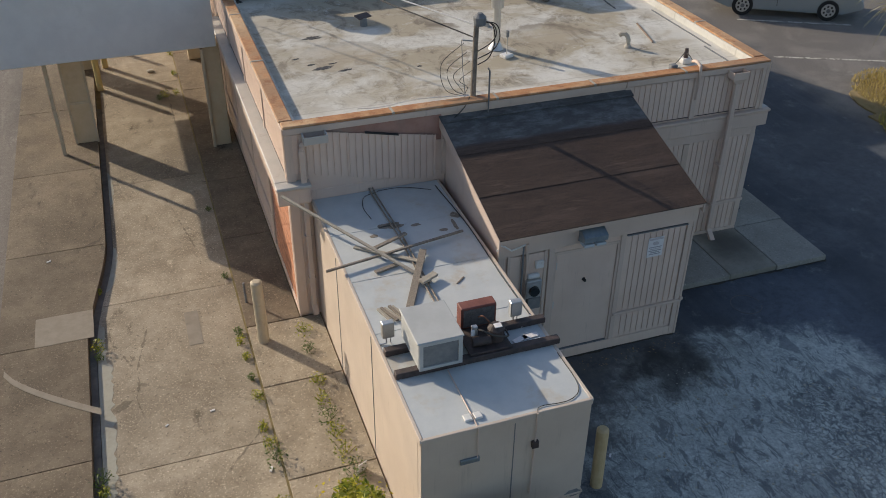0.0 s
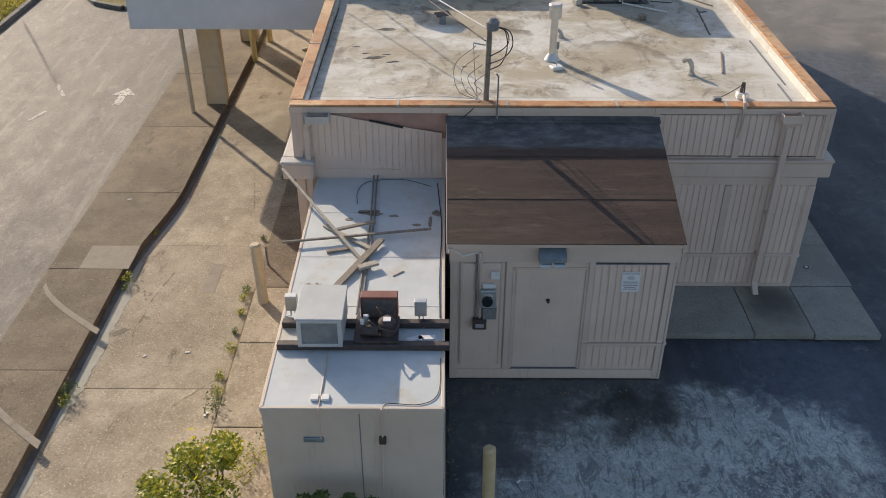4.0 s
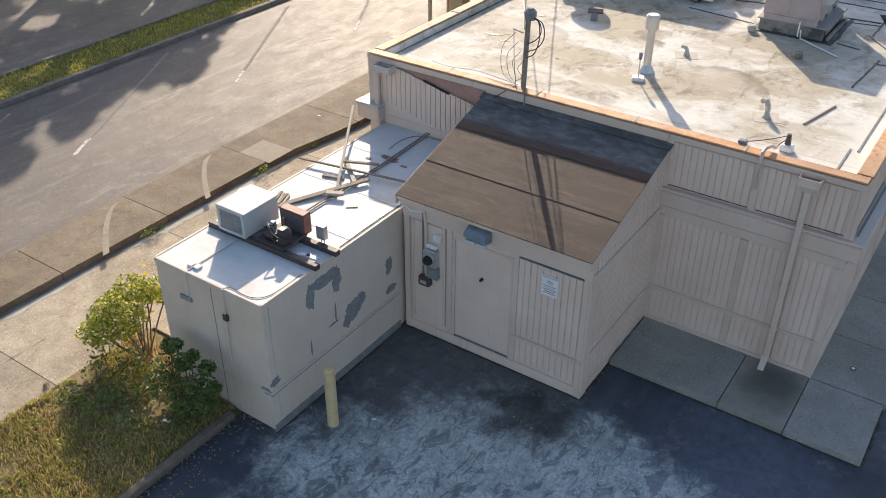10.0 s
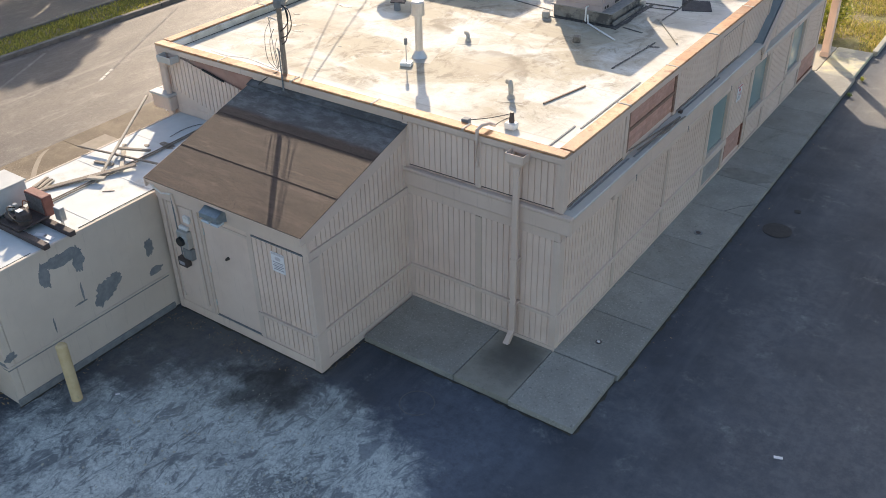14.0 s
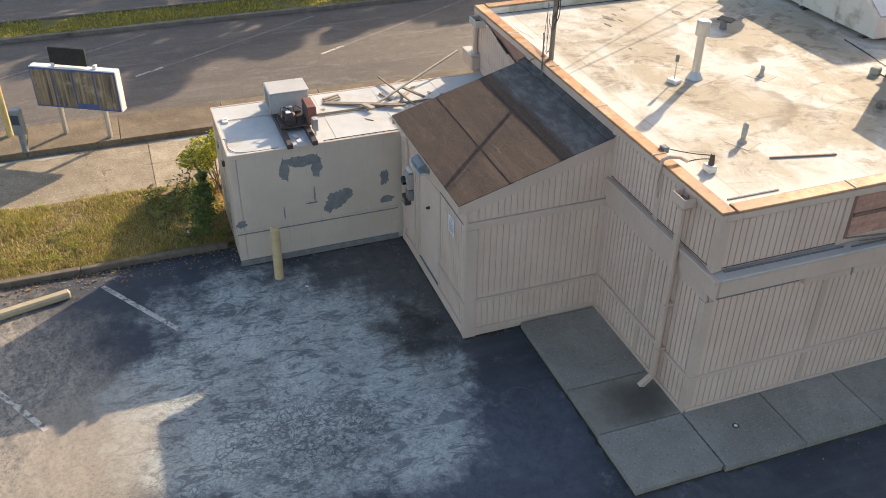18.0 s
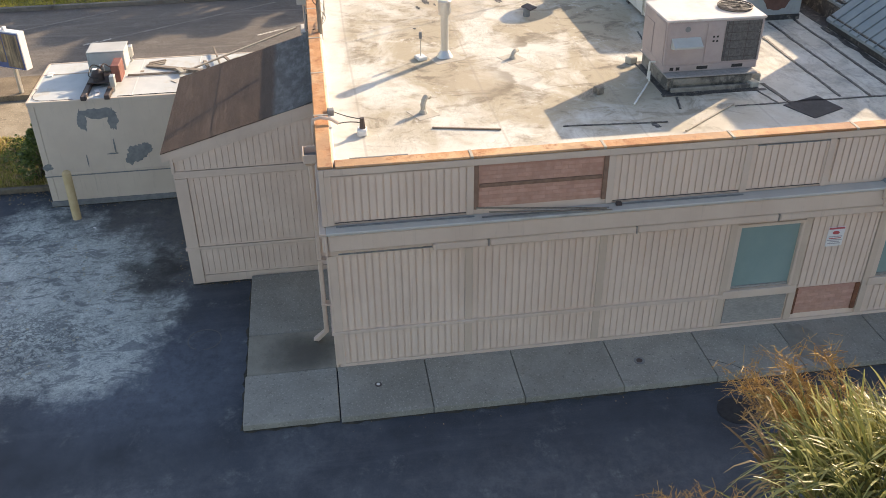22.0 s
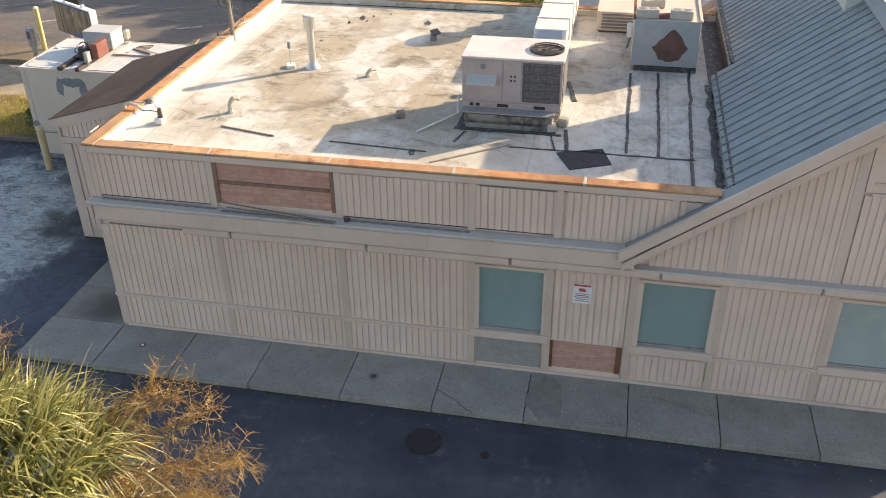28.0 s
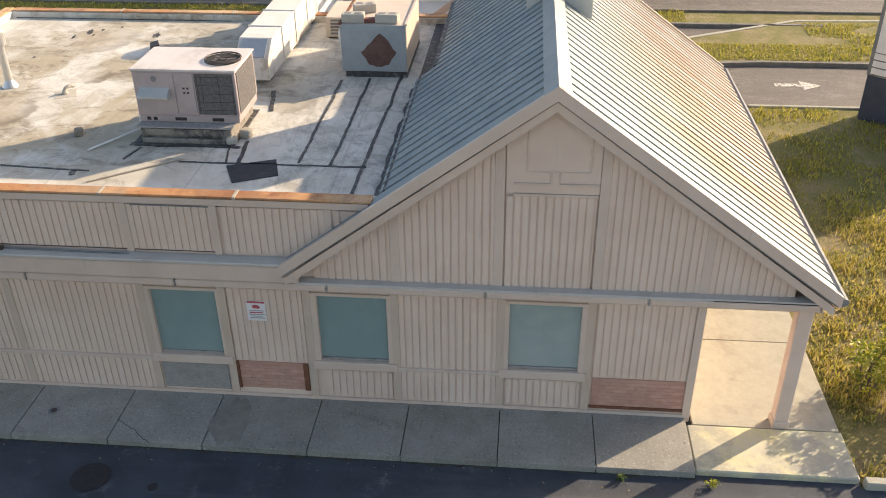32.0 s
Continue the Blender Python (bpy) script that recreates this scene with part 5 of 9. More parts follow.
RIDGEBOX = plain("pale_ridge_box_paint", (0.50, 0.50, 0.47), (0.56, 0.555, 0.52), 4, 0.6, 0.1, dirt=(0.42, 0.41, 0.38), dirt_scale=2)
rb = thing("ridge_cupola", (5.65, Y_RIDGE, Z_RIDGE), "boxy pale grey housing that straddles the metal ridge", "roof housing")
part("body", boxed(4.97, 6.33, 23.70, 24.74, 4.5, 6.17, 0.01), RIDGEBOX, rb)
part("gutter", tube(bmesh.new(), [(GX0, YE_N + 0.05, ZE_N - 0.06), (GX1 + 0.04, YE_N + 0.05, ZE_N - 0.06)], 0.06, 8), BARE, gable, "dark rusty eave gutter")
part("soffit", boxed(GX0, GX1 - 0.05, Y_N + 0.02, YE_N - 0.02, 2.2, 2.24), TRIM, gable)
part("roof_stub", roded((5.3, 24.45, Z_RIDGE - 0.4 * PITCH), (5.3, 24.45, Z_RIDGE + 0.16), 0.13, seg=12), UNIT_TOP, gable, "short vent stub")

gw = thing("gable_wall", (X_E, Y_RIDGE, 2.2), "triangular gable wall of cream grooved panels", "wall", kind="structure")
under = lambda u: Z_RIDGE - 0.27 - abs(u - Y_RIDGE) * PITCH
bm = prism(bmesh.new(), [(X_E - 0.16, YE_S + 0.5, 2.24), (X_E - 0.16, Y_RIDGE, Z_RIDGE - 0.1), (X_E - 0.16, YE_N - 0.5, 2.24)], (0.15, 0, 0))
part("backing", bm, PAINT, gw)
bm = prism(bmesh.new(), [(GX0 + 0.1, YE_S + 0.5, 2.24), (GX0 + 0.1, Y_RIDGE, Z_RIDGE - 0.1), (GX0 + 0.1, YE_N - 0.5, 2.24)], (0.1, 0, 0))
part("backing", bm, PAINT, gw)
GP = (20.9, 22.07, 23.45, 24.77, 26.17, 27.4)
for a, b in zip(GP, GP[1:]):
    if abs((a + b) / 2 - Y_RIDGE) < 0.3:
        E_.siding(gw, a + 0.09, b - 0.09, 2.24, 3.62, out=0.03)
    else:
        E_.siding(gw, a + 0.05, b - 0.05, 2.24, lambda u: max(2.26, under(u)), out=0.03)
for u in GP[1:-1]:
    t = under(u) + 0.02
    E_.board("post", u - 0.065, u + 0.065, 0.0, 0.04, 2.24, t, TRIM, gw)
E_.board("panel_head", 23.62, 24.7, 0.0, 0.05, 3.625, 3.665, TRIM, gw)
E_.board("shelf_rail", 23.62, 24.09, 0.0, 0.055, 3.79, 3.82, TRIM, gw), E_.board("shelf_rail", 24.2, 24.7, 0.0, 0.055, 3.79, 3.82, TRIM, gw)
bm = prism(bmesh.new(), [E_.p(23.53, 0.0, 3.67), E_.p(24.7, 0.0, 3.67), E_.p(24.7, 0.0, under(24.7)), E_.p(Y_RIDGE, 0.0, under(Y_RIDGE)), E_.p(23.53, 0.0, under(23.53))], (0.024, 0, 0))
part("smooth_panel", bm, PAINT, gw, "plain cream panel above the grooves")
for u in (23.79, 24.57):
    E_.board("panel_edge", u - 0.014, u + 0.014, 0.0, 0.034, 3.97, under(u) - 0.01, TRIM, gw)
E_.board("panel_edge", 23.8, 24.56, 0.0, 0.032, 3.965, 3.985, TRIM, gw)
for u in (24.09, 24.2):
    E_.board("shelf_post", u - 0.014, u + 0.014, 0.0, 0.04, 3.8, 3.965, TRIM, gw)
E_.board("beam", 20.65, 27.72, 0.0, 0.16, 2.2, 2.262, LEDGE, gw, "pale flashing over the beam")
E_.board("porch_beam", Y_N, 27.75, -0.16, 0.02, 2.02, 2.20, TRIM, gw)
# porch post
post = thing("porch_post", (10.4, 27.55, 0), "square cream porch post with trim boards", "post", kind="structure")
part("shaft", boxed(10.27, 10.47, 27.42, 27.62, 0.07, 2.1, 0.012), PAINT, post)
part("base_trim", boxed(10.25, 10.49, 27.40, 27.64, 0.07, 0.2, 0.012), TRIM, post)
for x in (2.3, 6.3):
    copy_thing(post, Matrix.Translation((x, 27.55, 0)))

# ---- shed against the south wall ----
origin(0.05, 0.11)
SX0, SX1, SY = 4.46, 7.58, 10.02
sh_s, sh_e, sh_w = Side("S", SY), Side("E", SX1), Side("W", SX0)
SHZ = lambda y: 2.485 + (y - 9.85) * 0.285
sh_s.core("shed_wall_south", SX0, SX1, 0.0, 2.44, 0.15, [(5.33, 6.37, 0.2, 2.02)], PAINT, "cream shed wall with a steel door")
bm = prism(bmesh.new(), [(SX1 - 0.15, SY + 0.155, 0), (SX1 - 0.15, 12.35, 0), (SX1 - 0.15, 12.35, SHZ(12.35) - 0.06), (SX1 - 0.15, SY + 0.155, SHZ(SY) - 0.06)], (0.145, 0, 0))
single("shed_wall_east", bm, PAINT, "cream grooved shed side wall", "wall", kind="structure")
bm = prism(bmesh.new(), [(SX0 + 0.01, SY + 0.155, 0), (SX0 + 0.01, 12.35, 0), (SX0 + 0.01, 12.35, SHZ(12.35) - 0.06), (SX0 + 0.01, SY + 0.155, SHZ(SY) - 0.06)], (0.145, 0, 0))
single("shed_wall_west", bm, PAINT, "cream shed side wall above the cooler", "wall", kind="structure")
shed_roof = thing("shed_roof", (6, 11.2, 2.9), "sloping shed roof of brown roll roofing, grey-coated at the top", "roof", kind="structure")
for i, (a, b) in enumerate(((9.85, 10.7), (10.66, 11.54), (11.5, 12.38))):
    z = 0.006 * i
    bm = prism(bmesh.new(), [(4.38, a, SHZ(a) + 0.045 + z), (7.64, a, SHZ(a) + 0.045 + z), (7.64, b, SHZ(b) + 0.045 + z), (4.38, b, SHZ(b) + 0.045 + z)], (0, 0, 0.012))
    part("roofing_strip", bm, SHEDROOF, shed_roof)
bm = prism(bmesh.new(), [(4.40, 9.865, SHZ(9.865) - 0.02), (7.62, 9.865, SHZ(9.865) - 0.02), (7.62, 12.37, SHZ(12.37) - 0.02), (4.40, 12.37, SHZ(12.37) - 0.02)], (0, 0, 0.06))
part("deck", bm, TRIM, shed_roof)
part("tar_flashing", prism(bmesh.new(), [(4.36, 12.2, SHZ(12.2) + 0.078), (7.66, 12.2, SHZ(12.2) + 0.078), (7.66, 12.34, SHZ(12.34) + 0.09), (4.36, 12.34, SHZ(12.34) + 0.09)], (0, 0, 0.012)), SHEDROOF, shed_roof, "grey-coated flashing at the wall")
for x, w in ((4.385, 0.03), (7.615, 0.03)):
    part("edge_strip", prism(bmesh.new(), [(x - w / 2, 9.85, SHZ(9.85) - 0.10), (x - w / 2, 12.35, SHZ(12.35) - 0.10), (x - w / 2, 12.35, SHZ(12.35) + 0.055), (x - w / 2, 9.85, SHZ(9.85) + 0.055)], (w, 0, 0)), TRIM, shed_roof)
shed = thing("shed_cladding", (6, SY, 0), "cream panels, rails and corner boards of the shed", "cladding", kind="structure")
sh_s.siding(shed, 6.47, 7.48, 0.72, 2.10), sh_s.siding(shed, 6.47, 7.48, 0.24, 0.66)
sh_s.board("fascia_board", SX0 - 0.04, SX1 + 0.044, 0.0, 0.05, 2.16, 2.47, TRIM, shed)
# dark strip added for the shade below the shed fascia
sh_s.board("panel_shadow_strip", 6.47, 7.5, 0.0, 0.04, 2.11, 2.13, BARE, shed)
sh_s.board("rail", 6.4, SX1 - 0.002, 0.0, 0.055, 0.665, 0.715, TRIM, shed)
sh_s.board("corner_board", SX1 - 0.09, SX1 - 0.002, 0.0, 0.03, 0.02, 2.155, TRIM, shed)
sh_s.board("corner_board", SX0 - 0.03, SX0 + 0.07, 0.0, 0.03, 0.02, 2.155, TRIM, shed)
sh_s.board("post", 6.38, 6.465, 0.0, 0.03, 0.2, 2.155, TRIM, shed)
sh_s.board("post", 5.22, 5.31, 0.0, 0.03, 0.2, 2.155, TRIM, shed)
sh_s.board("baseboard", SX0, SX1 - 0.003, 0.0, 0.022, 0.02, 0.19, PAINT, shed)
sh_s.board("panel", 4.62, 5.16, 0.0, 0.02, 0.35, 2.12, PAINT, shed, "plain cream meter board")
for u in (4.6, 5.17):
    sh_s.board("batten", u - 0.025, u + 0.025, 0.0, 0.035, 0.3, 2.15, TRIM, shed)
sh_e.siding(shed, 10.2, 12.32, 0.76, lambda u: 2.06)
sh_e.siding(shed, 10.2, 12.32, 0.18, 0.70)
sh_e.siding(shed, 10.2, 12.32, 2.2, lambda u: SHZ(u) - 0.17)
sh_e.board("rail", SY - 0.061, 12.33, 0.0, 0.05, 0.70, 0.755, TRIM, shed)
sh_e.board("head_board", SY - 0.033, 12.33, 0.0, 0.035, 2.065, 2.19, TRIM, shed)
sh_e.board("corner_board", SY - 0.036, SY + 0.17, 0.0, 0.04, 0.02, 2.06, TRIM, shed)
sh_e.board("baseboard", SY - 0.026, 12.33, 0.0, 0.025, 0.02, 0.175, TRIM, shed)
bm = prism(bmesh.new(), [sh_e.p(9.98, 0.0, SHZ(9.98) - 0.17), sh_e.p(12.33, 0.0, SHZ(12.33) - 0.17), sh_e.p(12.33, 0.0, SHZ(12.33) - 0.03), sh_e.p(9.98, 0.0, SHZ(9.98) - 0.03)], (0.038, 0, 0))
part("rake_board", bm, TRIM, shed)
door = tagged(new("door_1"), "closed cream steel service door with a black knob", "door", kind="structure")
door.matrix_basis = Matrix.Translation((5.85, SY, 0.2))
part("leaf", sh_s.box(bmesh.new(), 5.36, 6.345, -0.06, -0.008, 0.215, 2.0, 0.006), PAINT, door)
for u in (5.335, 6.365):
    part("door_frame", sh_s.box(bmesh.new(), u - 0.022, u + 0.022, -0.08, 0.012, 0.2, 2.02, 0.004), TRIM, door)
part("door_frame", sh_s.box(bmesh.new(), 5.313, 6.387, -0.08, 0.012, 2.0, 2.045, 0.004), TRIM, door)
part("threshold", sh_s.box(bmesh.new(), 5.33, 6.37, -0.1, 0.014, 0.196, 0.208, 0.003), BARE, door)
part("door_knob", roded(sh_s.p(5.84, -0.01, 1.47), sh_s.p(5.84, 0.05, 1.47), 0.028, 0.02, 12), BLACK, door, "small black lock knob")
for z in (0.45, 1.1, 1.8):
    part("hinge", sh_s.box(bmesh.new(), 5.345, 5.375, -0.01, 0.006, z - 0.06, z + 0.06), GALV, door)

# ---- walk-in cooler ----
origin(0.085, 0.045, 0.04)
CX0, CX1, CY0, CZ = 2.27, 4.31, 7.05, 2.14
cooler = thing("walk_in_cooler", (3.3, 9.6, 0), "cream walk-in cooler with a white roof and peeling paint", "cooler building", kind="structure")
part("wall_south", boxed(CX0, CX1, CY0, CY0 + 0.12, -0.05, CZ - 0.02, 0.01), COOLER, cooler)
part("wall_east", boxed(CX1 - 0.12, CX1 - 0.002, CY0 + 0.124, 12.4, -0.05, CZ - 0.02, 0.008), COOLER, cooler)
part("wall_west", boxed(CX0 + 0.002, CX0 + 0.12, CY0 + 0.124, 12.4, -0.05, CZ - 0.02, 0.008), COOLER, cooler)
part("roof", boxed(CX0 - 0.012, CX1 + 0.012, CY0 - 0.012, 12.4, CZ - 0.016, CZ + 0.022, 0.012), COOLER_TOP, cooler, "white-coated cooler roof")
for x0, x1, y0, y1 in ((CX0 - 0.014, CX0 + 0.03, CY0, 12.4), (CX1 - 0.03, CX1 + 0.014, CY0, 12.4), (CX0, CX1, CY0 - 0.014, CY0 + 0.03)):
    part("roof_edge_trim", boxed(x0, x1, y0, y1, CZ - 0.05, CZ + 0.03, 0.006), COOLER, cooler)
for y in (8.95, 10.1, 11.3):
    part("roof_seam", boxed(CX0, CX1, y - 0.012, y + 0.012, CZ + 0.02, CZ + 0.027, 0.002), COOLER_TOP, cooler)
part("wall_rail", boxed(CX1 - 0.004, CX1 + 0.02, CY0 - 0.01, 10.0, 0.63, 0.665, 0.004), COOLER, cooler)
part("wall_rail", boxed(CX1 - 0.004, CX1 + 0.008, CY0 - 0.01, 10.0, 0.60, 0.628), BARE, cooler)
part("wall_rail", boxed(CX0, CX1, CY0 - 0.012, CY0 + 0.004, 0.63, 0.655, 0.003), COOLER, cooler)
for y in (9.05, 10.9):
    part("wall_seam", boxed(CX0 - 0.004, CX0 + 0.006, y - 0.01, y + 0.01, 0.02, CZ - 0.06), BARE, cooler)
part("wall_seam", boxed(3.36, 3.372, CY0 - 0.004, CY0 + 0.006, 0.02, CZ - 0.06), BARE, cooler)
for i, (y, z, w, h) in enumerate(((8.28, 1.87, 0.68, 0.2), (7.97, 1.73, 0.17, 0.42), (8.53, 1.73, 0.18, 0.42), (8.2, 1.9, 0.4, 0.14), (8.82, 0.97, 0.40, 0.36), (9.02, 1.08, 0.26, 0.26), (8.7, 0.86, 0.16, 0.2), (9.75, 1.3, 0.15, 0.32), (9.78, 0.84, 0.26, 0.13), (7.13, 0.81, 0.18, 0.14), (8.46, 1.2, 0.03, 0.3), (8.4, 1.02, 0.2, 0.03), (7.9, 0.9, 0.025, 0.24))):
    part("peeled_patch", blotch((CX1 - 0.001, y, z), (0, 1, 0), (0, 0, 1), w, h, (0.003 + 0.0005 * i, 0, 0), 60 + i, 44, 0.32), BARE, cooler, "bare grey patch of peeled paint")
part("peeled_patch", blotch((4.2, CY0 + 0.001, 0.66), (1, 0, 0), (0, 0, 1), 0.22, 0.12, (0, -0.004, 0), 77, 18, 0.4), BARE, cooler, "bare grey patch of peeled paint")
part("base_trim", boxed(CX1 - 0.004, CX1 + 0.03, CY0 - 0.02, 10.0, -0.05, 0.07, 0.006), BARE, cooler)
part("latch_plate", boxed(2.72, 2.95, CY0 - 0.03, CY0, 1.66, 1.73, 0.006), SKYBLUE, cooler, "small blue-grey louvre plate")
part("conduit", tube(bmesh.new(), [(3.62, CY0 - 0.02, CZ + 0.03), (3.62, CY0 - 0.025, 1.75), (3.6, CY0 - 0.025, 0.9)], 0.011), TRIM, cooler)
part("outlet_box", boxed(3.58, 3.66, CY0 - 0.05, CY0, 1.65, 1.75, 0.006), DARKSTEEL, cooler)

# ---- brick where sheets are missing ----
origin()
BROWNWOOD = plain("brown_stained_batten", (0.19, 0.11, 0.078), (0.27, 0.165, 0.12), 10, 0.85, 0.35, dirt=(0.26, 0.17, 0.125), dirt_scale=3)
brickwork(E_, east, 14.51, 16.37, 2.67, 3.34, BRICK)
E_.board("batten", 14.58, 16.3, 0.0, 0.03, 2.985, 3.04, BROWNWOOD, east, "dark batten across the bare brick")
for u in (14.53, 16.35):
    E_.board("batten", u - 0.035, u + 0.035, 0.0, 0.03, 2.65, 3.335, BROWNWOOD, east)
brickwork(E_, east, 19.65, 20.71, 0.25, 0.745, BRICK)
E_.board("dark_reveal", 20.64, 20.715, 0.0, 0.03, 0.25, 0.745, RUSTBROWN, east), E_.board("dark_reveal", 19.635, 19.68, 0.0, 0.03, 0.25, 0.745, RUSTBROWN, east)
brickwork(E_, east, 24.83, 26.16, 0.24, 0.74, BRICK)
E_.board("dark_reveal", 24.81, 26.16, 0.0, 0.032, 0.2, 0.245, RUSTBROWN, east)
brickwork(W_, west, 12.62, 14.5, 0.16, 2.0, BRICK_SUN)
# loose strips along the ledge top
for i, (u0, u1, o, z, lift, mat) in enumerate(((12.6, 14.5, 0.05, 0.004, 0.0, BARE), (14.6, 16.4, 0.11, 0.006, -0.0, BARE), (14.52, 16.36, 0.05, 0.012, 0.11, WOOD_OLD), (14.7, 16.42, 0.12, 0.02, 0.06, WOOD_OLD), (16.55, 18.4, 0.06, 0.006, 0.0, BARE))):
    a, b = E_.p(u0, o, LEDGE_HI + z + lift), E_.p(u1, o + (0.10 if lift else 0.02), LEDGE_HI + z)
    s = single("loose_strip", prism(bmesh.new(), [a, b, b + Vector((0.028, 0, 0)), a + Vector((0.028, 0, 0))], (0, 0, 0.01)), mat, "loose weathered trim strip lying on the ledge", "trim strip", "loose strips")
single("splice_plate", boxed(X_E + 0.055, X_E + 0.12, 16.52, 16.6, LEDGE_HI + 0.002, LEDGE_HI + 0.05, 0.006), DARKSTEEL, "small dark bracket on the ledge", "bracket")

# ---- hanging sheet on the south wall above the cooler ----
S_.board("backing_wall", 2.62, 4.5, 0.0, 0.01, 2.9, TOP - 0.14, MASONRY, south, "bare red masonry above the fallen sheet")
S_.board("backing_board", 2.1, 4.5, 0.0, 0.012, 2.2, 2.896, PAINT, south), S_.board("backing_board", 2.1, 2.616, 0.0, 0.012, 2.9, TOP - 0.14, PAINT, south)
S_.board("fascia_board", X_W - 0.03, 7.62, 0.0, 0.045, TOP - 0.138, TOP - 0.04, TRIM, south)
S_.board("lower_board", 2.36, 4.5, 0.0, 0.02, 2.14, 2.36, PAINT, south)
S_.board("corner_board", X_W - 0.03, X_W + 0.12, 0.0, 0.035, 0.1, TOP - 0.14, TRIM, south)
S_.board("strip_panel", X_W + 0.12, 2.36, 0.0, 0.016, 0.1, 2.25, PAINT, south)
hung = Side("S", Y_S - 0.012)
origin(0.13, 0, 0.01)
fallen = thing("fallen_panel", (3.0, Y_S, 2.6), "grooved cream sheet hanging askew, one end slipped down", "wall panel")
hung.siding(fallen, 2.0, 2.85, lambda u: 2.69 - 0.19 * (u - 2.0) / 0.85, lambda u: 3.32 - 0.08 * max(0, u - 2.4) / 0.45, out=0.03)
hung.siding(fallen, 2.85, 4.22, lambda u: 2.50 - 0.27 * (u - 2.85) / 1.37, lambda u: 3.24 - 0.24 * (u - 2.85) / 1.37, out=0.045)
hung.board("torn_edge", 4.33, 4.40, 0.0, 0.03, 2.28, 2.9, TRIM, fallen)
part("split", prism(bmesh.new(), [hung.p(3.1, 0.03, 3.2), hung.p(3.62, 0.03, 3.085), hung.p(3.62, 0.03, 3.11), hung.p(3.1, 0.03, 3.225)], (0, -0.03, 0)), BLACK, fallen, "dark split along the torn upper edge")
origin()


def downspout(x, z_top, head, kick, label):
    d = thing("downspout", (x, Y_S, 0), label, "downspout", "downspouts")
    y = Y_S - 0.055 - 0.045 - (0.04 if head else 0)
    if head:
        bm = prism(bmesh.new(), [(x - 0.14, Y_S - 0.05, z_top + 0.02), (x + 0.14, Y_S - 0.05, z_top + 0.02), (x + 0.14, Y_S - 0.21, z_top + 0.02), (x - 0.14, Y_S - 0.21, z_top + 0.02)], (0, 0, -0.012))
        part("collector_floor", bm, GREYBOARD, d, "leaf-filled collector box")
        for q in ((x - 0.15, x - 0.138, Y_S - 0.22, Y_S - 0.05), (x + 0.138, x + 0.15, Y_S - 0.22, Y_S - 0.05), (x - 0.15, x + 0.15, Y_S - 0.232, Y_S - 0.22)):
            part("collector_side", boxed(*q, z_top - 0.01, z_top + 0.12, 0.003), TRIM, d)
        bm = prism(bmesh.new(), [(x - 0.14, Y_S - 0.22, z_top - 0.01), (x + 0.14, Y_S - 0.22, z_top - 0.01), (x + 0.05, Y_S - 0.18, z_top - 0.1), (x - 0.05, Y_S - 0.18, z_top - 0.1)], (0, 0.1, 0))
        part("collector_throat", bm, TRIM, d)
    part("pipe", boxed(x - 0.045, x + 0.045, y - 0.035, y + 0.035, 0.28, z_top - 0.08 if head else z_top, 0.012), TRIM, d)
    part("shoe", prism(bmesh.new(), [(x - 0.045, y - 0.035, 0.3), (x - 0.045, y + 0.035, 0.3), (x - 0.045, y - 0.04 - kick, 0.13), (x - 0.045, y - 0.11 - kick, 0.15)], (0.09, 0, 0)), TRIM, d)
    for z in (0.8, 1.6):
        part("strap", boxed(x - 0.06, x + 0.06, y - 0.04, Y_S - 0.03, z, z + 0.03, 0.003), TRIM, d)
    return d


downspout(9.7, 3.28, True, 0.1, "square cream downspout with a rusty collector box")
origin(0.19)
downspout(2.06, 3.1, False, 0.0, "cream downspout beside the cooler with a bent top")
single("spout_elbow", tube(bmesh.new(), [(2.06, Y_S - 0.09, 3.1), (2.07, Y_S - 0.1, 3.17), (2.13, Y_S - 0.11, 3.22), (2.24, Y_S - 0.1, 3.25)], 0.045, 8), TRIM, "bent cream downspout elbow at the roof edge", "downspout")
sc = thing("roof_scupper", (2.25, Y_S - 0.1, 3.3), "open metal scupper box at the roof edge", "scupper")
part("tray", boxed(2.1, 2.42, Y_S - 0.22, Y_S - 0.05, 3.25, 3.27), RUSTBROWN, sc)
for q in ((2.08, 2.10, Y_S - 0.23, Y_S - 0.05), (2.42, 2.44, Y_S - 0.23, Y_S - 0.05), (2.08, 2.44, Y_S - 0.245, Y_S - 0.23)):
    part("tray_side", boxed(*q, 3.24, 3.36), LEDGE, sc)
origin()
cd = thing("roof_conduit", (8.98, Y_S, 3.1), "cream conduit that hooks over the roof edge", "conduit")
part("pipe", tube(bmesh.new(), [(8.98, Y_S - 0.06, 2.95), (8.98, Y_S - 0.075, 3.4), (8.98, Y_S - 0.05, 3.53), (8.99, Y_S + 0.05, 3.56), (9.02, Y_S + 0.2, 3.54), (9.06, Y_S + 0.3, 3.48)], 0.028, 8), TRIM, cd)
part("wire", tube(bmesh.new(), sag((9.06, Y_S + 0.3, 3.48), (9.14, 13.1, 3.5), -0.02, 4), 0.008), RUBBER, cd)

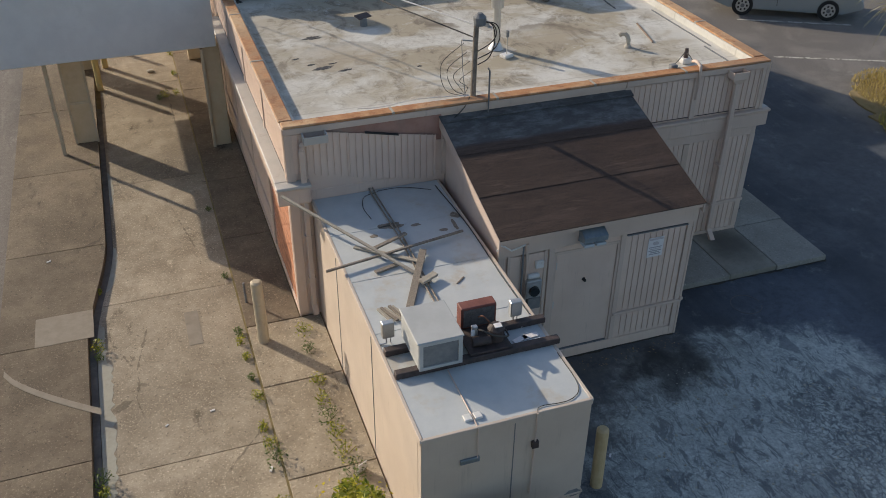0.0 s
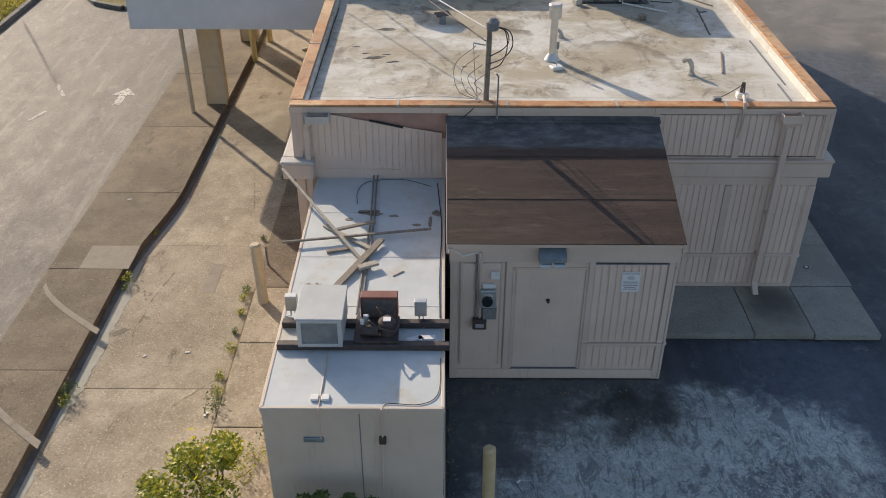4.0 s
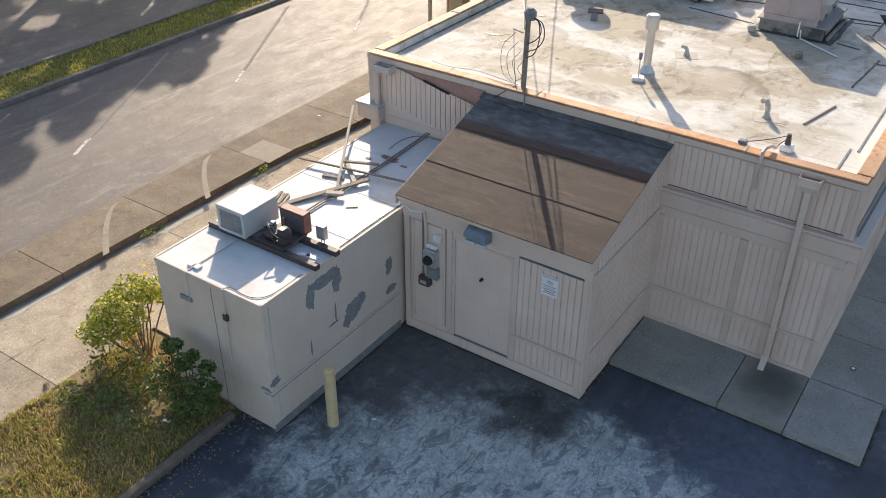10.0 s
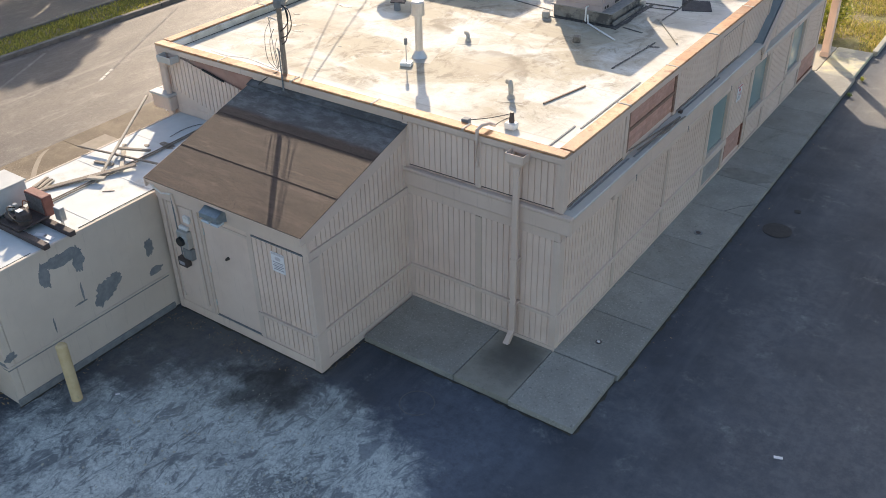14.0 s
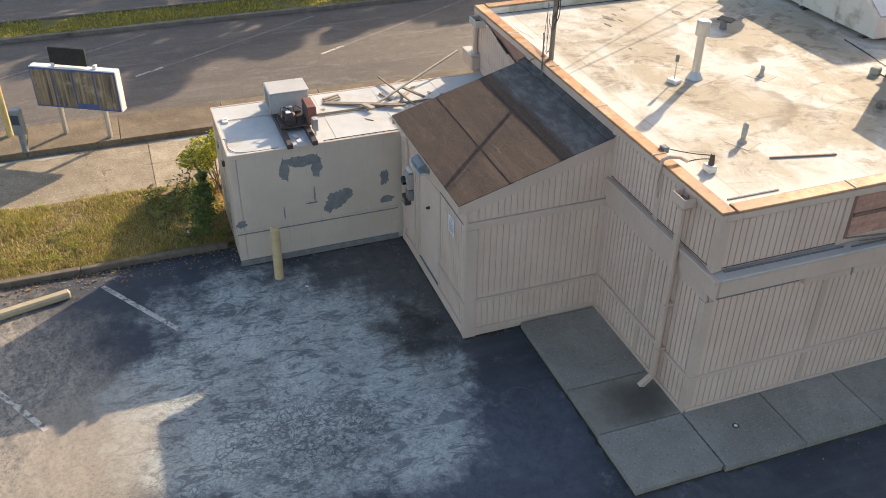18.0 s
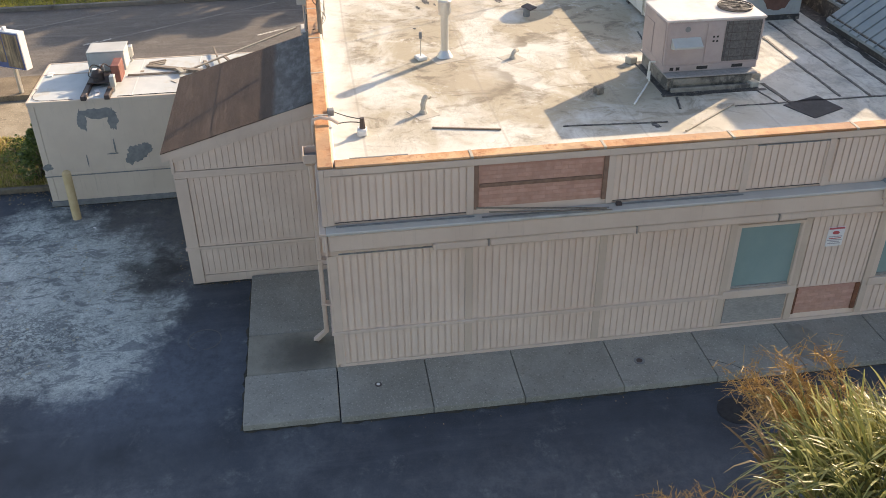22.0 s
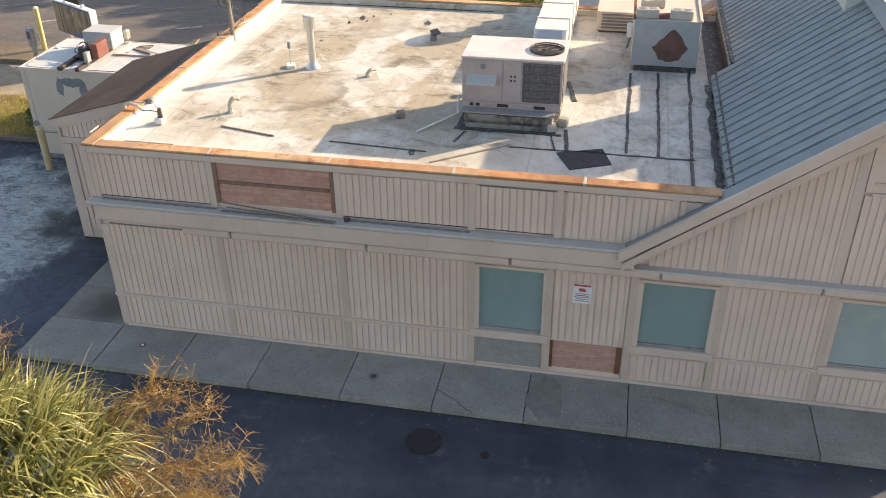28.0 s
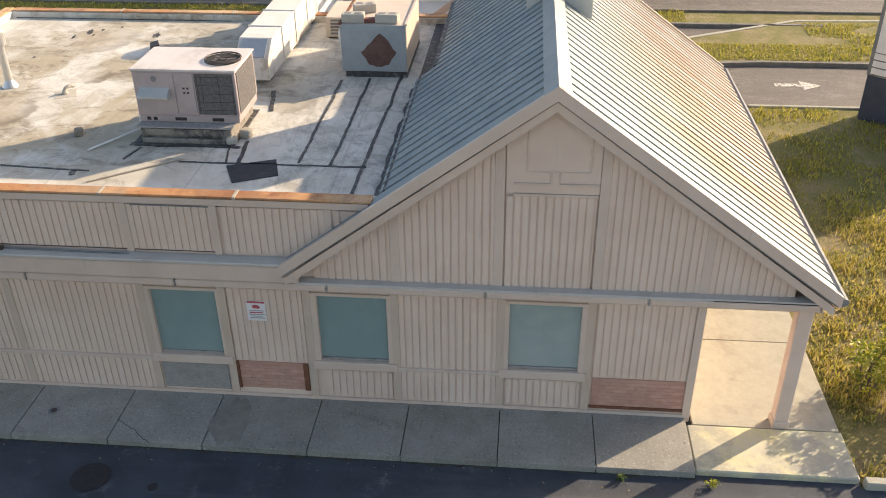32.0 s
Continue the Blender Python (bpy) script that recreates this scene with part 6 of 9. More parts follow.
# ---- notices ----
FADEDINK = plain("faded_ink", (0.50, 0.46, 0.47), (0.58, 0.54, 0.55), 20, 0.6, 0.0)
def notice(side, u, z, w, h, name="notice", ink=None):
    ink = ink or REDINK
    s = thing(name, side.p(u, 0.03, z), "white security notice with a red emblem and grey lines", "sign", "wall notices")
    part("sheet", side.box(bmesh.new(), u - w / 2, u + w / 2, 0.026, 0.032, z - h / 2, z + h / 2), PAPER, s)
    part("red_band", side.box(bmesh.new(), u - w * 0.46, u + w * 0.46, 0.032, 0.034, z + h * 0.38, z + h * 0.47), ink, s)
    bm = blotch(side.p(u, 0.032, z + h * 0.2), side.p(1, 0, 0) - side.p(0, 0, 0), (0, 0, 1), w * 0.42, h * 0.2, side.p(0, 0.003, 0) - side.p(0, 0, 0), 9, 14, 0.3)
    part("emblem", bm, ink, s)
    for i in range(5):
        k = (0.8, 0.7, 0.84, 0.6, 0.76)[i]
        part("text_bar", side.box(bmesh.new(), u - w * k / 2, u + w * k / 2, 0.032, 0.034, z - h * (0.02 + i * 0.09), z + h * (0.025 - i * 0.09)), GREYINK if i != 1 else ink, s)
    return s


notice(E_, 20.06, 1.67, 0.27, 0.34)
origin(0.05, 0.11)
notice(sh_s, 6.98, 1.82, 0.26, 0.34, "notice", FADEDINK)["label"] = "faded white notice with a grey emblem"

# ---- service gear on the shed ----
wl = thing("wall_lamp", (5.83, SY, 2.3), "weathered blue-grey flood lamp above the service door", "lamp")
bm = prism(bmesh.new(), [(5.65, SY - 0.05, 2.44), (5.65, SY - 0.24, 2.36), (5.65, SY - 0.24, 2.28), (5.65, SY - 0.05, 2.22)], (0.37, 0, 0))
part("housing", bm, SKYBLUE, wl)
for u in (5.74, 5.93):
    part("lens", boxed(u - 0.08, u + 0.08, SY - 0.235, SY - 0.09, 2.19, 2.235, 0.01), LAMPGLASS, wl)
em = thing("electric_meter", (4.95, SY, 1.5), "grey electric meter box with a round glass dial", "meter")
part("box", boxed(4.85, 5.09, SY - 0.13, SY - 0.022, 1.42, 1.72, 0.01), GALV, em)
part("dial", roded((4.96, SY - 0.13, 1.56), (4.96, SY - 0.19, 1.56), 0.085, 0.075, 18), GLASS_DARK, em, "dark round glass dial")
part("dial_ring", roded((4.96, SY - 0.128, 1.56), (4.96, SY - 0.145, 1.56), 0.1, 0.1, 18), GALV, em)
part("cover", boxed(4.88, 5.07, SY - 0.1, SY - 0.022, 1.73, 1.8, 0.02), WHITE_PIPE, em)
eb = thing("switch_box", (4.95, SY, 1.2), "dark grey switch boxes below the meter", "switch box")
part("box", boxed(4.9, 5.1, SY - 0.11, SY - 0.022, 1.2, 1.4, 0.008), BARE, eb)
part("box", boxed(4.76, 4.96, SY - 0.14, SY - 0.022, 1.03, 1.2, 0.015), DARKSTEEL, eb)
part("label_plate", boxed(4.8, 4.92, SY - 0.143, SY - 0.139, 1.08, 1.14), GREYINK, eb)
cn = thing("service_conduit", (4.85, SY, 1.2), "pair of cream conduits rising to the shed eave", "conduit")
part("pipe", tube(bmesh.new(), [(4.86, SY - 0.06, 1.2), (4.86, SY - 0.06, 2.1), (4.84, SY - 0.07, 2.34)], 0.022, 8), TRIM, cn)
part("pipe", tube(bmesh.new(), [(4.80, SY - 0.05, 1.2), (4.80, SY - 0.05, 2.3)], 0.014, 6), BARE, cn)
part("pipe", tube(bmesh.new(), [(4.40, SY - 0.04, 2.3), (4.42, SY - 0.1, 2.42), (4.48, SY - 0.12, 2.40), (4.6, SY - 0.07, 2.28), (4.84, SY - 0.06, 2.33)], 0.014, 6), WHITE_PIPE, cn)
jb = single("junction_box", boxed(5.0, 5.13, SY - 0.075, SY - 0.022, 1.88, 2.0, 0.01), WHITE_PIPE, "small white junction box on the meter board", "junction box")

# ---- rooftop unit ----
origin(-0.04, -0.09, 0.1)
CURBWOOD = plain("tarred_curb_timber", (0.20, 0.18, 0.155), (0.30, 0.275, 0.24), 7, 0.85, 0.5, dirt=(0.09, 0.085, 0.08), dirt_scale=2.2, dirt_lo=0.5, dirt_hi=0.62)
hv = thing("rooftop_air_conditioner", (7.72, 18.75, ROOF), "grey packaged air conditioner on a tarred wooden curb", "air conditioner")
HX0, HX1, HY0, HY1, HZ0, HZ1 = 7.25, 8.25, 17.97, 19.54, 3.58, 4.31
part("curb", boxed(7.2, 8.4, 18.02, 19.42, ROOF - 0.1, 3.47, 0.015), CURBWOOD, hv, "weathered timber curb smeared with tar")
part("curb_flashing", boxed(7.1, 8.52, 17.92, 19.5, ROOF - 0.1, ROOF - 0.084, 0.006), TAR, hv)
part("curb_shelf", boxed(7.16, 8.46, 17.98, 19.46, 3.452, 3.474, 0.006), GREYBOARD, hv, "dull metal shelf on the curb")
part("curb_plank", boxed(8.44, 8.5, 18.06, 19.36, ROOF - 0.1, 3.3, 0.012), CURBWOOD, hv)
part("curb_plank", boxed(8.4, 8.43, 18.1, 19.3, 3.33, 3.43, 0.006), CURBWOOD, hv)
part("base_rail", boxed(HX0 + 0.02, HX1 - 0.0, HY0 + 0.01, HY1 - 0.01, 3.47, HZ0, 0.01), UNIT, hv)
for y in (18.12, 18.22, 18.62, 19.2):
    part("rail_slot", boxed(HX1 - 0.002, HX1 + 0.004, y - (0.03 if y < 18.4 else 0.09), y + (0.03 if y < 18.4 else 0.09), 3.5, 3.55), BLACK, hv)
part("cabinet", boxed(HX0, HX1, HY0, HY1, HZ0, HZ1 - 0.03, 0.008), UNIT, hv)
lid = part("lid", boxed(HX0 - 0.02, HX1 + 0.02, HY0 - 0.02, HY1 + 0.02, HZ1 - 0.034, HZ1, 0.01), UNIT_TOP, hv, "pale sheet metal lid")
part("fan_ring", roded((7.78, 19.24, HZ1), (7.78, 19.24, HZ1 + 0.012), 0.27, seg=28), BLACK, lid)
part("fan_grille", tube(bmesh.new(), [(7.78 + 0.27 * math.cos(a * 0.3142), 19.24 + 0.27 * math.sin(a * 0.3142), HZ1 + 0.03) for a in range(21)], 0.012, 5), DARKSTEEL, lid)
for r in (0.09, 0.18):
    part("fan_grille", tube(bmesh.new(), [(7.78 + r * math.cos(a * 0.3142), 19.24 + r * math.sin(a * 0.3142), HZ1 + 0.014) for a in range(21)], 0.003, 4), DARKSTEEL, lid)
for a in range(4):
    c, s_ = math.cos(a * 0.785) * 0.26, math.sin(a * 0.785) * 0.26
    part("fan_grille", tube(bmesh.new(), [(7.78 - c, 19.24 - s_, HZ1 + 0.034), (7.78 + c, 19.24 + s_, HZ1 + 0.034)], 0.003, 4), DARKSTEEL, lid)
for k in range(3):
    part("fan_blade", boxed(7.66, 7.9, 19.1 + k * 0.1, 19.16 + k * 0.1, HZ1 + 0.013, HZ1 + 0.016, turn=k * 60), COIL, lid)
part("panel", boxed(HX1, HX1 + 0.012, 18.0, 18.6, HZ0 + 0.03, HZ1 - 0.06, 0.004), UNIT, hv)
part("panel", boxed(HX1, HX1 + 0.012, 18.62, 18.9, HZ0 + 0.03, HZ1 - 0.06, 0.004), UNIT, hv)
coil = part("coil", boxed(HX1, HX1 + 0.01, 18.92, 19.5, HZ0 + 0.03, HZ1 - 0.06), COIL, hv, "dusty dark coil behind a wire guard")
for y in (18.95, 19.02, 19.28, 19.48):
    part("guard_wire", boxed(HX1 + 0.010, HX1 + 0.014, y - 0.003, y + 0.003, HZ0 + 0.03, HZ1 - 0.06), DARKSTEEL, coil)
for i in range(5):
    z = HZ0 + 0.1 + i * 0.13
    part("guard_wire", boxed(HX1 + 0.010, HX1 + 0.016, 18.92, 19.5, z - 0.0015, z + 0.0015), DARKSTEEL, coil)
part("coil", boxed(HX0 + 0.08, HX1 - 0.06, HY1, HY1 + 0.01, HZ0 + 0.03, HZ1 - 0.06), COIL, hv, "dusty coil on the end")
bm = prism(bmesh.new(), [(HX1 + 0.01, 18.06, 4.03), (HX1 + 0.17, 18.06, 3.93), (HX1 + 0.17, 18.06, 3.90), (HX1 + 0.01, 18.06, 3.86)], (0, 0.46, 0))
part("rain_hood", bm, HOODGREY, hv, "pale folded intake hood")
part("maker_plate", roded((HX1 + 0.010, 18.3, 4.16), (HX1 + 0.018, 18.3, 4.16), 0.045, seg=16), BARE, hv, "small oval maker's plate")
for y, z in ((18.74, 4.02), (18.8, 4.02), (18.74, 3.95), (18.8, 3.95)):
    part("sticker", boxed(HX1 + 0.012, HX1 + 0.015, y - 0.016, y + 0.016, z - 0.014, z + 0.014), BLACK, hv)
part("panel", boxed(HX0 + 0.06, HX0 + 0.46, HY0 - 0.01, HY0, HZ0 + 0.04, HZ1 - 0.2, 0.003), UNIT, hv)
part("panel", boxed(HX0 + 0.52, HX1 - 0.04, HY0 - 0.01, HY0, HZ0 + 0.04, HZ1 - 0.06, 0.003), UNIT, hv)
origin(-0.04, -0.09)
dr = thing("condensate_pipe", (8.2, 17.9, ROOF), "white plastic condensate pipe beside the air conditioner", "pipe")
part("pipe", tube(bmesh.new(), [(7.98, 17.95, 3.66), (7.98, 17.86, 3.66), (7.98, 17.85, 3.4), (8.0, 17.84, 3.40)], 0.016, 6), WHITE_PIPE, dr)
part("pipe", tube(bmesh.new(), [(8.02, 17.86, 3.52), (8.04, 17.86, 3.36), (8.85, 17.34, ROOF + 0.02)], 0.016, 6), WHITE_PIPE, dr)
single("roof_batten", boxed(9.445, 9.475, 17.64, 18.97, ROOF, ROOF + 0.03, 0.005, turn=37), WOOD_PALE, "pale batten lying across the roof by the unit", "batten")
fb = thing("broken_block", (8.32, 19.42, ROOF), "crumbled pale blocks propping the curb", "block")
part("piece", boxed(8.28, 8.5, 19.34, 19.5, ROOF, 3.42, 0.02, turn=14), STONE, fb)
part("piece", boxed(8.1, 8.26, 19.5, 19.66, ROOF, 3.46, 0.02, turn=-20), WOOD_PALE, fb)
part("piece", boxed(7.05, 7.2, 17.78, 17.95, ROOF, 3.44, 0.02, turn=24), STONE, fb)

origin()
# ---- exhaust duct, fan and make-up air units ----
du = thing("exhaust_duct", (4.2, 19.0, ROOF), "long white-coated kitchen exhaust duct with a sloping end", "duct")
bm = prism(bmesh.new(), [(1.95, 18.72, 3.42), (1.95, 18.72, 4.05), (5.55, 18.72, 4.05), (5.95, 18.72, 3.78), (5.95, 18.72, 3.42)], (0, 0.58, 0))
part("casing", bm, DUCT, du)
for x in (2.9, 3.9, 4.9):
    part("flange", boxed(x - 0.02, x + 0.02, 18.70, 19.32, 3.40, 4.07, 0.004), DUCT, du)
part("end_hatch", prism(bmesh.new(), [(5.60, 18.78, 4.035), (5.60, 19.24, 4.035), (5.92, 19.24, 3.815), (5.92, 18.78, 3.815)], (0.012, 0, 0.014)), GALV, du, "dull metal hatch on the sloping end")
for x in (2.3, 3.9, 5.6):
    part("support", boxed(x - 0.06, x + 0.06, 18.76, 19.26, ROOF, 3.425, 0.01), TAR, du, "tarred support block")
ef = thing("exhaust_fan", (2.45, 19.0, 4.05), "domed white exhaust fan on top of the duct", "fan")
part("curb", boxed(2.18, 2.72, 18.74, 19.28, 4.05, 4.2, 0.01), DUCT, ef)
bm = bmesh.new()
rings = ((0.2, 4.2), (0.22, 4.42), (0.36, 4.5), (0.38, 4.62), (0.3, 4.76), (0.14, 4.84))
for (ra, za), (rb, zb) in zip(rings, rings[1:]):
    rod(bm, (2.45, 19.0, za), (2.45, 19.0, zb), ra, rb, 20, True)
part("dome", bm, DUCT, ef, "spun metal dome", True)
ENDGREY = plain("blue_grey_panel_paint", (0.30, 0.335, 0.345), (0.36, 0.39, 0.395), 4, 0.65, 0.1, dirt=(0.24, 0.25, 0.245), dirt_scale=2)
origin(0, -0.06, 0.05)
mu = thing("makeup_air_unit", (4.7, 21.1, ROOF), "cream metal air unit with a rust-patched grey end panel", "air unit")
part("cabinet", boxed(3.5, 5.38, 20.53, 21.70, 3.36, 4.2, 0.012), COOLER, mu)
part("end_panel", boxed(5.38, 5.395, 20.54, 21.69, 3.37, 4.2, 0.004), ENDGREY, mu, "pale grey end panel")
bm = bmesh.new()
rp = [(5.395, 21.2 + (0.28 + 0.04 * math.sin(3 * a) + 0.02 * math.sin(7 * a)) * math.cos(a), 3.66 + 0.2 * math.sin(a) + 0.2 * math.exp(-((a - 1.4) / 0.6) ** 2) + 0.015 * math.sin(9 * a)) for a in [i * 0.2856 for i in range(22)]]
part("rust_patch", prism(bm, rp, (0.004, 0, 0)), RUSTDULL, mu, "dull brown rust patch")
part("top_rim", boxed(3.5, 5.40, 20.51, 20.56, 4.202, 4.23, 0.004), RUSTBROWN, mu), part("top_rim", boxed(3.5, 5.40, 21.67, 21.72, 4.202, 4.23, 0.004), TRIM, mu)
part("side_door", boxed(4.35, 5.2, 20.515, 20.53, 3.45, 4.1, 0.004), COOLER, mu)
part("foot", boxed(3.5, 5.4, 20.6, 21.7, ROOF - 0.05, 3.362), TAR, mu)
sb = thing("disconnect_box", (4.9, 20.5, 3.8), "small white disconnect switch on the air unit", "switch box")
part("box", boxed(4.84, 5.02, 20.42, 20.513, 3.75, 3.98, 0.012), WHITE_PIPE, sb)
part("cable", tube(bmesh.new(), [(4.93, 20.5, 3.75), (4.92, 20.47, 3.6), (4.7, 20.45, 3.45), (4.4, 20.48, 3.5), (4.3, 20.5, 3.6)], 0.014, 6), BARE, sb)
for i, (x, y, t, mat) in enumerate(((5.2, 20.75, 4, HOODGREY), (5.2, 21.35, -6, HOODGREY), (5.22, 21.05, 12, OXRED), (4.6, 20.85, 20, HOODGREY))):
    b = thing("loose_block", (x, y, 4.17), "loose masonry block weighing down the lid" if mat is HOODGREY else "loose red brick on the air unit", "block", "loose blocks")
    if mat is HOODGREY:
        part("block", boxed(x - 0.1, x + 0.1, y - 0.2, y + 0.2, 4.202, 4.36, 0.012, turn=t), STONE, b)
        for k in (-0.09, 0.09):
            part("core_hole", boxed(x - 0.05, x + 0.05, y + k - 0.06, y + k + 0.06, 4.36, 4.364, turn=t), BARE, b)
    else:
        part("block", boxed(x - 0.06, x + 0.06, y - 0.11, y + 0.11, 4.202, 4.28, 0.008, turn=t), OXRED, b)
origin()
bu = thing("beige_vent_unit", (2.7, 20.4, ROOF), "low beige vent housing with louvred side", "vent")
part("housing", boxed(2.1, 3.3, 19.75, 20.9, 3.36, 3.75, 0.012), COOLER, bu)
part("foot", boxed(2.15, 3.25, 19.8, 20.85, ROOF, 3.365), TAR, bu)
for i in range(5):
    part("louvre", boxed(3.3, 3.33, 19.85, 20.8, 3.42 + i * 0.065, 3.45 + i * 0.065, 0.004), BARE, bu)

# ---- vents and small things on the flat roof ----
FLASH = plain("dirty_roof_flashing", (0.40, 0.37, 0.315), (0.50, 0.465, 0.40), 6, 0.8, 0.3, dirt=(0.29, 0.26, 0.21), dirt_scale=3)
vp = thing("flue_pipe", (6.27, 14.72, ROOF), "tall grey metal flue pipe with a round cap", "flue")
part("pipe", roded((6.27, 14.72, ROOF), (6.27, 14.72, 4.12), 0.068, 0.066, 18), GALV, vp, smooth=False)
part("cap", roded((6.27, 14.72, 4.08), (6.27, 14.72, 4.30), 0.112, 0.112, 20), GALV, vp)
part("cap_top", roded((6.27, 14.72, 4.30), (6.27, 14.72, 4.325), 0.118, 0.09, 20), UNIT_TOP, vp)
part("storm_collar", roded((6.27, 14.72, ROOF + 0.01), (6.27, 14.72, ROOF + 0.13), 0.14, 0.072, 18), GALV, vp)
part("flashing", boxed(6.0, 6.54, 14.45, 14.99, ROOF, ROOF + 0.004, turn=18), FLASH, vp)
ar = thing("antenna_rod", (6.3, 14.3, ROOF), "thin rod with a small block on a square foot", "antenna")
part("rod", roded((6.3, 14.3, ROOF + 0.05), (6.3, 14.3, 3.7), 0.01, seg=6), GALV, ar)
part("head", boxed(6.275, 6.325, 14.275, 14.325, 3.68, 3.8, 0.008), BARE, ar)
part("foot", boxed(6.2, 6.4, 14.22, 14.38, ROOF, ROOF + 0.06, 0.01, turn=20), WHITE_PIPE, ar)


def gooseneck(x, y, h, r, label):
    g = thing("roof_vent", (x, y, ROOF), label, "vent", "small roof vents")
    part("pipe", tube(bmesh.new(), [(x, y, ROOF), (x, y, ROOF + h * 0.6), (x - 0.02, y + 0.02, ROOF + h * 0.85), (x - 0.05, y + 0.05, ROOF + h), (x - 0.1, y + 0.09, ROOF + h * 0.98), (x - 0.13, y + 0.11, ROOF + h * 0.85)], r, 8), FLASH, g)
    part("flashing", boxed(x - 0.2, x + 0.2, y - 0.18, y + 0.18, ROOF, ROOF + 0.004, turn=25), FLASH, g)
    part("collar", roded((x, y, ROOF + 0.008), (x, y, ROOF + 0.06), r * 1.7, r * 1.05, 10), FLASH, g)


gooseneck(8.55, 14.05, 0.24, 0.042, "bent white plumbing vent in a patched flashing")
gooseneck(6.55, 15.85, 0.12, 0.035, "short stubby plumbing vent in a patched flashing")
st = thing("drain_dome", (4.35, 16.6, ROOF), "dark broken vent stub with a bent flap", "vent")
part("stub", roded((4.35, 16.6, ROOF), (4.35, 16.6, ROOF + 0.16), 0.07, 0.06, 10), BARE, st)
part("flap", boxed(4.2, 4.5, 16.56, 16.72, ROOF + 0.16, ROOF + 0.185, 0.004, turn=25, tilt=12), DARKSTEEL, st)
wd = thing("conduit_stand", (9.14, 13.1, ROOF), "grey conduit fitting on a white roof stand", "conduit stand")
part("stand", boxed(9.05, 9.23, 13.02, 13.16, ROOF, ROOF + 0.1, 0.015), WHITE_PIPE, wd)
part("fitting", roded((9.14, 13.1, ROOF + 0.1), (9.14, 13.1, ROOF + 0.26), 0.045, 0.03, 10), DARKSTEEL, wd)
part("wire", tube(bmesh.new(), sag((9.14, 13.1, ROOF + 0.24), (8.62, 12.68, ROOF + 0.17), 0.02, 6), 0.007, 5), RUBBER, wd)
part("clamp", boxed(8.56, 8.68, 12.62, 12.72, ROOF + 0.11, ROOF + 0.2, 0.01), BARE, wd)
single("dark_block", boxed(8.17, 8.3, 16.8, 16.93, ROOF, ROOF + 0.11, 0.012, turn=20), WOOD_OLD, "small dark wooden block on the roof", "block")
BARWOOD = plain("brown_bar", (0.22, 0.155, 0.105), (0.31, 0.23, 0.165), 9, 0.8, 0.3)
single("metal_bar", boxed(9.2, 9.23, 14.1, 15.1, ROOF + 0.001, ROOF + 0.024, 0.004, turn=-13), BARWOOD, "long dull brown bar lying on the roof", "bar")
RUBBERMAT = plain("black_rubber_mat", (0.022, 0.024, 0.03), (0.034, 0.037, 0.045), 9, 0.8, 0.3, dirt=(0.06, 0.062, 0.066), dirt_scale=5)
mat_pts = [(9.17, 19.48, ROOF + 0.004), (9.70, 19.72, ROOF + 0.004), (9.43, 20.31, ROOF + 0.004), (8.91, 20.15, ROOF + 0.004)]
single("rubber_mat", prism(bmesh.new(), mat_pts, (0, 0, 0.008)), RUBBERMAT, "square black rubber walkway mat on the roof", "mat")
es = thing("edge_flashing_strip", (9.95, 13.6, ROOF), "loose metal strip lying inside the roof edge", "metal strip")
part("strip", boxed(9.885, 9.91, 12.86, 13.66, ROOF, ROOF + 0.014, turn=0), BARE, es)
part("strip", boxed(9.995, 10.02, 13.63, 15.7, ROOF, ROOF + 0.014, turn=0), BARE, es)


def tar_line(a, b, w, seed):
    """A brushed seam whose width swells and thins slowly, with small ragged edges."""
    rnd = random.Random(seed)
    a, b = Vector((*a, ROOF + 0.004)), Vector((*b, ROOF + 0.004))
    n = max(6, int((b - a).length / 0.04))
    side = (b - a).normalized().cross(Vector((0, 0, 1)))
    left, right = [], []
    for i in range(n + 1):
        p = a.lerp(b, i / n) + side * w * 0.35 * noise.noise(Vector((i * 0.05, seed, 1.0)))
        k = 0.42 + 0.5 * noise.noise(Vector((i * 0.11, seed, 5.0))) + 0.16 * rnd.random()
        left.append(p + side * w * max(0.05, k * 0.85))
        right.append(p - side * w * max(0.05, 0.62 - k * 0.5 + 0.3 * rnd.random() ** 2))
    part("tar_seam", prism(bmesh.new(), left + right[::-1], (0, 0, 0.008)), TAR, flat_roof, "brushed black tar seam")


for i, (a, b, w) in enumerate((((5.6, 20.5), (9.0, 20.5), 0.05), ((5.5, 20.98), (9.05, 20.98), 0.05), ((5.4, 21.53), (10.1, 21.43), 0.055), ((5.95, 21.83), (10.15, 21.8), 0.12), ((9.08, 18.75), (9.08, 21.5), 0.035), ((8.4, 19.3), (9.1, 19.45), 0.03), ((9.36, 16.0), (9.46, 17.55), 0.035), ((6.2, 19.42), (7.1, 19.6), 0.08), ((5.6, 18.4), (7.0, 18.2), 0.03), ((2.05, 19.45), (2.3, 18.6), 0.16), ((2.24, 12.75), (2.26, 17.5), 0.03), ((8.52, 17.8), (8.54, 19.5), 0.09), ((8.62, 18.0), (9.05, 17.9), 0.04), ((8.3, 19.55), (9.05, 19.62), 0.07))):
    tar_line(a, b, w, 200 + i)
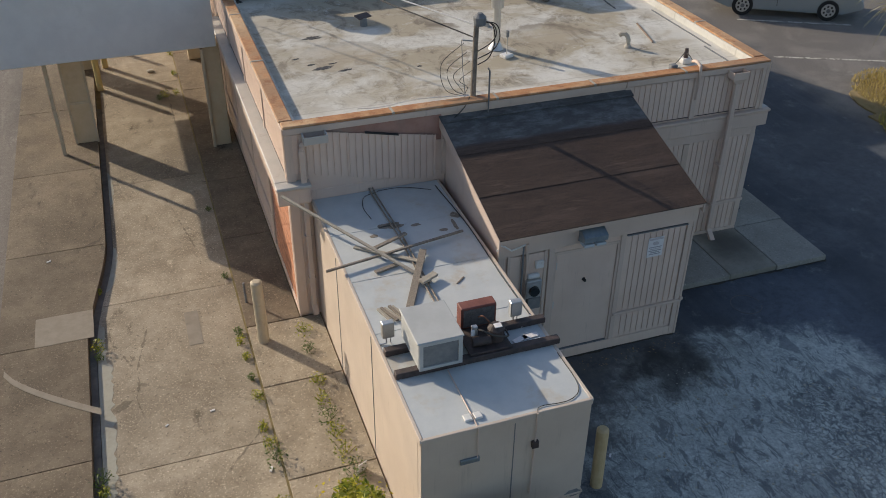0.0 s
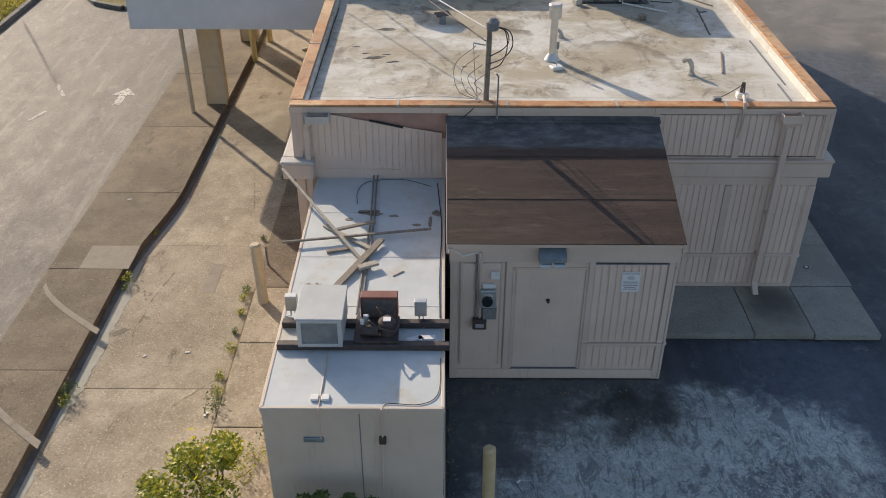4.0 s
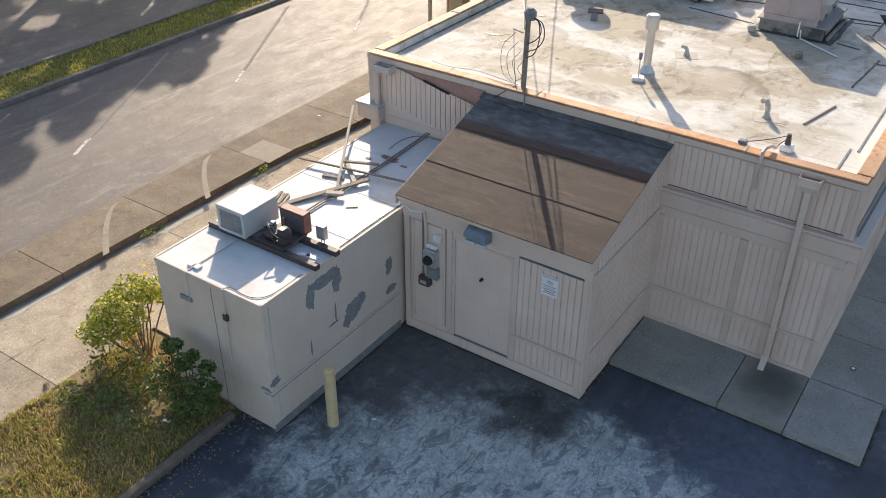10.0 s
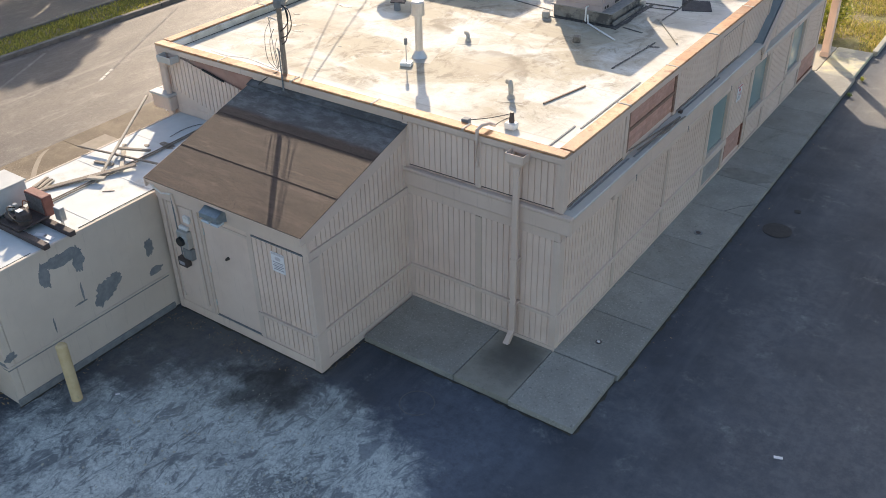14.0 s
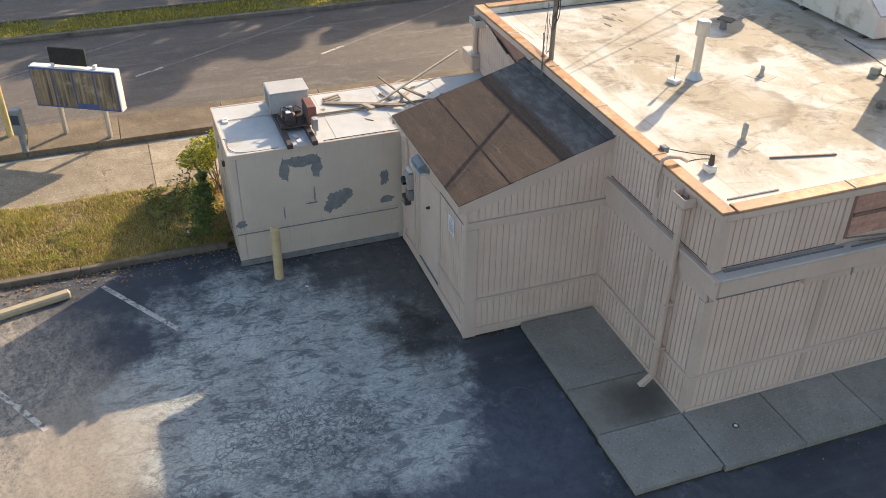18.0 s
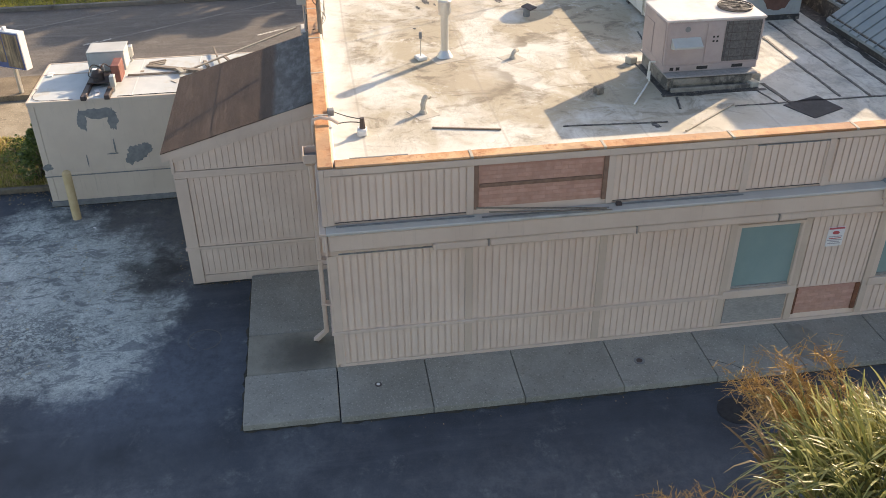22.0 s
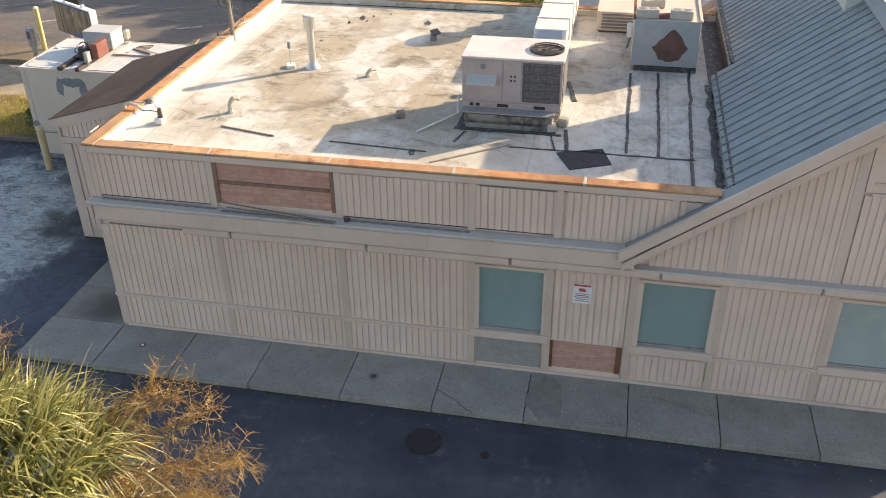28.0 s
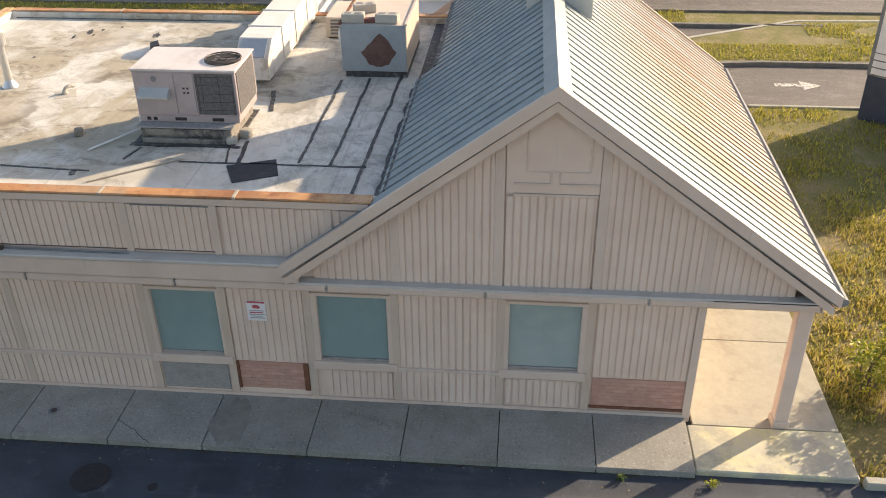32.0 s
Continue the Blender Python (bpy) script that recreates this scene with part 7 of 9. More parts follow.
for i, (x, y, w, h) in enumerate(((9.52, 17.35, 0.28, 0.12), (3.17, 14.8, 0.42, 0.13), (3.5, 14.6, 0.26, 0.08), (3.28, 16.25, 0.34, 0.16), (2.79, 15.33, 0.16, 0.07), (3.0, 15.0, 0.18, 0.06), (4.73, 14.38, 0.1, 0.06), (3.35, 14.95, 0.2, 0.05), (2.15, 14.4, 0.1, 0.26))):
    part("tar_patch", blotch((x, y, ROOF + 0.002), (1, 0.2, 0), (-0.2, 1, 0), w * 0.75, h * 0.75, (0, 0, 0.003), 300 + i, 40, 0.6), TAR, flat_roof, "small torn dark patch")

# ---- service mast ----
ms = thing("service_mast", (5.03, 12.62, ROOF), "weathered timber service mast with a dark weatherhead", "mast")
part("pole", roded((5.03, 12.64, ROOF - 0.02), (5.06, 12.64, 4.66), 0.045, 0.04, 10), WOOD_OLD, ms)
bm = bmesh.new()
rod(bm, (5.1, 12.62, 4.6), (5.1, 12.62, 4.72), 0.09, 0.1, 12), rod(bm, (5.1, 12.62, 4.72), (5.1, 12.62, 4.78), 0.1, 0.04, 12)
part("weatherhead", bm, BARE, ms, "dark domed weatherhead")
for k, (dx, w) in enumerate(((0.22, 0.3), (0.28, 0.42), (0.2, 0.52))):
    part("cable_loop", tube(bmesh.new(), curved([(5.12, 12.6, 4.66), (5.12 + dx * 0.8, 12.56, 4.6), (5.12 + dx, 12.54, 4.6 - w * 0.5), (5.12 + dx * 0.6, 12.55, 4.62 - w), (5.08, 12.6, 4.5 - w)]), 0.009, 6), RUBBER, ms)
part("bracket", tube(bmesh.new(), [(4.82, 12.6, 4.4), (5.0, 12.62, 4.36)], 0.012, 5), GALV, ms)
part("bracket", tube(bmesh.new(), [(4.82, 12.62, 4.4), (4.85, 12.62, 3.9), (4.9, 12.62, 3.5)], 0.006, 5), BARE, ms)
for i in range(4):
    rn = random.Random(i)
    part("loose_wire", tube(bmesh.new(), curved([(4.86 + 0.05 * i, 12.62, 4.35 - 0.15 * i), (4.55 + 0.1 * i, 12.75, 4.0 - 0.1 * i), (4.6 + 0.12 * i, 12.7, 3.6), (4.9, 12.62, 3.48 + 0.02 * i)]), 0.005, 4), RUBBER, ms)
part("ground_wire", tube(bmesh.new(), curved([(4.95, 12.6, 3.5), (4.6, 12.62, 3.52), (4.1, 12.72, 3.5), (3.6, 12.68, 3.47), (3.2, 12.7, 3.48)]), 0.008, 5), WHITE_PIPE, ms)
part("drop_wire", tube(bmesh.new(), curved([(4.95, 12.55, 3.5), (4.8, 12.4, 3.4), (4.62, 12.38, 3.25)]), 0.008, 5), RUBBER, ms)
tp = thing("thin_standpipe", (5.22, Y_S - 0.04, 3.2), "thin grey standpipe at the roof edge", "pipe")
part("pipe", tube(bmesh.new(), [(5.2, Y_S - 0.07, 3.2), (5.2, Y_S - 0.07, 3.95), (5.17, Y_S - 0.07, 4.0)], 0.014, 6), BARE, tp)
sw = thing("service_drop", (5.0, 12.62, 4.6), "thin overhead service cables that run off to the street", "cable")
for k in range(2):
    part("cable", tube(bmesh.new(), sag((5.0, 12.64, 4.62 - k * 0.2), (-9.0 + k, 34 + 2 * k, 8.0), 0.5, 18), 0.012, 5), RUBBER if k else WHITE_PIPE, sw)

# ---- gear on the cooler roof ----
origin(0.085, 0.045, 0.04)
RZ = CZ + 0.022
for y in (8.1, 8.53):
    single("timber_sleeper", boxed(2.3, 4.38, y - 0.05, y + 0.05, RZ, RZ + 0.085, 0.008), DARKSTEEL, "tarred timber sleeper across the cooler roof", "sleeper", "cooler roof sleepers")
BZ = RZ + 0.085
cb = thing("condenser_box", (2.84, 8.4, BZ), "pale grey sheet metal condenser housing", "condenser")
part("housing", boxed(2.57, 3.1, 8.04, 8.72, BZ, 2.63, 0.012), HOODGREY, cb)
part("lid", boxed(2.55, 3.12, 8.02, 8.74, 2.63, 2.652, 0.008), HOODGREY, cb)
part("grille", boxed(2.62, 3.05, 8.03, 8.041, BZ + 0.05, 2.6), BARE, cb, "recessed grey mesh")
for q in ((2.57, 2.62), (3.05, 3.1)):
    part("frame_bar", boxed(*q, 8.015, 8.04, BZ, 2.63, 0.004), HOODGREY, cb)
for z in (BZ, 2.6):
    part("frame_bar", boxed(2.57, 3.1, 8.013, 8.04, z, z + 0.045, 0.004), HOODGREY, cb)
cp = thing("compressor", (3.5, 8.35, BZ), "grimy refrigeration compressor with an oxide-red radiator", "compressor")
part("tray", boxed(3.22, 3.76, 8.08, 8.6, BZ, BZ + 0.03, 0.006), DARKSTEEL, cp)
rad = part("radiator", boxed(3.28, 3.74, 8.56, 8.72, BZ, 2.58, 0.01), OXRED, cp)
part("radiator_core", boxed(3.31, 3.71, 8.55, 8.562, BZ + 0.05, 2.55), COIL, rad)
bm = bmesh.new()
rod(bm, (3.62, 8.28, BZ + 0.03), (3.62, 8.28, BZ + 0.19), 0.105, 0.105, 16), rod(bm, (3.62, 8.28, BZ + 0.19), (3.62, 8.28, BZ + 0.25), 0.105, 0.05, 16)
part("motor", bm, DARKSTEEL, cp, "grimy dark domed motor")
part("tag", boxed(3.58, 3.67, 8.2, 8.28, BZ + 0.245, BZ + 0.255), PAPER, cp)
part("receiver", roded((3.3, 8.22, BZ + 0.09), (3.52, 8.2, BZ + 0.09), 0.055, seg=12), DARKSTEEL, cp)
part("valve", boxed(3.33, 3.40, 8.3, 8.36, BZ + 0.1, BZ + 0.24, 0.008), GALV, cp)
part("tag", boxed(3.3, 3.345, 8.27, 8.285, BZ + 0.14, BZ + 0.22), PAPER, cp)
part("hose", tube(bmesh.new(), curved([(3.4, 8.3, BZ + 0.2), (3.42, 8.18, BZ + 0.26), (3.55, 8.12, BZ + 0.2), (3.72, 8.14, BZ + 0.14), (3.76, 8.3, BZ + 0.1)]), 0.012, 6), RUBBER, cp)
part("hose", tube(bmesh.new(), curved([(3.48, 8.5, BZ + 0.22), (3.5, 8.4, BZ + 0.3), (3.56, 8.34, BZ + 0.24)]), 0.01, 6), RUSTBROWN, cp)
for x, y, lab in ((4.02, 8.62, "grey switch box on a short conduit"), (2.4, 8.72, "pale switch box at the roof edge")):
    sx = thing("switch_box", (x, y, RZ), lab, "switch box", "cooler roof switches")
    part("box", boxed(x - 0.075, x + 0.075, y - 0.045, y + 0.045, RZ + 0.12, RZ + 0.34, 0.008), GALV, sx)
    part("conduit", tube(bmesh.new(), [(x - 0.02, y, RZ + 0.12), (x - 0.02, y, RZ + 0.02), (x - 0.1, y, RZ + 0.012)], 0.012, 6), GALV, sx)
    part("conduit", tube(bmesh.new(), [(x + 0.03, y, RZ + 0.12), (x + 0.03, y, RZ + 0.02), (x + 0.04, y - 0.14, RZ + 0.012)], 0.012, 6), GALV, sx)
for x, y, t in ((4.1, 8.3, 6), (3.95, 8.28, 20)):
    single("paper_scrap", boxed(x - 0.1, x + 0.1, y - 0.04, y + 0.04, RZ + 0.001, RZ + 0.012, turn=t), PAPER, "white scrap lying between the sleepers", "scrap", "roof scraps")
lines = thing("refrigerant_lines", (3.25, 9.6, RZ), "pair of dark insulated lines along the cooler roof", "pipe")
for dx in (0.0, 0.055):
    part("line", tube(bmesh.new(), [(3.2 + dx, 8.75, RZ + 0.02), (3.2 + dx, 9.6, RZ + 0.02), (3.22 + dx, 11.0, RZ + 0.02), (3.18 + dx, 12.2, RZ + 0.02), (3.18 + dx, 12.40, RZ + 0.04)], 0.012, 6), WOOD_OLD, lines)
cl = thing("roof_clamp_line", (2.98, 7.5, RZ), "thin conduit with white clamps at the cooler roof edge", "conduit")
part("conduit", tube(bmesh.new(), [(2.92, 8.02, RZ + 0.012), (2.92, 7.1, RZ + 0.012), (2.92, CY0 - 0.02, RZ), (2.92, CY0 - 0.025, 1.72)], 0.008, 6), TRIM, cl)
for x in (2.86, 2.98):
    part("clamp", boxed(x - 0.045, x + 0.045, 7.16, 7.26, RZ, RZ + 0.03, 0.006), WHITE_PIPE, cl)
part("wire", tube(bmesh.new(), curved([(3.62, CY0 - 0.02, RZ + 0.005), (3.7, 7.12, RZ + 0.01), (4.05, 7.11, RZ + 0.01), (4.25, 7.3, RZ + 0.01), (4.27, 7.9, RZ + 0.012)]), 0.005, 5), RUBBER, cl)
part("wire", tube(bmesh.new(), curved([(4.26, 8.7, RZ + 0.012), (4.25, 9.6, RZ + 0.012), (4.27, 10.9, RZ + 0.012), (4.2, 12.2, RZ + 0.012)]), 0.008, 5), RUBBER, cl)
part("wire", tube(bmesh.new(), curved([(3.3, 12.3, RZ + 0.015), (3.05, 12.2, RZ + 0.015), (2.95, 11.9, RZ + 0.012), (2.98, 11.55, RZ + 0.012)]), 0.005, 5), RUBBER, cl)
part("wire", tube(bmesh.new(), curved([(3.3, 12.32, RZ + 0.015), (3.7, 12.3, RZ + 0.015), (4.1, 12.1, RZ + 0.012)]), 0.005, 5), RUBBER, cl)


def plank(a, b, w, h, material, label):
    a, b = Vector(a), Vector(b)
    d = b - a
    q = d.to_track_quat("Y", "Z").to_matrix().to_4x4()
    bm = bmesh.new()
    bmesh.ops.create_cube(bm, size=1, matrix=Matrix.Translation((a + b) / 2 + Vector((0, 0, h / 2))) @ q @ Matrix.Diagonal((w, d.length, h, 1)))
    bmesh.ops.bevel(bm, geom=bm.edges[:], offset=min(w, h) * 0.12, segments=1, affect="EDGES")
    return single("plank", bm, material, label, "plank", "discarded planks")


plank((2.02, 10.35, RZ + 0.06), (4.12, 10.74, RZ + 0.05), 0.035, 0.03, WOOD_OLD, "dark thin pole lying across the cooler roof")
plank((1.78, 12.1, RZ + 0.3), (3.3, 9.75, RZ + 0.002), 0.045, 0.03, WOOD_PALE, "pale board propped over the roof edge")
plank((3.42, 10.45, RZ + 0.05), (2.74, 9.05, RZ + 0.002), 0.10, 0.03, WOOD_OLD, "wide weathered board on the cooler roof")
plank((2.55, 10.9, RZ + 0.002), (3.35, 10.2, RZ + 0.02), 0.07, 0.025, WOOD_PALE, "short pale board in the heap")
plank((2.75, 10.62, RZ + 0.1), (3.3, 10.86, RZ + 0.1), 0.06, 0.03, WOOD_OLD, "short dark board in the heap")
plank((3.15, 9.72, RZ + 0.05), (3.4, 9.85, RZ + 0.05), 0.1, 0.04, WOOD_PALE, "pale offcut in the heap")
plank((2.66, 10.2, RZ + 0.002), (3.02, 10.3, RZ + 0.002), 0.07, 0.03, WOOD_OLD, "dark offcut in the heap")
plank((3.62, 9.62, RZ), (3.76, 9.74, RZ), 0.02, 0.012, WOOD_OLD, "thin stick on the white roof")
pl = thing("broken_pallet", (2.64, 9.25, RZ), "small heap of splintered pallet wood", "pallet")
for i in range(5):
    part("slat", boxed(2.5 + i * 0.05, 2.54 + i * 0.05, 9.08, 9.42, RZ + 0.002 + 0.012 * (i % 2), RZ + 0.03 + 0.012 * (i % 2), 0.004, turn=18 + 4 * (i % 3)), WOOD_OLD if i % 2 else WOOD_PALE, pl)
for i, (x, y, w, h) in enumerate(((3.2, 11.3, 0.34, 0.14), (3.55, 11.2, 0.14, 0.06), (3.9, 10.95, 0.12, 0.07), (2.9, 11.1, 0.1, 0.06), (4.2, 11.3, 0.14, 0.2), (4.1, 11.0, 0.06, 0.3), (3.0, 9.0, 0.1, 0.1))):
    part("dirt_patch", blotch((x, y, RZ + 0.001), (1, 0, 0), (0, 1, 0), w, h, (0, 0, 0.004), 400 + i, 16, 0.5), WOOD_OLD, cooler, "dark leaf litter on the cooler roof")

origin()
# ---- canopy over the lane ----
ca = thing("drive_through_canopy", (-0.6, 20.4, 0), "grey drive-through canopy on tan columns, paint peeling at the top", "canopy")
part("fascia", boxed(-2.56, 1.8, 19.0, 19.08, 2.34, 3.95, 0.015), CANOPY, ca, "tall plain grey fascia")
part("fascia", boxed(-2.56, -2.48, 19.084, 25.0, 2.34, 3.95, 0.015), CANOPY, ca), part("fascia", boxed(-2.56, 1.8, 25.004, 25.08, 2.34, 3.95, 0.015), CANOPY, ca)
part("top_edge", boxed(-2.59, 1.82, 18.98, 19.12, 3.95, 3.99, 0.008), CANOPY, ca)
for i, x in enumerate((-2.2, -1.75, -1.42, -1.0, -0.6, -0.25)):
    part("peeled_edge", blotch((x, 18.998, 3.90), (1, 0, 0), (0, 0, 1), 0.3 if i % 2 else 0.2, 0.09, (0, -0.004, 0), 500 + i, 12, 0.5), PEEL, ca, "yellow peeled paint")
    part("peeled_edge", blotch((x + 0.1, 19.05, 3.9905), (1, 0, 0), (0, 1, 0), 0.36, 0.1, (0, 0, 0.003), 520 + i, 12, 0.5), PEEL, ca, "yellow peeled paint")
part("deck", boxed(-2.48, 1.78, 19.09, 25.0, 2.38, 2.44), CANOPY, ca)
for i in range(10):
    y = 19.6 + i * 0.55
    part("joist", boxed(-2.47, 1.78, y - 0.03, y + 0.03, 3.75, 3.87), WHITE_TRIM, ca, "white open joist")
for x0, x1, y0, y1 in ((-1.37, -0.92, 19.97, 20.35), (-1.37, -0.92, 24.3, 24.7)):
    part("column", boxed(x0, x1, y0, y1, 0.12, 2.37, 0.015), TAN, ca, "square tan clad column")
    for x in (x0 - 0.02, x1 - 0.02):
        part("column_trim", boxed(x, x + 0.05, y0 - 0.025, y0 + 0.02, 0.12, 2.37, 0.006), BEIGE_POST, ca)
    part("column_trim", boxed(x0, x1, y0 - 0.02, y0, 1.05, 1.1), BEIGE_POST, ca)
part("pole", boxed(-1.65, -1.57, 19.47, 19.55, 0.12, 2.39, 0.01), BEIGE_POST, ca, "slim beige pole")
for x0, x1, y0, y1 in ((1.50, 1.86, 19.1, 19.5), (1.50, 1.86, 24.4, 24.8)):
    part("column", boxed(x0, x1, y0, y1, 0.04, 2.39, 0.015), TAN, ca)
part("column_trim", boxed(1.46, 1.52, 19.03, 19.11, 0.04, 2.3, 0.008), BEIGE_POST, ca)
for (x, y), h in (((-0.8, 23.15), 1.05), ((-0.63, 24.65), 1.05), ((-0.75, 26.3), 1.05)):
    b = thing("yellow_bollard", (x, y, 0), "yellow steel bollard beside the drive-through lane", "bollard", "lane bollards")
    part("shaft", roded((x, y, 0), (x, y, h), 0.075, seg=14), YELLOW, b)
    part("cap", roded((x, y, h), (x, y, h + 0.05), 0.075, 0.03, 14), YELLOW, b)

origin(0.02, 0.05)
bl = thing("yellow_bollard", (4.95, 7.6, 0), "scuffed yellow steel bollard beside the cooler", "bollard")
part("shaft", roded((4.955, 7.6, 0), (4.945, 7.61, 1.0), 0.082, seg=16), PALE_YELLOW, bl)
part("cap", roded((4.945, 7.61, 1.0), (4.945, 7.61, 1.035), 0.082, 0.05, 16), PALE_YELLOW, bl)
part("foot_stain", blotch((4.98, 7.58, 0.001), (1, 0, 0), (0, 1, 0), 0.26, 0.22, (0, 0, 0.003), 88), BARE, bl)
origin(0.19, 0, 0)
bp = thing("beige_bollard", (1.14, 12.0, 0.05), "tall beige steel guard post by the lane", "bollard")
part("shaft", roded((1.14, 12.0, 0.05), (1.13, 11.98, 1.2), 0.09, 0.09, 16), BEIGE_POST, bp)
part("cap", roded((1.13, 11.98, 1.2), (1.13, 11.98, 1.225), 0.09, 0.06, 16), BEIGE_POST, bp)
rp2 = single("steel_peg", roded((1.04, 13.1, 0.05), (1.03, 13.1, 0.45), 0.02, seg=8), BARE, "short rusty steel peg beside the wall", "peg")
origin()
sl = single("concrete_scrap", boxed(0.38, 0.55, 23.9, 24.02, 0.0, 0.07, 0.02, turn=20), STONE, "small pale chunk of concrete on the lane", "rubble")
STOP_TAN = plain("worn_tan_concrete", (0.42, 0.345, 0.22), (0.48, 0.41, 0.29), 4, 0.85, 0.3, dirt=(0.30, 0.26, 0.19), dirt_scale=2)
ws = single("wheel_stop", boxed(4.45, 4.62, 2.66, 4.2, 0.0, 0.13, 0.03, turn=14), STOP_TAN, "worn yellowish concrete wheel stop", "wheel stop")
drain_plate = thing("open_drain", (5.4, 9.3, 0), "dark patched drain in the asphalt by the shed", "drain")
part("grate", blotch((5.45, 9.25, 0.001), (1, 0, 0), (0, 1, 0), 0.4, 0.24, (0, 0, 0.004), 91), RINGGREY, drain_plate)

# ---- menu board and speaker ----
origin(0.26, 0.18)
mb = thing("menu_board", (-2.0, 4.5, 0.12), "dark faded drive-through menu board in a blue and white frame", "menu board")
mb_m = Matrix.Translation((-2.0, 4.5, 0.12)) @ pose(0, 0, 0, 0, 0, 60.8)


def local(ob, m, name, bm, material, label=""):
    bmesh.ops.transform(bm, matrix=m, verts=bm.verts)
    return part(name, bm, material, ob, label)


for x in (-0.53, 0.53):
    local(mb, mb_m, "leg", boxed(x - 0.045, x + 0.045, -0.045, 0.045, 0, 0.75, 0.008), GALV)
local(mb, mb_m, "casing", boxed(-1.0, 1.0, -0.1, 0.12, 0.68, 1.62, 0.015), WHITE_TRIM)
local(mb, mb_m, "face_frame", boxed(-0.98, 0.98, -0.115, -0.098, 0.70, 1.60), BLUE_TRIM)
for i, (a, b) in enumerate(((-0.95, -0.5), (-0.46, -0.02), (0.02, 0.46), (0.50, 0.95))):
    local(mb, mb_m, "panel", boxed(a, b, -0.125, -0.114, 0.74 + (0.1 if i == 2 else 0), 1.57), BOARD_FACE)
local(mb, mb_m, "topper", boxed(-0.5, 0.34, -0.02, 0.05, 1.66, 2.05, 0.01), BLACK, "blank black topper panel")
for x in (-0.45, 0.5):
    local(mb, mb_m, "topper_bracket", boxed(x - 0.04, x + 0.04, -0.03, 0.06, 1.615, 1.7, 0.008), WHITE_TRIM)
sp = thing("order_speaker", (-1.59, 3.2, 0.12), "blue-grey drive-through speaker post", "speaker post")
local(sp, Matrix.Translation((-1.59, 3.2, 0.12)) @ pose(0, 0, 0, 0, 0, 62), "post", boxed(-0.06, 0.06, -0.05, 0.05, 0, 0.5, 0.01), SKYBLUE)
local(sp, Matrix.Translation((-1.59, 3.2, 0.12)) @ pose(0, 0, 0, 0, 0, 62), "head", boxed(-0.12, 0.12, -0.09, 0.07, 0.42, 1.0, 0.02), SKYBLUE)
local(sp, Matrix.Translation((-1.59, 3.2, 0.12)) @ pose(0, 0, 0, 0, 0, 62), "grille", boxed(-0.09, 0.09, -0.098, -0.088, 0.68, 0.9), NAVY)
yb = thing("yellow_bollard", (-2.54, 2.85, 0.12), "tall yellow bollard beside the menu board", "bollard")
part("shaft", roded((-2.54, 2.85, 0.12), (-2.56, 2.85, 1.4), 0.075, seg=14), YELLOW, yb)
part("cap", roded((-2.56, 2.85, 1.4), (-2.56, 2.85, 1.44), 0.078, 0.05, 14), PAPER, yb)

origin()
# ---- signs to the north and west ----
sg_m = Matrix.Translation((-1.35, 32.05, 0)) @ pose(0, 0, 0, 0, 0, 50)
sg = thing("monument_sign", (-1.35, 32.05, 0), "large white panel sign on a navy base in the lawn", "sign")
local(sg, sg_m, "base", boxed(0.0, 3.4, 0.0, 0.7, 0.0, 1.15, 0.02), NAVY)
local(sg, sg_m, "cabinet", boxed(-0.02, 3.42, -0.02, 0.72, 1.15, 3.3, 0.02), WALLSIGN)
local(sg, sg_m, "panel", boxed(0.08, 3.34, -0.04, -0.018, 1.75, 3.22), WHITE_TRIM)
for z in (1.22, 1.4, 1.58):
    local(sg, sg_m, "letter_rail", boxed(0.08, 3.34, -0.045, -0.018, z, z + 0.14), WHITE_TRIM)
origin(0.62, -0.2)
lw = thing("low_sign_wall", (-11.1, 22.6, 0), "low slate-grey block wall on the grass strip", "sign wall")
part("wall", boxed(-11.3, -10.95, 21.4, 24.3, 0.0, 0.72, 0.02), WALLSIGN, lw)
part("coping", boxed(-11.34, -10.91, 21.36, 24.34, 0.72, 0.78, 0.01), BARE, lw)

origin()
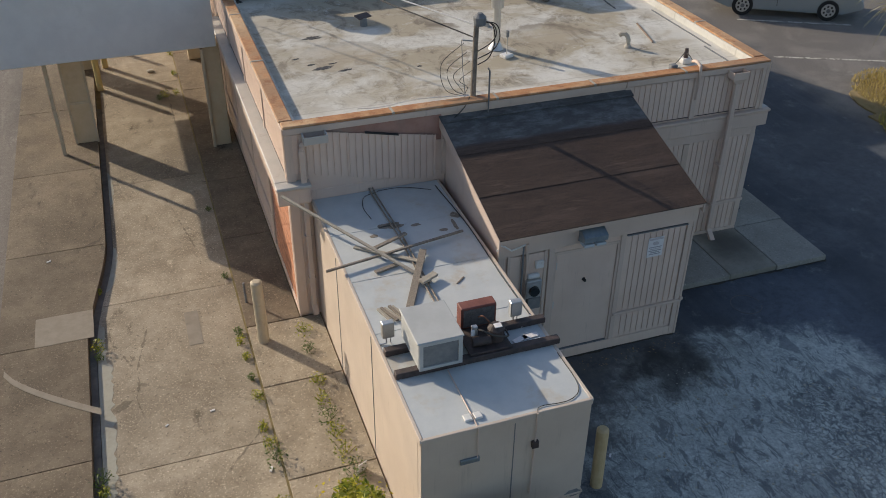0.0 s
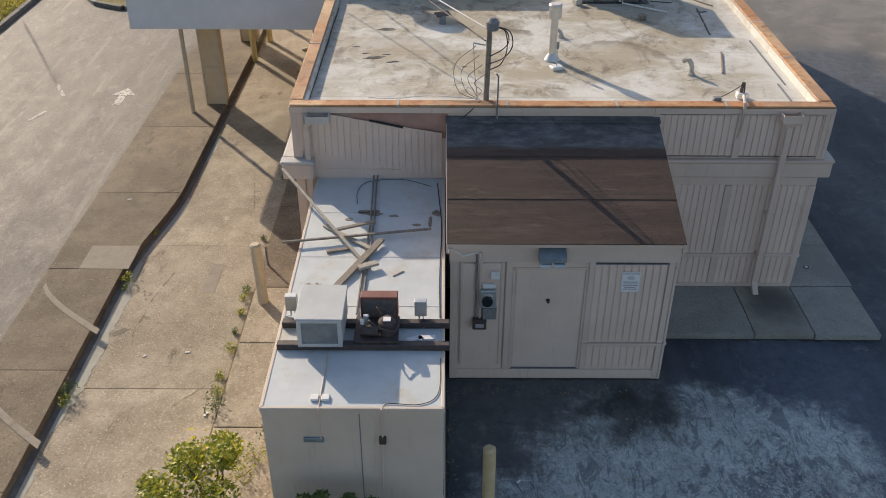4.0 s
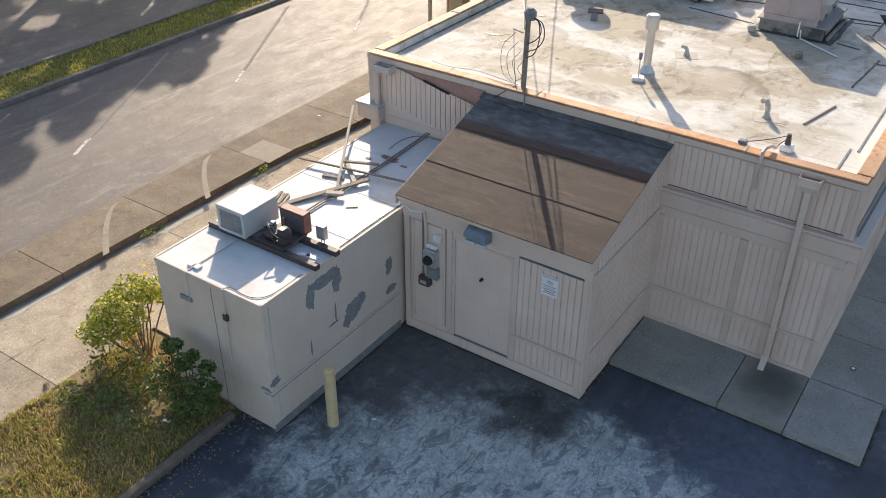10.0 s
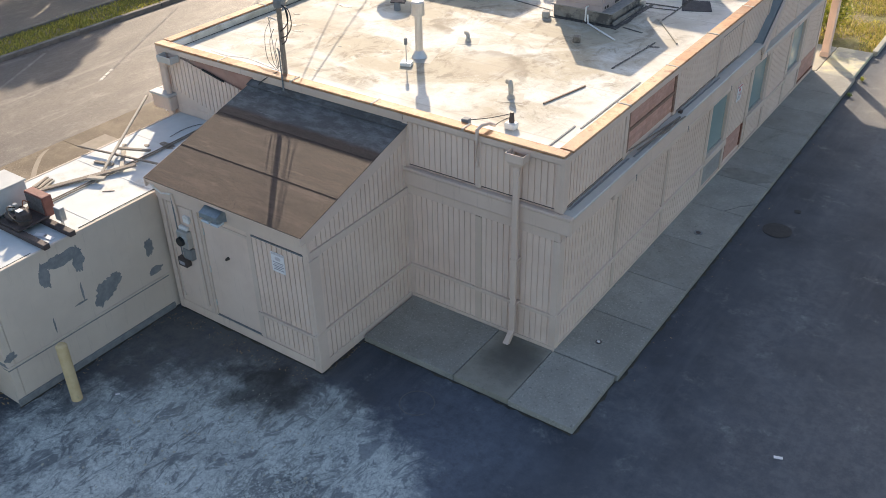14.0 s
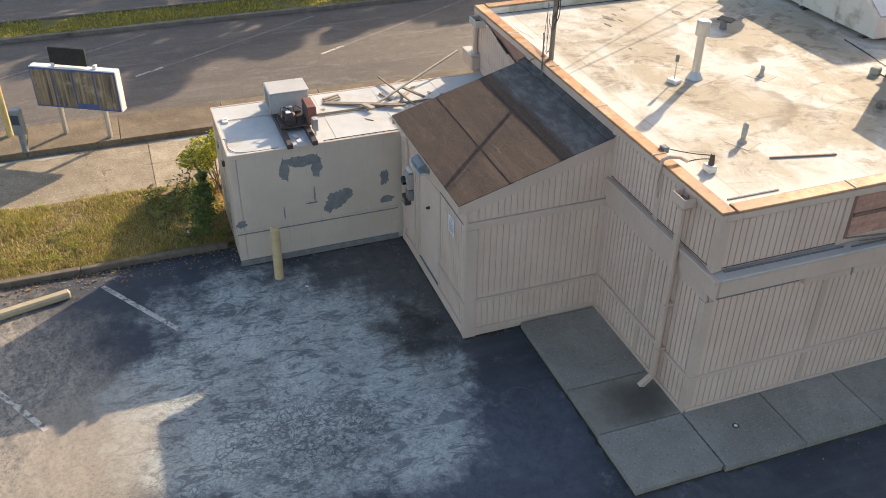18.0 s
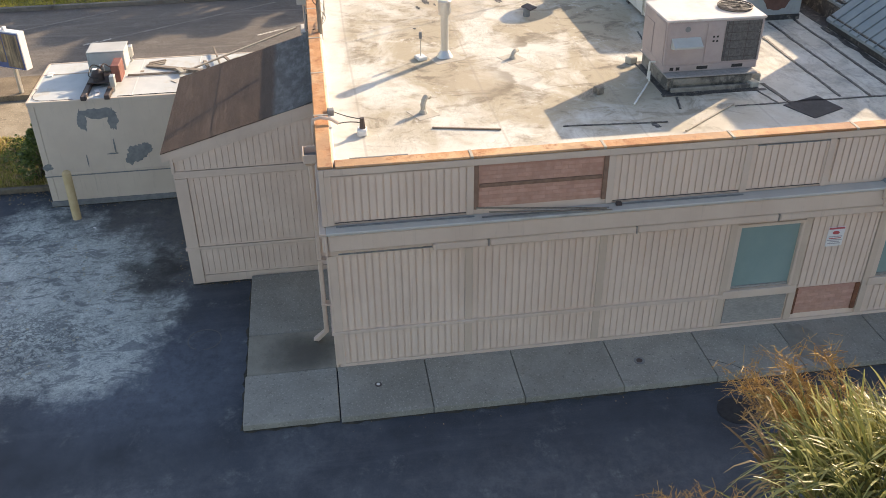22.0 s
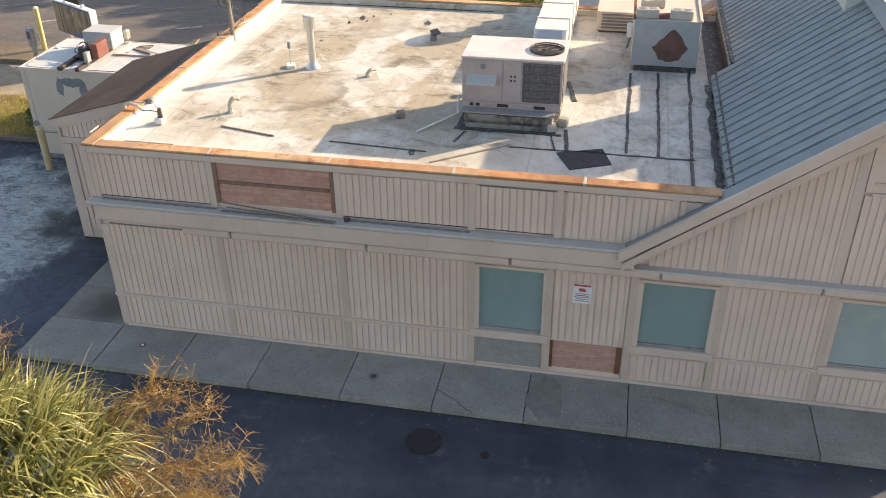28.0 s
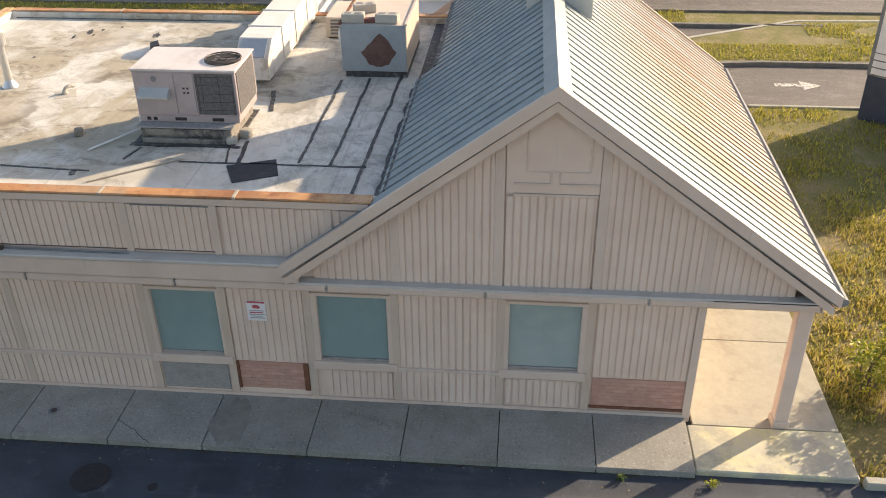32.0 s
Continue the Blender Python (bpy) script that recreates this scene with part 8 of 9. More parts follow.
# ---- parked car ----
def sedan(m):
    c = thing("parked_car", m.translation, "silver-blue four-door sedan parked in the lot", "car")
    shape = ((-2.2, 0.42), (-2.22, 0.72), (-2.12, 0.93), (-1.5, 0.99), (-0.9, 1.38), (0.35, 1.43), (1.15, 0.98), (1.95, 0.84), (2.2, 0.66), (2.22, 0.4), (1.7, 0.22), (-1.7, 0.22))
    bm = bmesh.new()
    widths = (-0.86, -0.8, 0.8, 0.86)
    loops = []
    for w in widths:
        k = 0.94 if abs(w) > 0.82 else 1.0
        loops.append([bm.verts.new((x * (0.985 if abs(w) > 0.82 else 1), w * (0.80 if z > 1.2 else 0.99 if z > 0.9 else 1), 0.25 + (z - 0.25) * k)) for x, z in shape])
    for a, b in zip(loops, loops[1:]):
        for i in range(len(shape)):
            j = (i + 1) % len(shape)
            bm.faces.new((a[i], a[j], b[j], b[i]))
    bm.faces.new(loops[0]), bm.faces.new(loops[-1])
    local(c, m, "body", bm, CARPAINT)
    for s in (-1, 1):
        for pts in (((-1.42, 0.98), (-0.88, 1.30), (-0.28, 1.33), (-0.28, 0.97)), ((-0.22, 0.97), (-0.22, 1.33), (0.32, 1.34), (1.0, 0.97))):
            bm = prism(bmesh.new(), [(x, s * (0.865 - 0.17 * max(0, z - 0.97) / 0.35), z) for x, z in pts], (0, s * 0.012, 0))
            local(c, m, "side_window", bm, GLASS_DARK)
        local(c, m, "door_line", boxed(-0.26, -0.245, s * 0.852 - 0.012, s * 0.852 + 0.012, 0.35, 0.96), BLACK)
        local(c, m, "sill", boxed(-1.0, 1.0, s * 0.83 - 0.02, s * 0.83 + 0.02, 0.2, 0.26, 0.005), BARE)
        local(c, m, "mirror", boxed(0.82, 0.98, s * 0.95 - 0.07, s * 0.95 + 0.07, 0.97, 1.08, 0.02), CARPAINT)
        for x in (-1.25, 1.25):
            w = local(c, m, "wheel", roded((x, s * 0.70, 0.31), (x, s * 0.88, 0.31), 0.31, seg=24), TYRE)
            local(w, m, "rim", roded((x, s * 0.87, 0.31), (x, s * 0.895, 0.31), 0.21, 0.2, 20), GALV)
            local(w, m, "hub", roded((x, s * 0.89, 0.31), (x, s * 0.905, 0.31), 0.06, seg=12), BARE)
            for k in range(7):
                a = k * 0.898
                local(w, m, "rim_gap", boxed(x + 0.13 * math.cos(a) - 0.025, x + 0.13 * math.cos(a) + 0.025, s * 0.896 - 0.002, s * 0.896 + 0.002, 0.31 + 0.13 * math.sin(a) - 0.03, 0.31 + 0.13 * math.sin(a) + 0.03), BLACK)
        local(c, m, "headlight", boxed(1.98, 2.18, s * 0.6 - 0.18, s * 0.6 + 0.18, 0.66, 0.80, 0.03), LAMPGLASS)
        local(c, m, "tail_light", boxed(-2.2, -2.08, s * 0.62 - 0.17, s * 0.62 + 0.17, 0.72, 0.9, 0.02), REDINK)
    local(c, m, "windscreen", prism(bmesh.new(), [(0.42, -0.62, 1.40), (1.12, -0.72, 1.0), (1.12, 0.72, 1.0), (0.42, 0.62, 1.40)], (0.012, 0, 0.012)), GLASS_DARK)
    local(c, m, "rear_window", prism(bmesh.new(), [(-0.95, -0.62, 1.36), (-1.46, -0.7, 1.01), (-1.46, 0.7, 1.01), (-0.95, 0.62, 1.36)], (-0.012, 0, 0.012)), GLASS_DARK)
    local(c, m, "bumper", boxed(2.1, 2.26, -0.78, 0.78, 0.36, 0.56, 0.04), CARPAINT)
    return c


CAR = math.degrees(math.atan2(21.8 - 22.98, 20.0 - 17.98))
cm = Matrix.Translation((18.99, 22.39, 0)) @ pose(0, 0, 0, 0, 0, CAR)
sedan(cm @ Matrix.Translation((0, 0.86, 0)))

# ---- litter and stones ----
for x, y, z, t, s in ((13.96, 12.23, 0.0, 20, 0.058), (-0.3, 10.6, 0.006, 40, 0.028), (0.35, 10.7, 0.006, 10, 0.036), (0.95, 9.3, 0.01, 70, 0.046), (-1.9, 15.3, 0.13, 30, 0.039), (3.0, 6.3, 0.05, 15, 0.058), (5.4, 8.05, 0.0, 50, 0.033), (1.55, 8.35, 0.06, 25, 0.065)):
    single("paper_scrap", boxed(x - s, x + s, y - s * 0.4, y + s * 0.4, z + 0.002, z + 0.012, turn=t), PAPER, "small white scrap of litter on the ground", "litter", "ground litter")
single("paper_scrap", boxed(2.02, 2.16, 8.82, 8.835, 0.05, 0.23, turn=25, tilt=10), PAPER, "white sheet of paper caught against the cooler", "litter", "ground litter")
ROCK = plain("grey_rock", (0.16, 0.15, 0.135), (0.30, 0.28, 0.25), 7, 0.95, 0.8, dirt=(0.09, 0.085, 0.075), dirt_scale=3)
bm = bmesh.new()
rk = bmesh.ops.create_icosphere(bm, subdivisions=3, radius=0.36, matrix=Matrix.Translation((18.05, 16.35, 0.2)))
for v in bm.verts:
    v.co += (v.co - Vector((18.05, 16.35, 0.2))) * (noise.noise(v.co * 3.1) * 0.6 + noise.noise(v.co * 9) * 0.3)
single("boulder", bm, ROCK, "grey weathered boulder in the planting island", "rock")
rnd = random.Random(41)
bm = bmesh.new()
for _ in range(900):
    a, r = rnd.random() * 6.28, 2.6 * math.sqrt(rnd.random())
    x, y, s = 7.7 + r * 0.85 * math.cos(a), 7.3 + r * 0.8 * math.sin(a), 0.004 + 0.016 * rnd.random() ** 4
    box(bm, x - s, x + s, y - s * 0.7, y + s * 0.7, 0.0, s * 0.7, turn=rnd.random() * 180)
single("loose_chippings", bm, CONCRETE_PALE, "pale loose asphalt chippings scattered over the worn patch", "gravel", kind="stuff")
bm = bmesh.new()
for _ in range(420):
    x, y, s = 3.75 + 0.5 * rnd.random() ** 2, 2.0 + 5.2 * rnd.random(), 0.015 + 0.03 * rnd.random()
    a = rnd.random() * 6.28
    u, w = Vector((math.cos(a), math.sin(a), 0.25)) * s * 0.8, Vector((-math.sin(a), math.cos(a), -0.1)) * s * 0.35
    bm.faces.new([bm.verts.new(Vector((x, y, 0.012)) + k) for k in (-u, w, u, -w)])
for x0, x1, y0, y1, n in ((4.5, 7.6, 9.75, 10.0, 110), (4.36, 4.6, 7.1, 10.0, 80), (7.6, 7.75, 10.0, 11.1, 40), (11.5, 11.8, 12.4, 26, 60), (3.9, 5.6, 1.5, 4.5, 120)):
    for _ in range(n):
        x, y, s, a = x0 + (x1 - x0) * rnd.random(), y0 + (y1 - y0) * rnd.random(), 0.008 + 0.016 * rnd.random(), rnd.random() * 6.28
        u, w = Vector((math.cos(a), math.sin(a), 0.2)) * s, Vector((-math.sin(a), math.cos(a), -0.1)) * s * 0.4
        bm.faces.new([bm.verts.new(Vector((x, y, 0.012)) + k) for k in (-u, w, u, -w)])
for _ in range(170):
    x, y = 3.76 + 0.7 * rnd.random() ** 1.6, 2.2 + 3.0 * rnd.random()
    s, a = 0.02 + 0.03 * rnd.random(), rnd.random() * 6.28
    u, w = Vector((math.cos(a), math.sin(a), 0.3)) * s, Vector((-math.sin(a), math.cos(a), -0.15)) * s * 0.55
    bm.faces.new([bm.verts.new(Vector((x, y, 0.016)) + k) for k in (-u, w, u, -w)])
single("leaf_litter", bm, DRYLEAF, "dry brown leaf litter along the kerb", "leaf litter", kind="stuff")

# ---- plants ----
def blades(name, region, n, h, w, material, label, seed, z=0.0):
    """Grass as many bent two-piece blades over a region(rnd) -> x, y, k."""
    rnd = random.Random(seed)
    vs, fs = [], []
    for _ in range(n):
        x, y, k = region(rnd)
        a, b = rnd.random() * 6.283, rnd.random() * 6.283
        hh = h * k * (0.5 + rnd.random())
        lean = hh * (0.25 + 0.55 * rnd.random())
        dx, dy = w * math.cos(a) / 2, w * math.sin(a) / 2
        lx, ly = lean * math.cos(b), lean * math.sin(b)
        i = len(vs)
        vs += [(x - dx, y - dy, z), (x + dx, y + dy, z), (x + dx * 0.8 + lx * 0.3, y + dy * 0.8 + ly * 0.3, z + hh * 0.6), (x - dx * 0.8 + lx * 0.3, y - dy * 0.8 + ly * 0.3, z + hh * 0.6), (x + lx, y + ly, z + hh)]
        fs += [(i, i + 1, i + 2, i + 3), (i + 3, i + 2, i + 4)]
    me = bpy.data.meshes.new(name)
    me.from_pydata(vs, [], fs)
    me.materials.append(material)
    return tagged(new(name, me), label, "grass", kind="stuff")


def area(x0, x1, y0, y1, patch=0.0):
    def pick(r):
        while True:
            x, y = x0 + (x1 - x0) * r.random(), y0 + (y1 - y0) * r.random()
            k = noise.noise(Vector((x * 0.9, y * 0.9, 3.0)))
            if k > -0.45 + patch * r.random():
                return x, y, 0.75 + 0.6 * k
    return pick


blades("verge_grass", area(1.05, 3.56, 0.0, 7.0, 0.9), 14000, 0.085, 0.016, VERGE_GREEN, "rough green and yellow grass on the verge", 1, 0.03)
blades("verge_dry_grass", area(1.05, 3.6, 0.0, 7.4, 0.5), 17000, 0.085, 0.015, VERGE_STRAW, "dry straw-coloured grass on the verge", 2, 0.03)
blades("strip_grass", area(-10.55, -8.95, 0, 29, 0.1), 14000, 0.09, 0.04, BLADE, "short green grass on the strip", 3, 0.02)
blades("lawn_grass", area(-1.85, 11.36, 28.4, 36, 0.6), 20000, 0.10, 0.03, BLADE, "patchy lawn grass north of the porch", 4)
blades("lawn_dry_grass", area(4.0, 11.36, 28.4, 34, 0.7), 9000, 0.10, 0.022, BLADE_DRY, "dry patches in the lawn", 5)
blades("island_grass", area(-9.0, -5.45, 32.5, 48, 0.3), 12000, 0.09, 0.035, BLADE, "grass on the kerbed island", 6, 0.1)
blades("island_tip_grass", area(-6.8, -5.35, 28.2, 32.5, 0.2), 2600, 0.08, 0.03, BLADE, "short grass on the tip of the kerbed island", 8, 0.1)


def round_patch(cx, cy, r):
    def pick(g):
        a, d = g.random() * 6.283, r * math.sqrt(g.random())
        return cx + d * math.cos(a), cy + d * math.sin(a), 1.2 - d / r * 0.7
    return pick


def ragged(pts, amount, seed):
    """Corner points in the ground plane turned into an uneven outline."""
    g, out = random.Random(seed), []
    for i, (x0, y0) in enumerate(pts):
        x1, y1 = pts[(i + 1) % len(pts)]
        for k in range(6):
            out.append(Vector((x0 + (x1 - x0) * k / 6 + g.uniform(-amount, amount), y0 + (y1 - y0) * k / 6 + g.uniform(-amount, amount), -0.01)))
    return out


island = single("planting_island", prism(bmesh.new(), ragged([(18.5, 17.9), (17.1, 17.1), (16.6, 15.7), (16.15, 14.3), (15.9, 13.3), (16.7, 12.8), (19.4, 13.2), (21.0, 15.5), (20.6, 17.6)], 0.12, 12), (0, 0, 0.05)), SOIL, "rough planting island around the palm", "planting bed", kind="structure")
blades("island_grass", round_patch(17.3, 14.9, 1.0), 1500, 0.13, 0.016, BLADE, "patchy green grass in the planting island", 17, 0.03)
blades("island_scrub", round_patch(18.6, 16.6, 1.5), 3200, 0.16, 0.018, BLADE_DRY, "dry scrub grass around the palm", 7, 0.03)
def leafy(bm, at, r, n, size, rnd, squash=(1, 1, 1), hollow=0.35):
    for _ in range(n):
        d = Vector((rnd.gauss(0, 1), rnd.gauss(0, 1), rnd.gauss(0, 1))).normalized()
        k = r * (hollow + (1 - hollow) * rnd.random() ** 0.5)
        p = Vector(at) + Vector((d.x * squash[0], d.y * squash[1], d.z * squash[2])) * k
        a, b = Vector((rnd.gauss(0, 1), rnd.gauss(0, 1), rnd.gauss(0, 0.6))).normalized(), Vector((rnd.gauss(0, 1), rnd.gauss(0, 1), rnd.gauss(0, 0.6))).normalized()
        s = size * (0.6 + 0.8 * rnd.random())
        b = (b - a * a.dot(b)).normalized()
        bm.faces.new([bm.verts.new(p + v) for v in (-a * s, b * s * 0.42, a * s, -b * s * 0.42)])


def shrub(x, y, z, clumps, stems, n, size, material, label, seed):
    rnd = random.Random(seed)
    s = thing("shrub", (x, y, z), label, "shrub", "cooler shrubs")
    for i in range(stems):
        c = clumps[i % len(clumps)]
        e = Vector((x + c[0] * 0.9, y + c[1] * 0.9, z + c[2]))
        mid = Vector((x, y, z)).lerp(e, 0.5) + Vector((rnd.uniform(-0.08, 0.08), rnd.uniform(-0.08, 0.08), 0))
        part("stem", tube(bmesh.new(), [(x + rnd.uniform(-0.1, 0.1), y + rnd.uniform(-0.1, 0.1), z - 0.02), mid, e], 0.012, 5), BARK, s)
    for cx, cy, cz, r in clumps:
        bm = bmesh.new()
        leafy(bm, (x + cx, y + cy, z + cz), r, n, size, rnd, (1, 1, 0.85), 0.25)
        tagged(part("leaf_clump", bm, material, s), kind="stuff")
    return s


sunny_shrub = shrub(1.6, 7.1, 0.03, ((-0.1, 0.0, 0.95, 0.28), (-0.42, -0.25, 0.85, 0.26), (0.1, 0.4, 1.1, 0.26), (-0.3, 0.2, 1.1, 0.26), (0.2, -0.2, 0.95, 0.24), (-0.6, 0.0, 0.75, 0.26), (-0.2, -0.5, 0.7, 0.26), (0.2, 0.15, 1.28, 0.2), (0.1, 0.6, 0.95, 0.22), (-0.55, -0.45, 0.55, 0.24), (-0.1, -0.2, 0.6, 0.22), (-0.35, 0.45, 0.9, 0.22), (-0.75, 0.2, 0.7, 0.2), (-0.7, -0.2, 0.5, 0.2)), 14, 330, 0.036, LEAF_LIGHT, "sunlit yellow-green shrub with bare lower stems", 3)
shrub(1.5, 6.3, 0.03, ((0.0, 0.0, 0.25, 0.26), (0.3, 0.45, 0.3, 0.24), (-0.2, 0.3, 0.3, 0.24), (0.1, -0.5, 0.16, 0.2), (0.5, -0.2, 0.18, 0.2)), 5, 110, 0.035, LEAF_DARK, "ragged weedy scrub at the lane edge", 15)
shrub(2.2, 6.2, 0.03, ((0.0, 0.0, 0.22, 0.28), (0.3, 0.3, 0.25, 0.26), (-0.35, 0.25, 0.2, 0.24), (-0.1, -0.4, 0.16, 0.24), (0.5, -0.3, 0.2, 0.24)), 4, 110, 0.035, LEAF_DARK, "low dark scrub at the foot of the shrub", 5)
shrub(3.15, 6.62, 0.03, ((0.0, 0.0, 0.5, 0.30), (-0.3, 0.0, 0.75, 0.24), (0.32, 0.0, 0.7, 0.24), (0.02, 0.05, 0.95, 0.18), (0.48, -0.05, 0.5, 0.22), (-0.42, -0.1, 0.45, 0.24), (0.42, 0.1, 1.0, 0.13), (-0.34, 0.1, 1.05, 0.12), (0.1, -0.15, 0.25, 0.32), (0.62, 0.0, 0.8, 0.11), (0.18, 0.08, 1.12, 0.1), (-0.15, 0.1, 1.15, 0.09)), 12, 190, 0.04, LEAF_DARK, "dark green shrub against the cooler wall", 6)
bloom_rnd = random.Random(77)
bm = bmesh.new()
for cx, cy, cz, r in ((1.55, 7.15, 1.05, 0.4), (1.8, 7.3, 1.2, 0.3), (1.4, 7.4, 1.3, 0.26), (1.3, 7.0, 0.95, 0.3)):
    leafy(bm, (cx, cy, cz), r, 26, 0.032, bloom_rnd, (1, 1, 0.8), 0.85)
tagged(part("blossoms", bm, YELLOW_BLOOM, sunny_shrub, "small yellow blossoms"), kind="stuff")
for x, y, s in ((9.5, 29.0, 21), (9.85, 29.35, 22), (9.0, 29.6, 24), (10.0, 29.7, 25), (12.4, 34.6, 23)):
    shrub(x, y, 0.0, ((0, 0, 0.4, 0.34), (0.25, 0.15, 0.6, 0.26), (-0.25, 0.1, 0.45, 0.28), (0.0, -0.2, 0.8, 0.22), (0.1, 0.1, 0.95, 0.16)), 6, 170, 0.042, LEAF_LIGHT, "low scrubby bush in the lawn", s)["group"] = "lawn bushes"


def low_weeds(name, spots, label, seed, size, material):
    """Broad-leaved weeds close to the ground, as one sheet of leaves."""
    rg = random.Random(seed)
    bm = bmesh.new()
    for x, y, z, r in spots:
        leafy(bm, (x, y, z + r * 0.3), r, int(18 + 260 * r), size, rg, (1, 1, 0.45), 0.05)
    return tagged(single(name, bm, material, label, "weeds", kind="stuff"))


wr = random.Random(61)
scrub = []
while len(scrub) < 190:
    x, y = 1.1 + 2.4 * wr.random(), 0.3 + 6.7 * wr.random()
    if noise.noise(Vector((x * 0.8, y * 0.8, 9.0))) > -0.05 - 0.1 * (y > 5):
        scrub.append((x, y, 0.03, 0.05 + 0.10 * wr.random()))
low_weeds("verge_weeds", scrub, "low broad-leaved weeds scattered over the verge", 62, 0.026, VERGE_GREEN)
low_weeds("verge_dead_weeds", [(x + wr.uniform(-0.3, 0.3), y + wr.uniform(-0.3, 0.3), 0.02, r * 0.9) for x, y, z, r in scrub[:120]], "brown dead weeds and leaf litter on the verge", 63, 0.026, DRYLEAF)
twigs = bmesh.new()
for _ in range(60):
    x, y, a = 1.2 + 2.2 * wr.random(), 0.5 + 6.3 * wr.random(), wr.random() * 6.28
    l = 0.08 + 0.22 * wr.random()
    tube(twigs, [(x, y, 0.04), (x + l * 0.5 * math.cos(a), y + l * 0.5 * math.sin(a), 0.06 + 0.05 * wr.random()), (x + l * math.cos(a + 0.3), y + l * math.sin(a + 0.3), 0.04)], 0.005, 4)
single("dry_twigs", twigs, WOOD_PALE, "pale dry twigs lying in the verge", "twigs", kind="stuff")
for i, (x, y, r) in enumerate(((1.05, 9.45, 0.22), (1.02, 9.75, 0.14), (0.98, 12.1, 0.12), (0.98, 12.35, 0.1), (1.0, 11.7, 0.09), (1.02, 10.75, 0.13), (1.0, 11.2, 0.08), (1.0, 8.6, 0.16), (0.98, 10.1, 0.1), (-1.2, 9.75, 0.2), (-1.18, 9.5, 0.14), (-1.16, 12.65, 0.15), (-1.15, 12.4, 0.09), (-1.08, 18.8, 0.12), (0.7, 22.26, 0.16), (0.55, 22.1, 0.12), (0.95, 22.3, 0.12), (1.98, 12.0, 0.18), (1.95, 11.55, 0.15), (1.93, 10.75, 0.17), (1.9, 10.35, 0.16), (1.89, 9.95, 0.22), (1.92, 9.6, 0.2), (1.95, 9.2, 0.22), (1.98, 8.8, 0.26), (1.85, 8.4, 0.25), (1.7, 8.1, 0.25), (11.6, 25.2, 0.08), (11.62, 26.4, 0.1), (-1.1, 14.2, 0.08), (1.0, 14.0, 0.08), (1.02, 23.6, 0.1), (1.05, 25.0, 0.12), (1.0, 16.4, 0.08))):
    rg = random.Random(700 + i)
    bm = bmesh.new()
    leafy(bm, (x, y, 0.03 + r * 0.35), r, int(30 + 420 * r), 0.022, rg, (0.8, 1.1, 0.7), 0.05)
    for _ in range(10):
        a = rg.random() * 6.28
        tube(bm, [(x, y, 0.0), (x + r * 0.7 * math.cos(a), y + r * 0.7 * math.sin(a), r * 0.9)], 0.003, 3)
    single("weed_tuft", bm, LEAF_LIGHT if i % 3 else LEAF_DARK, "leafy green weed sprouting from a pavement joint", "weed", "pavement weeds", "stuff")


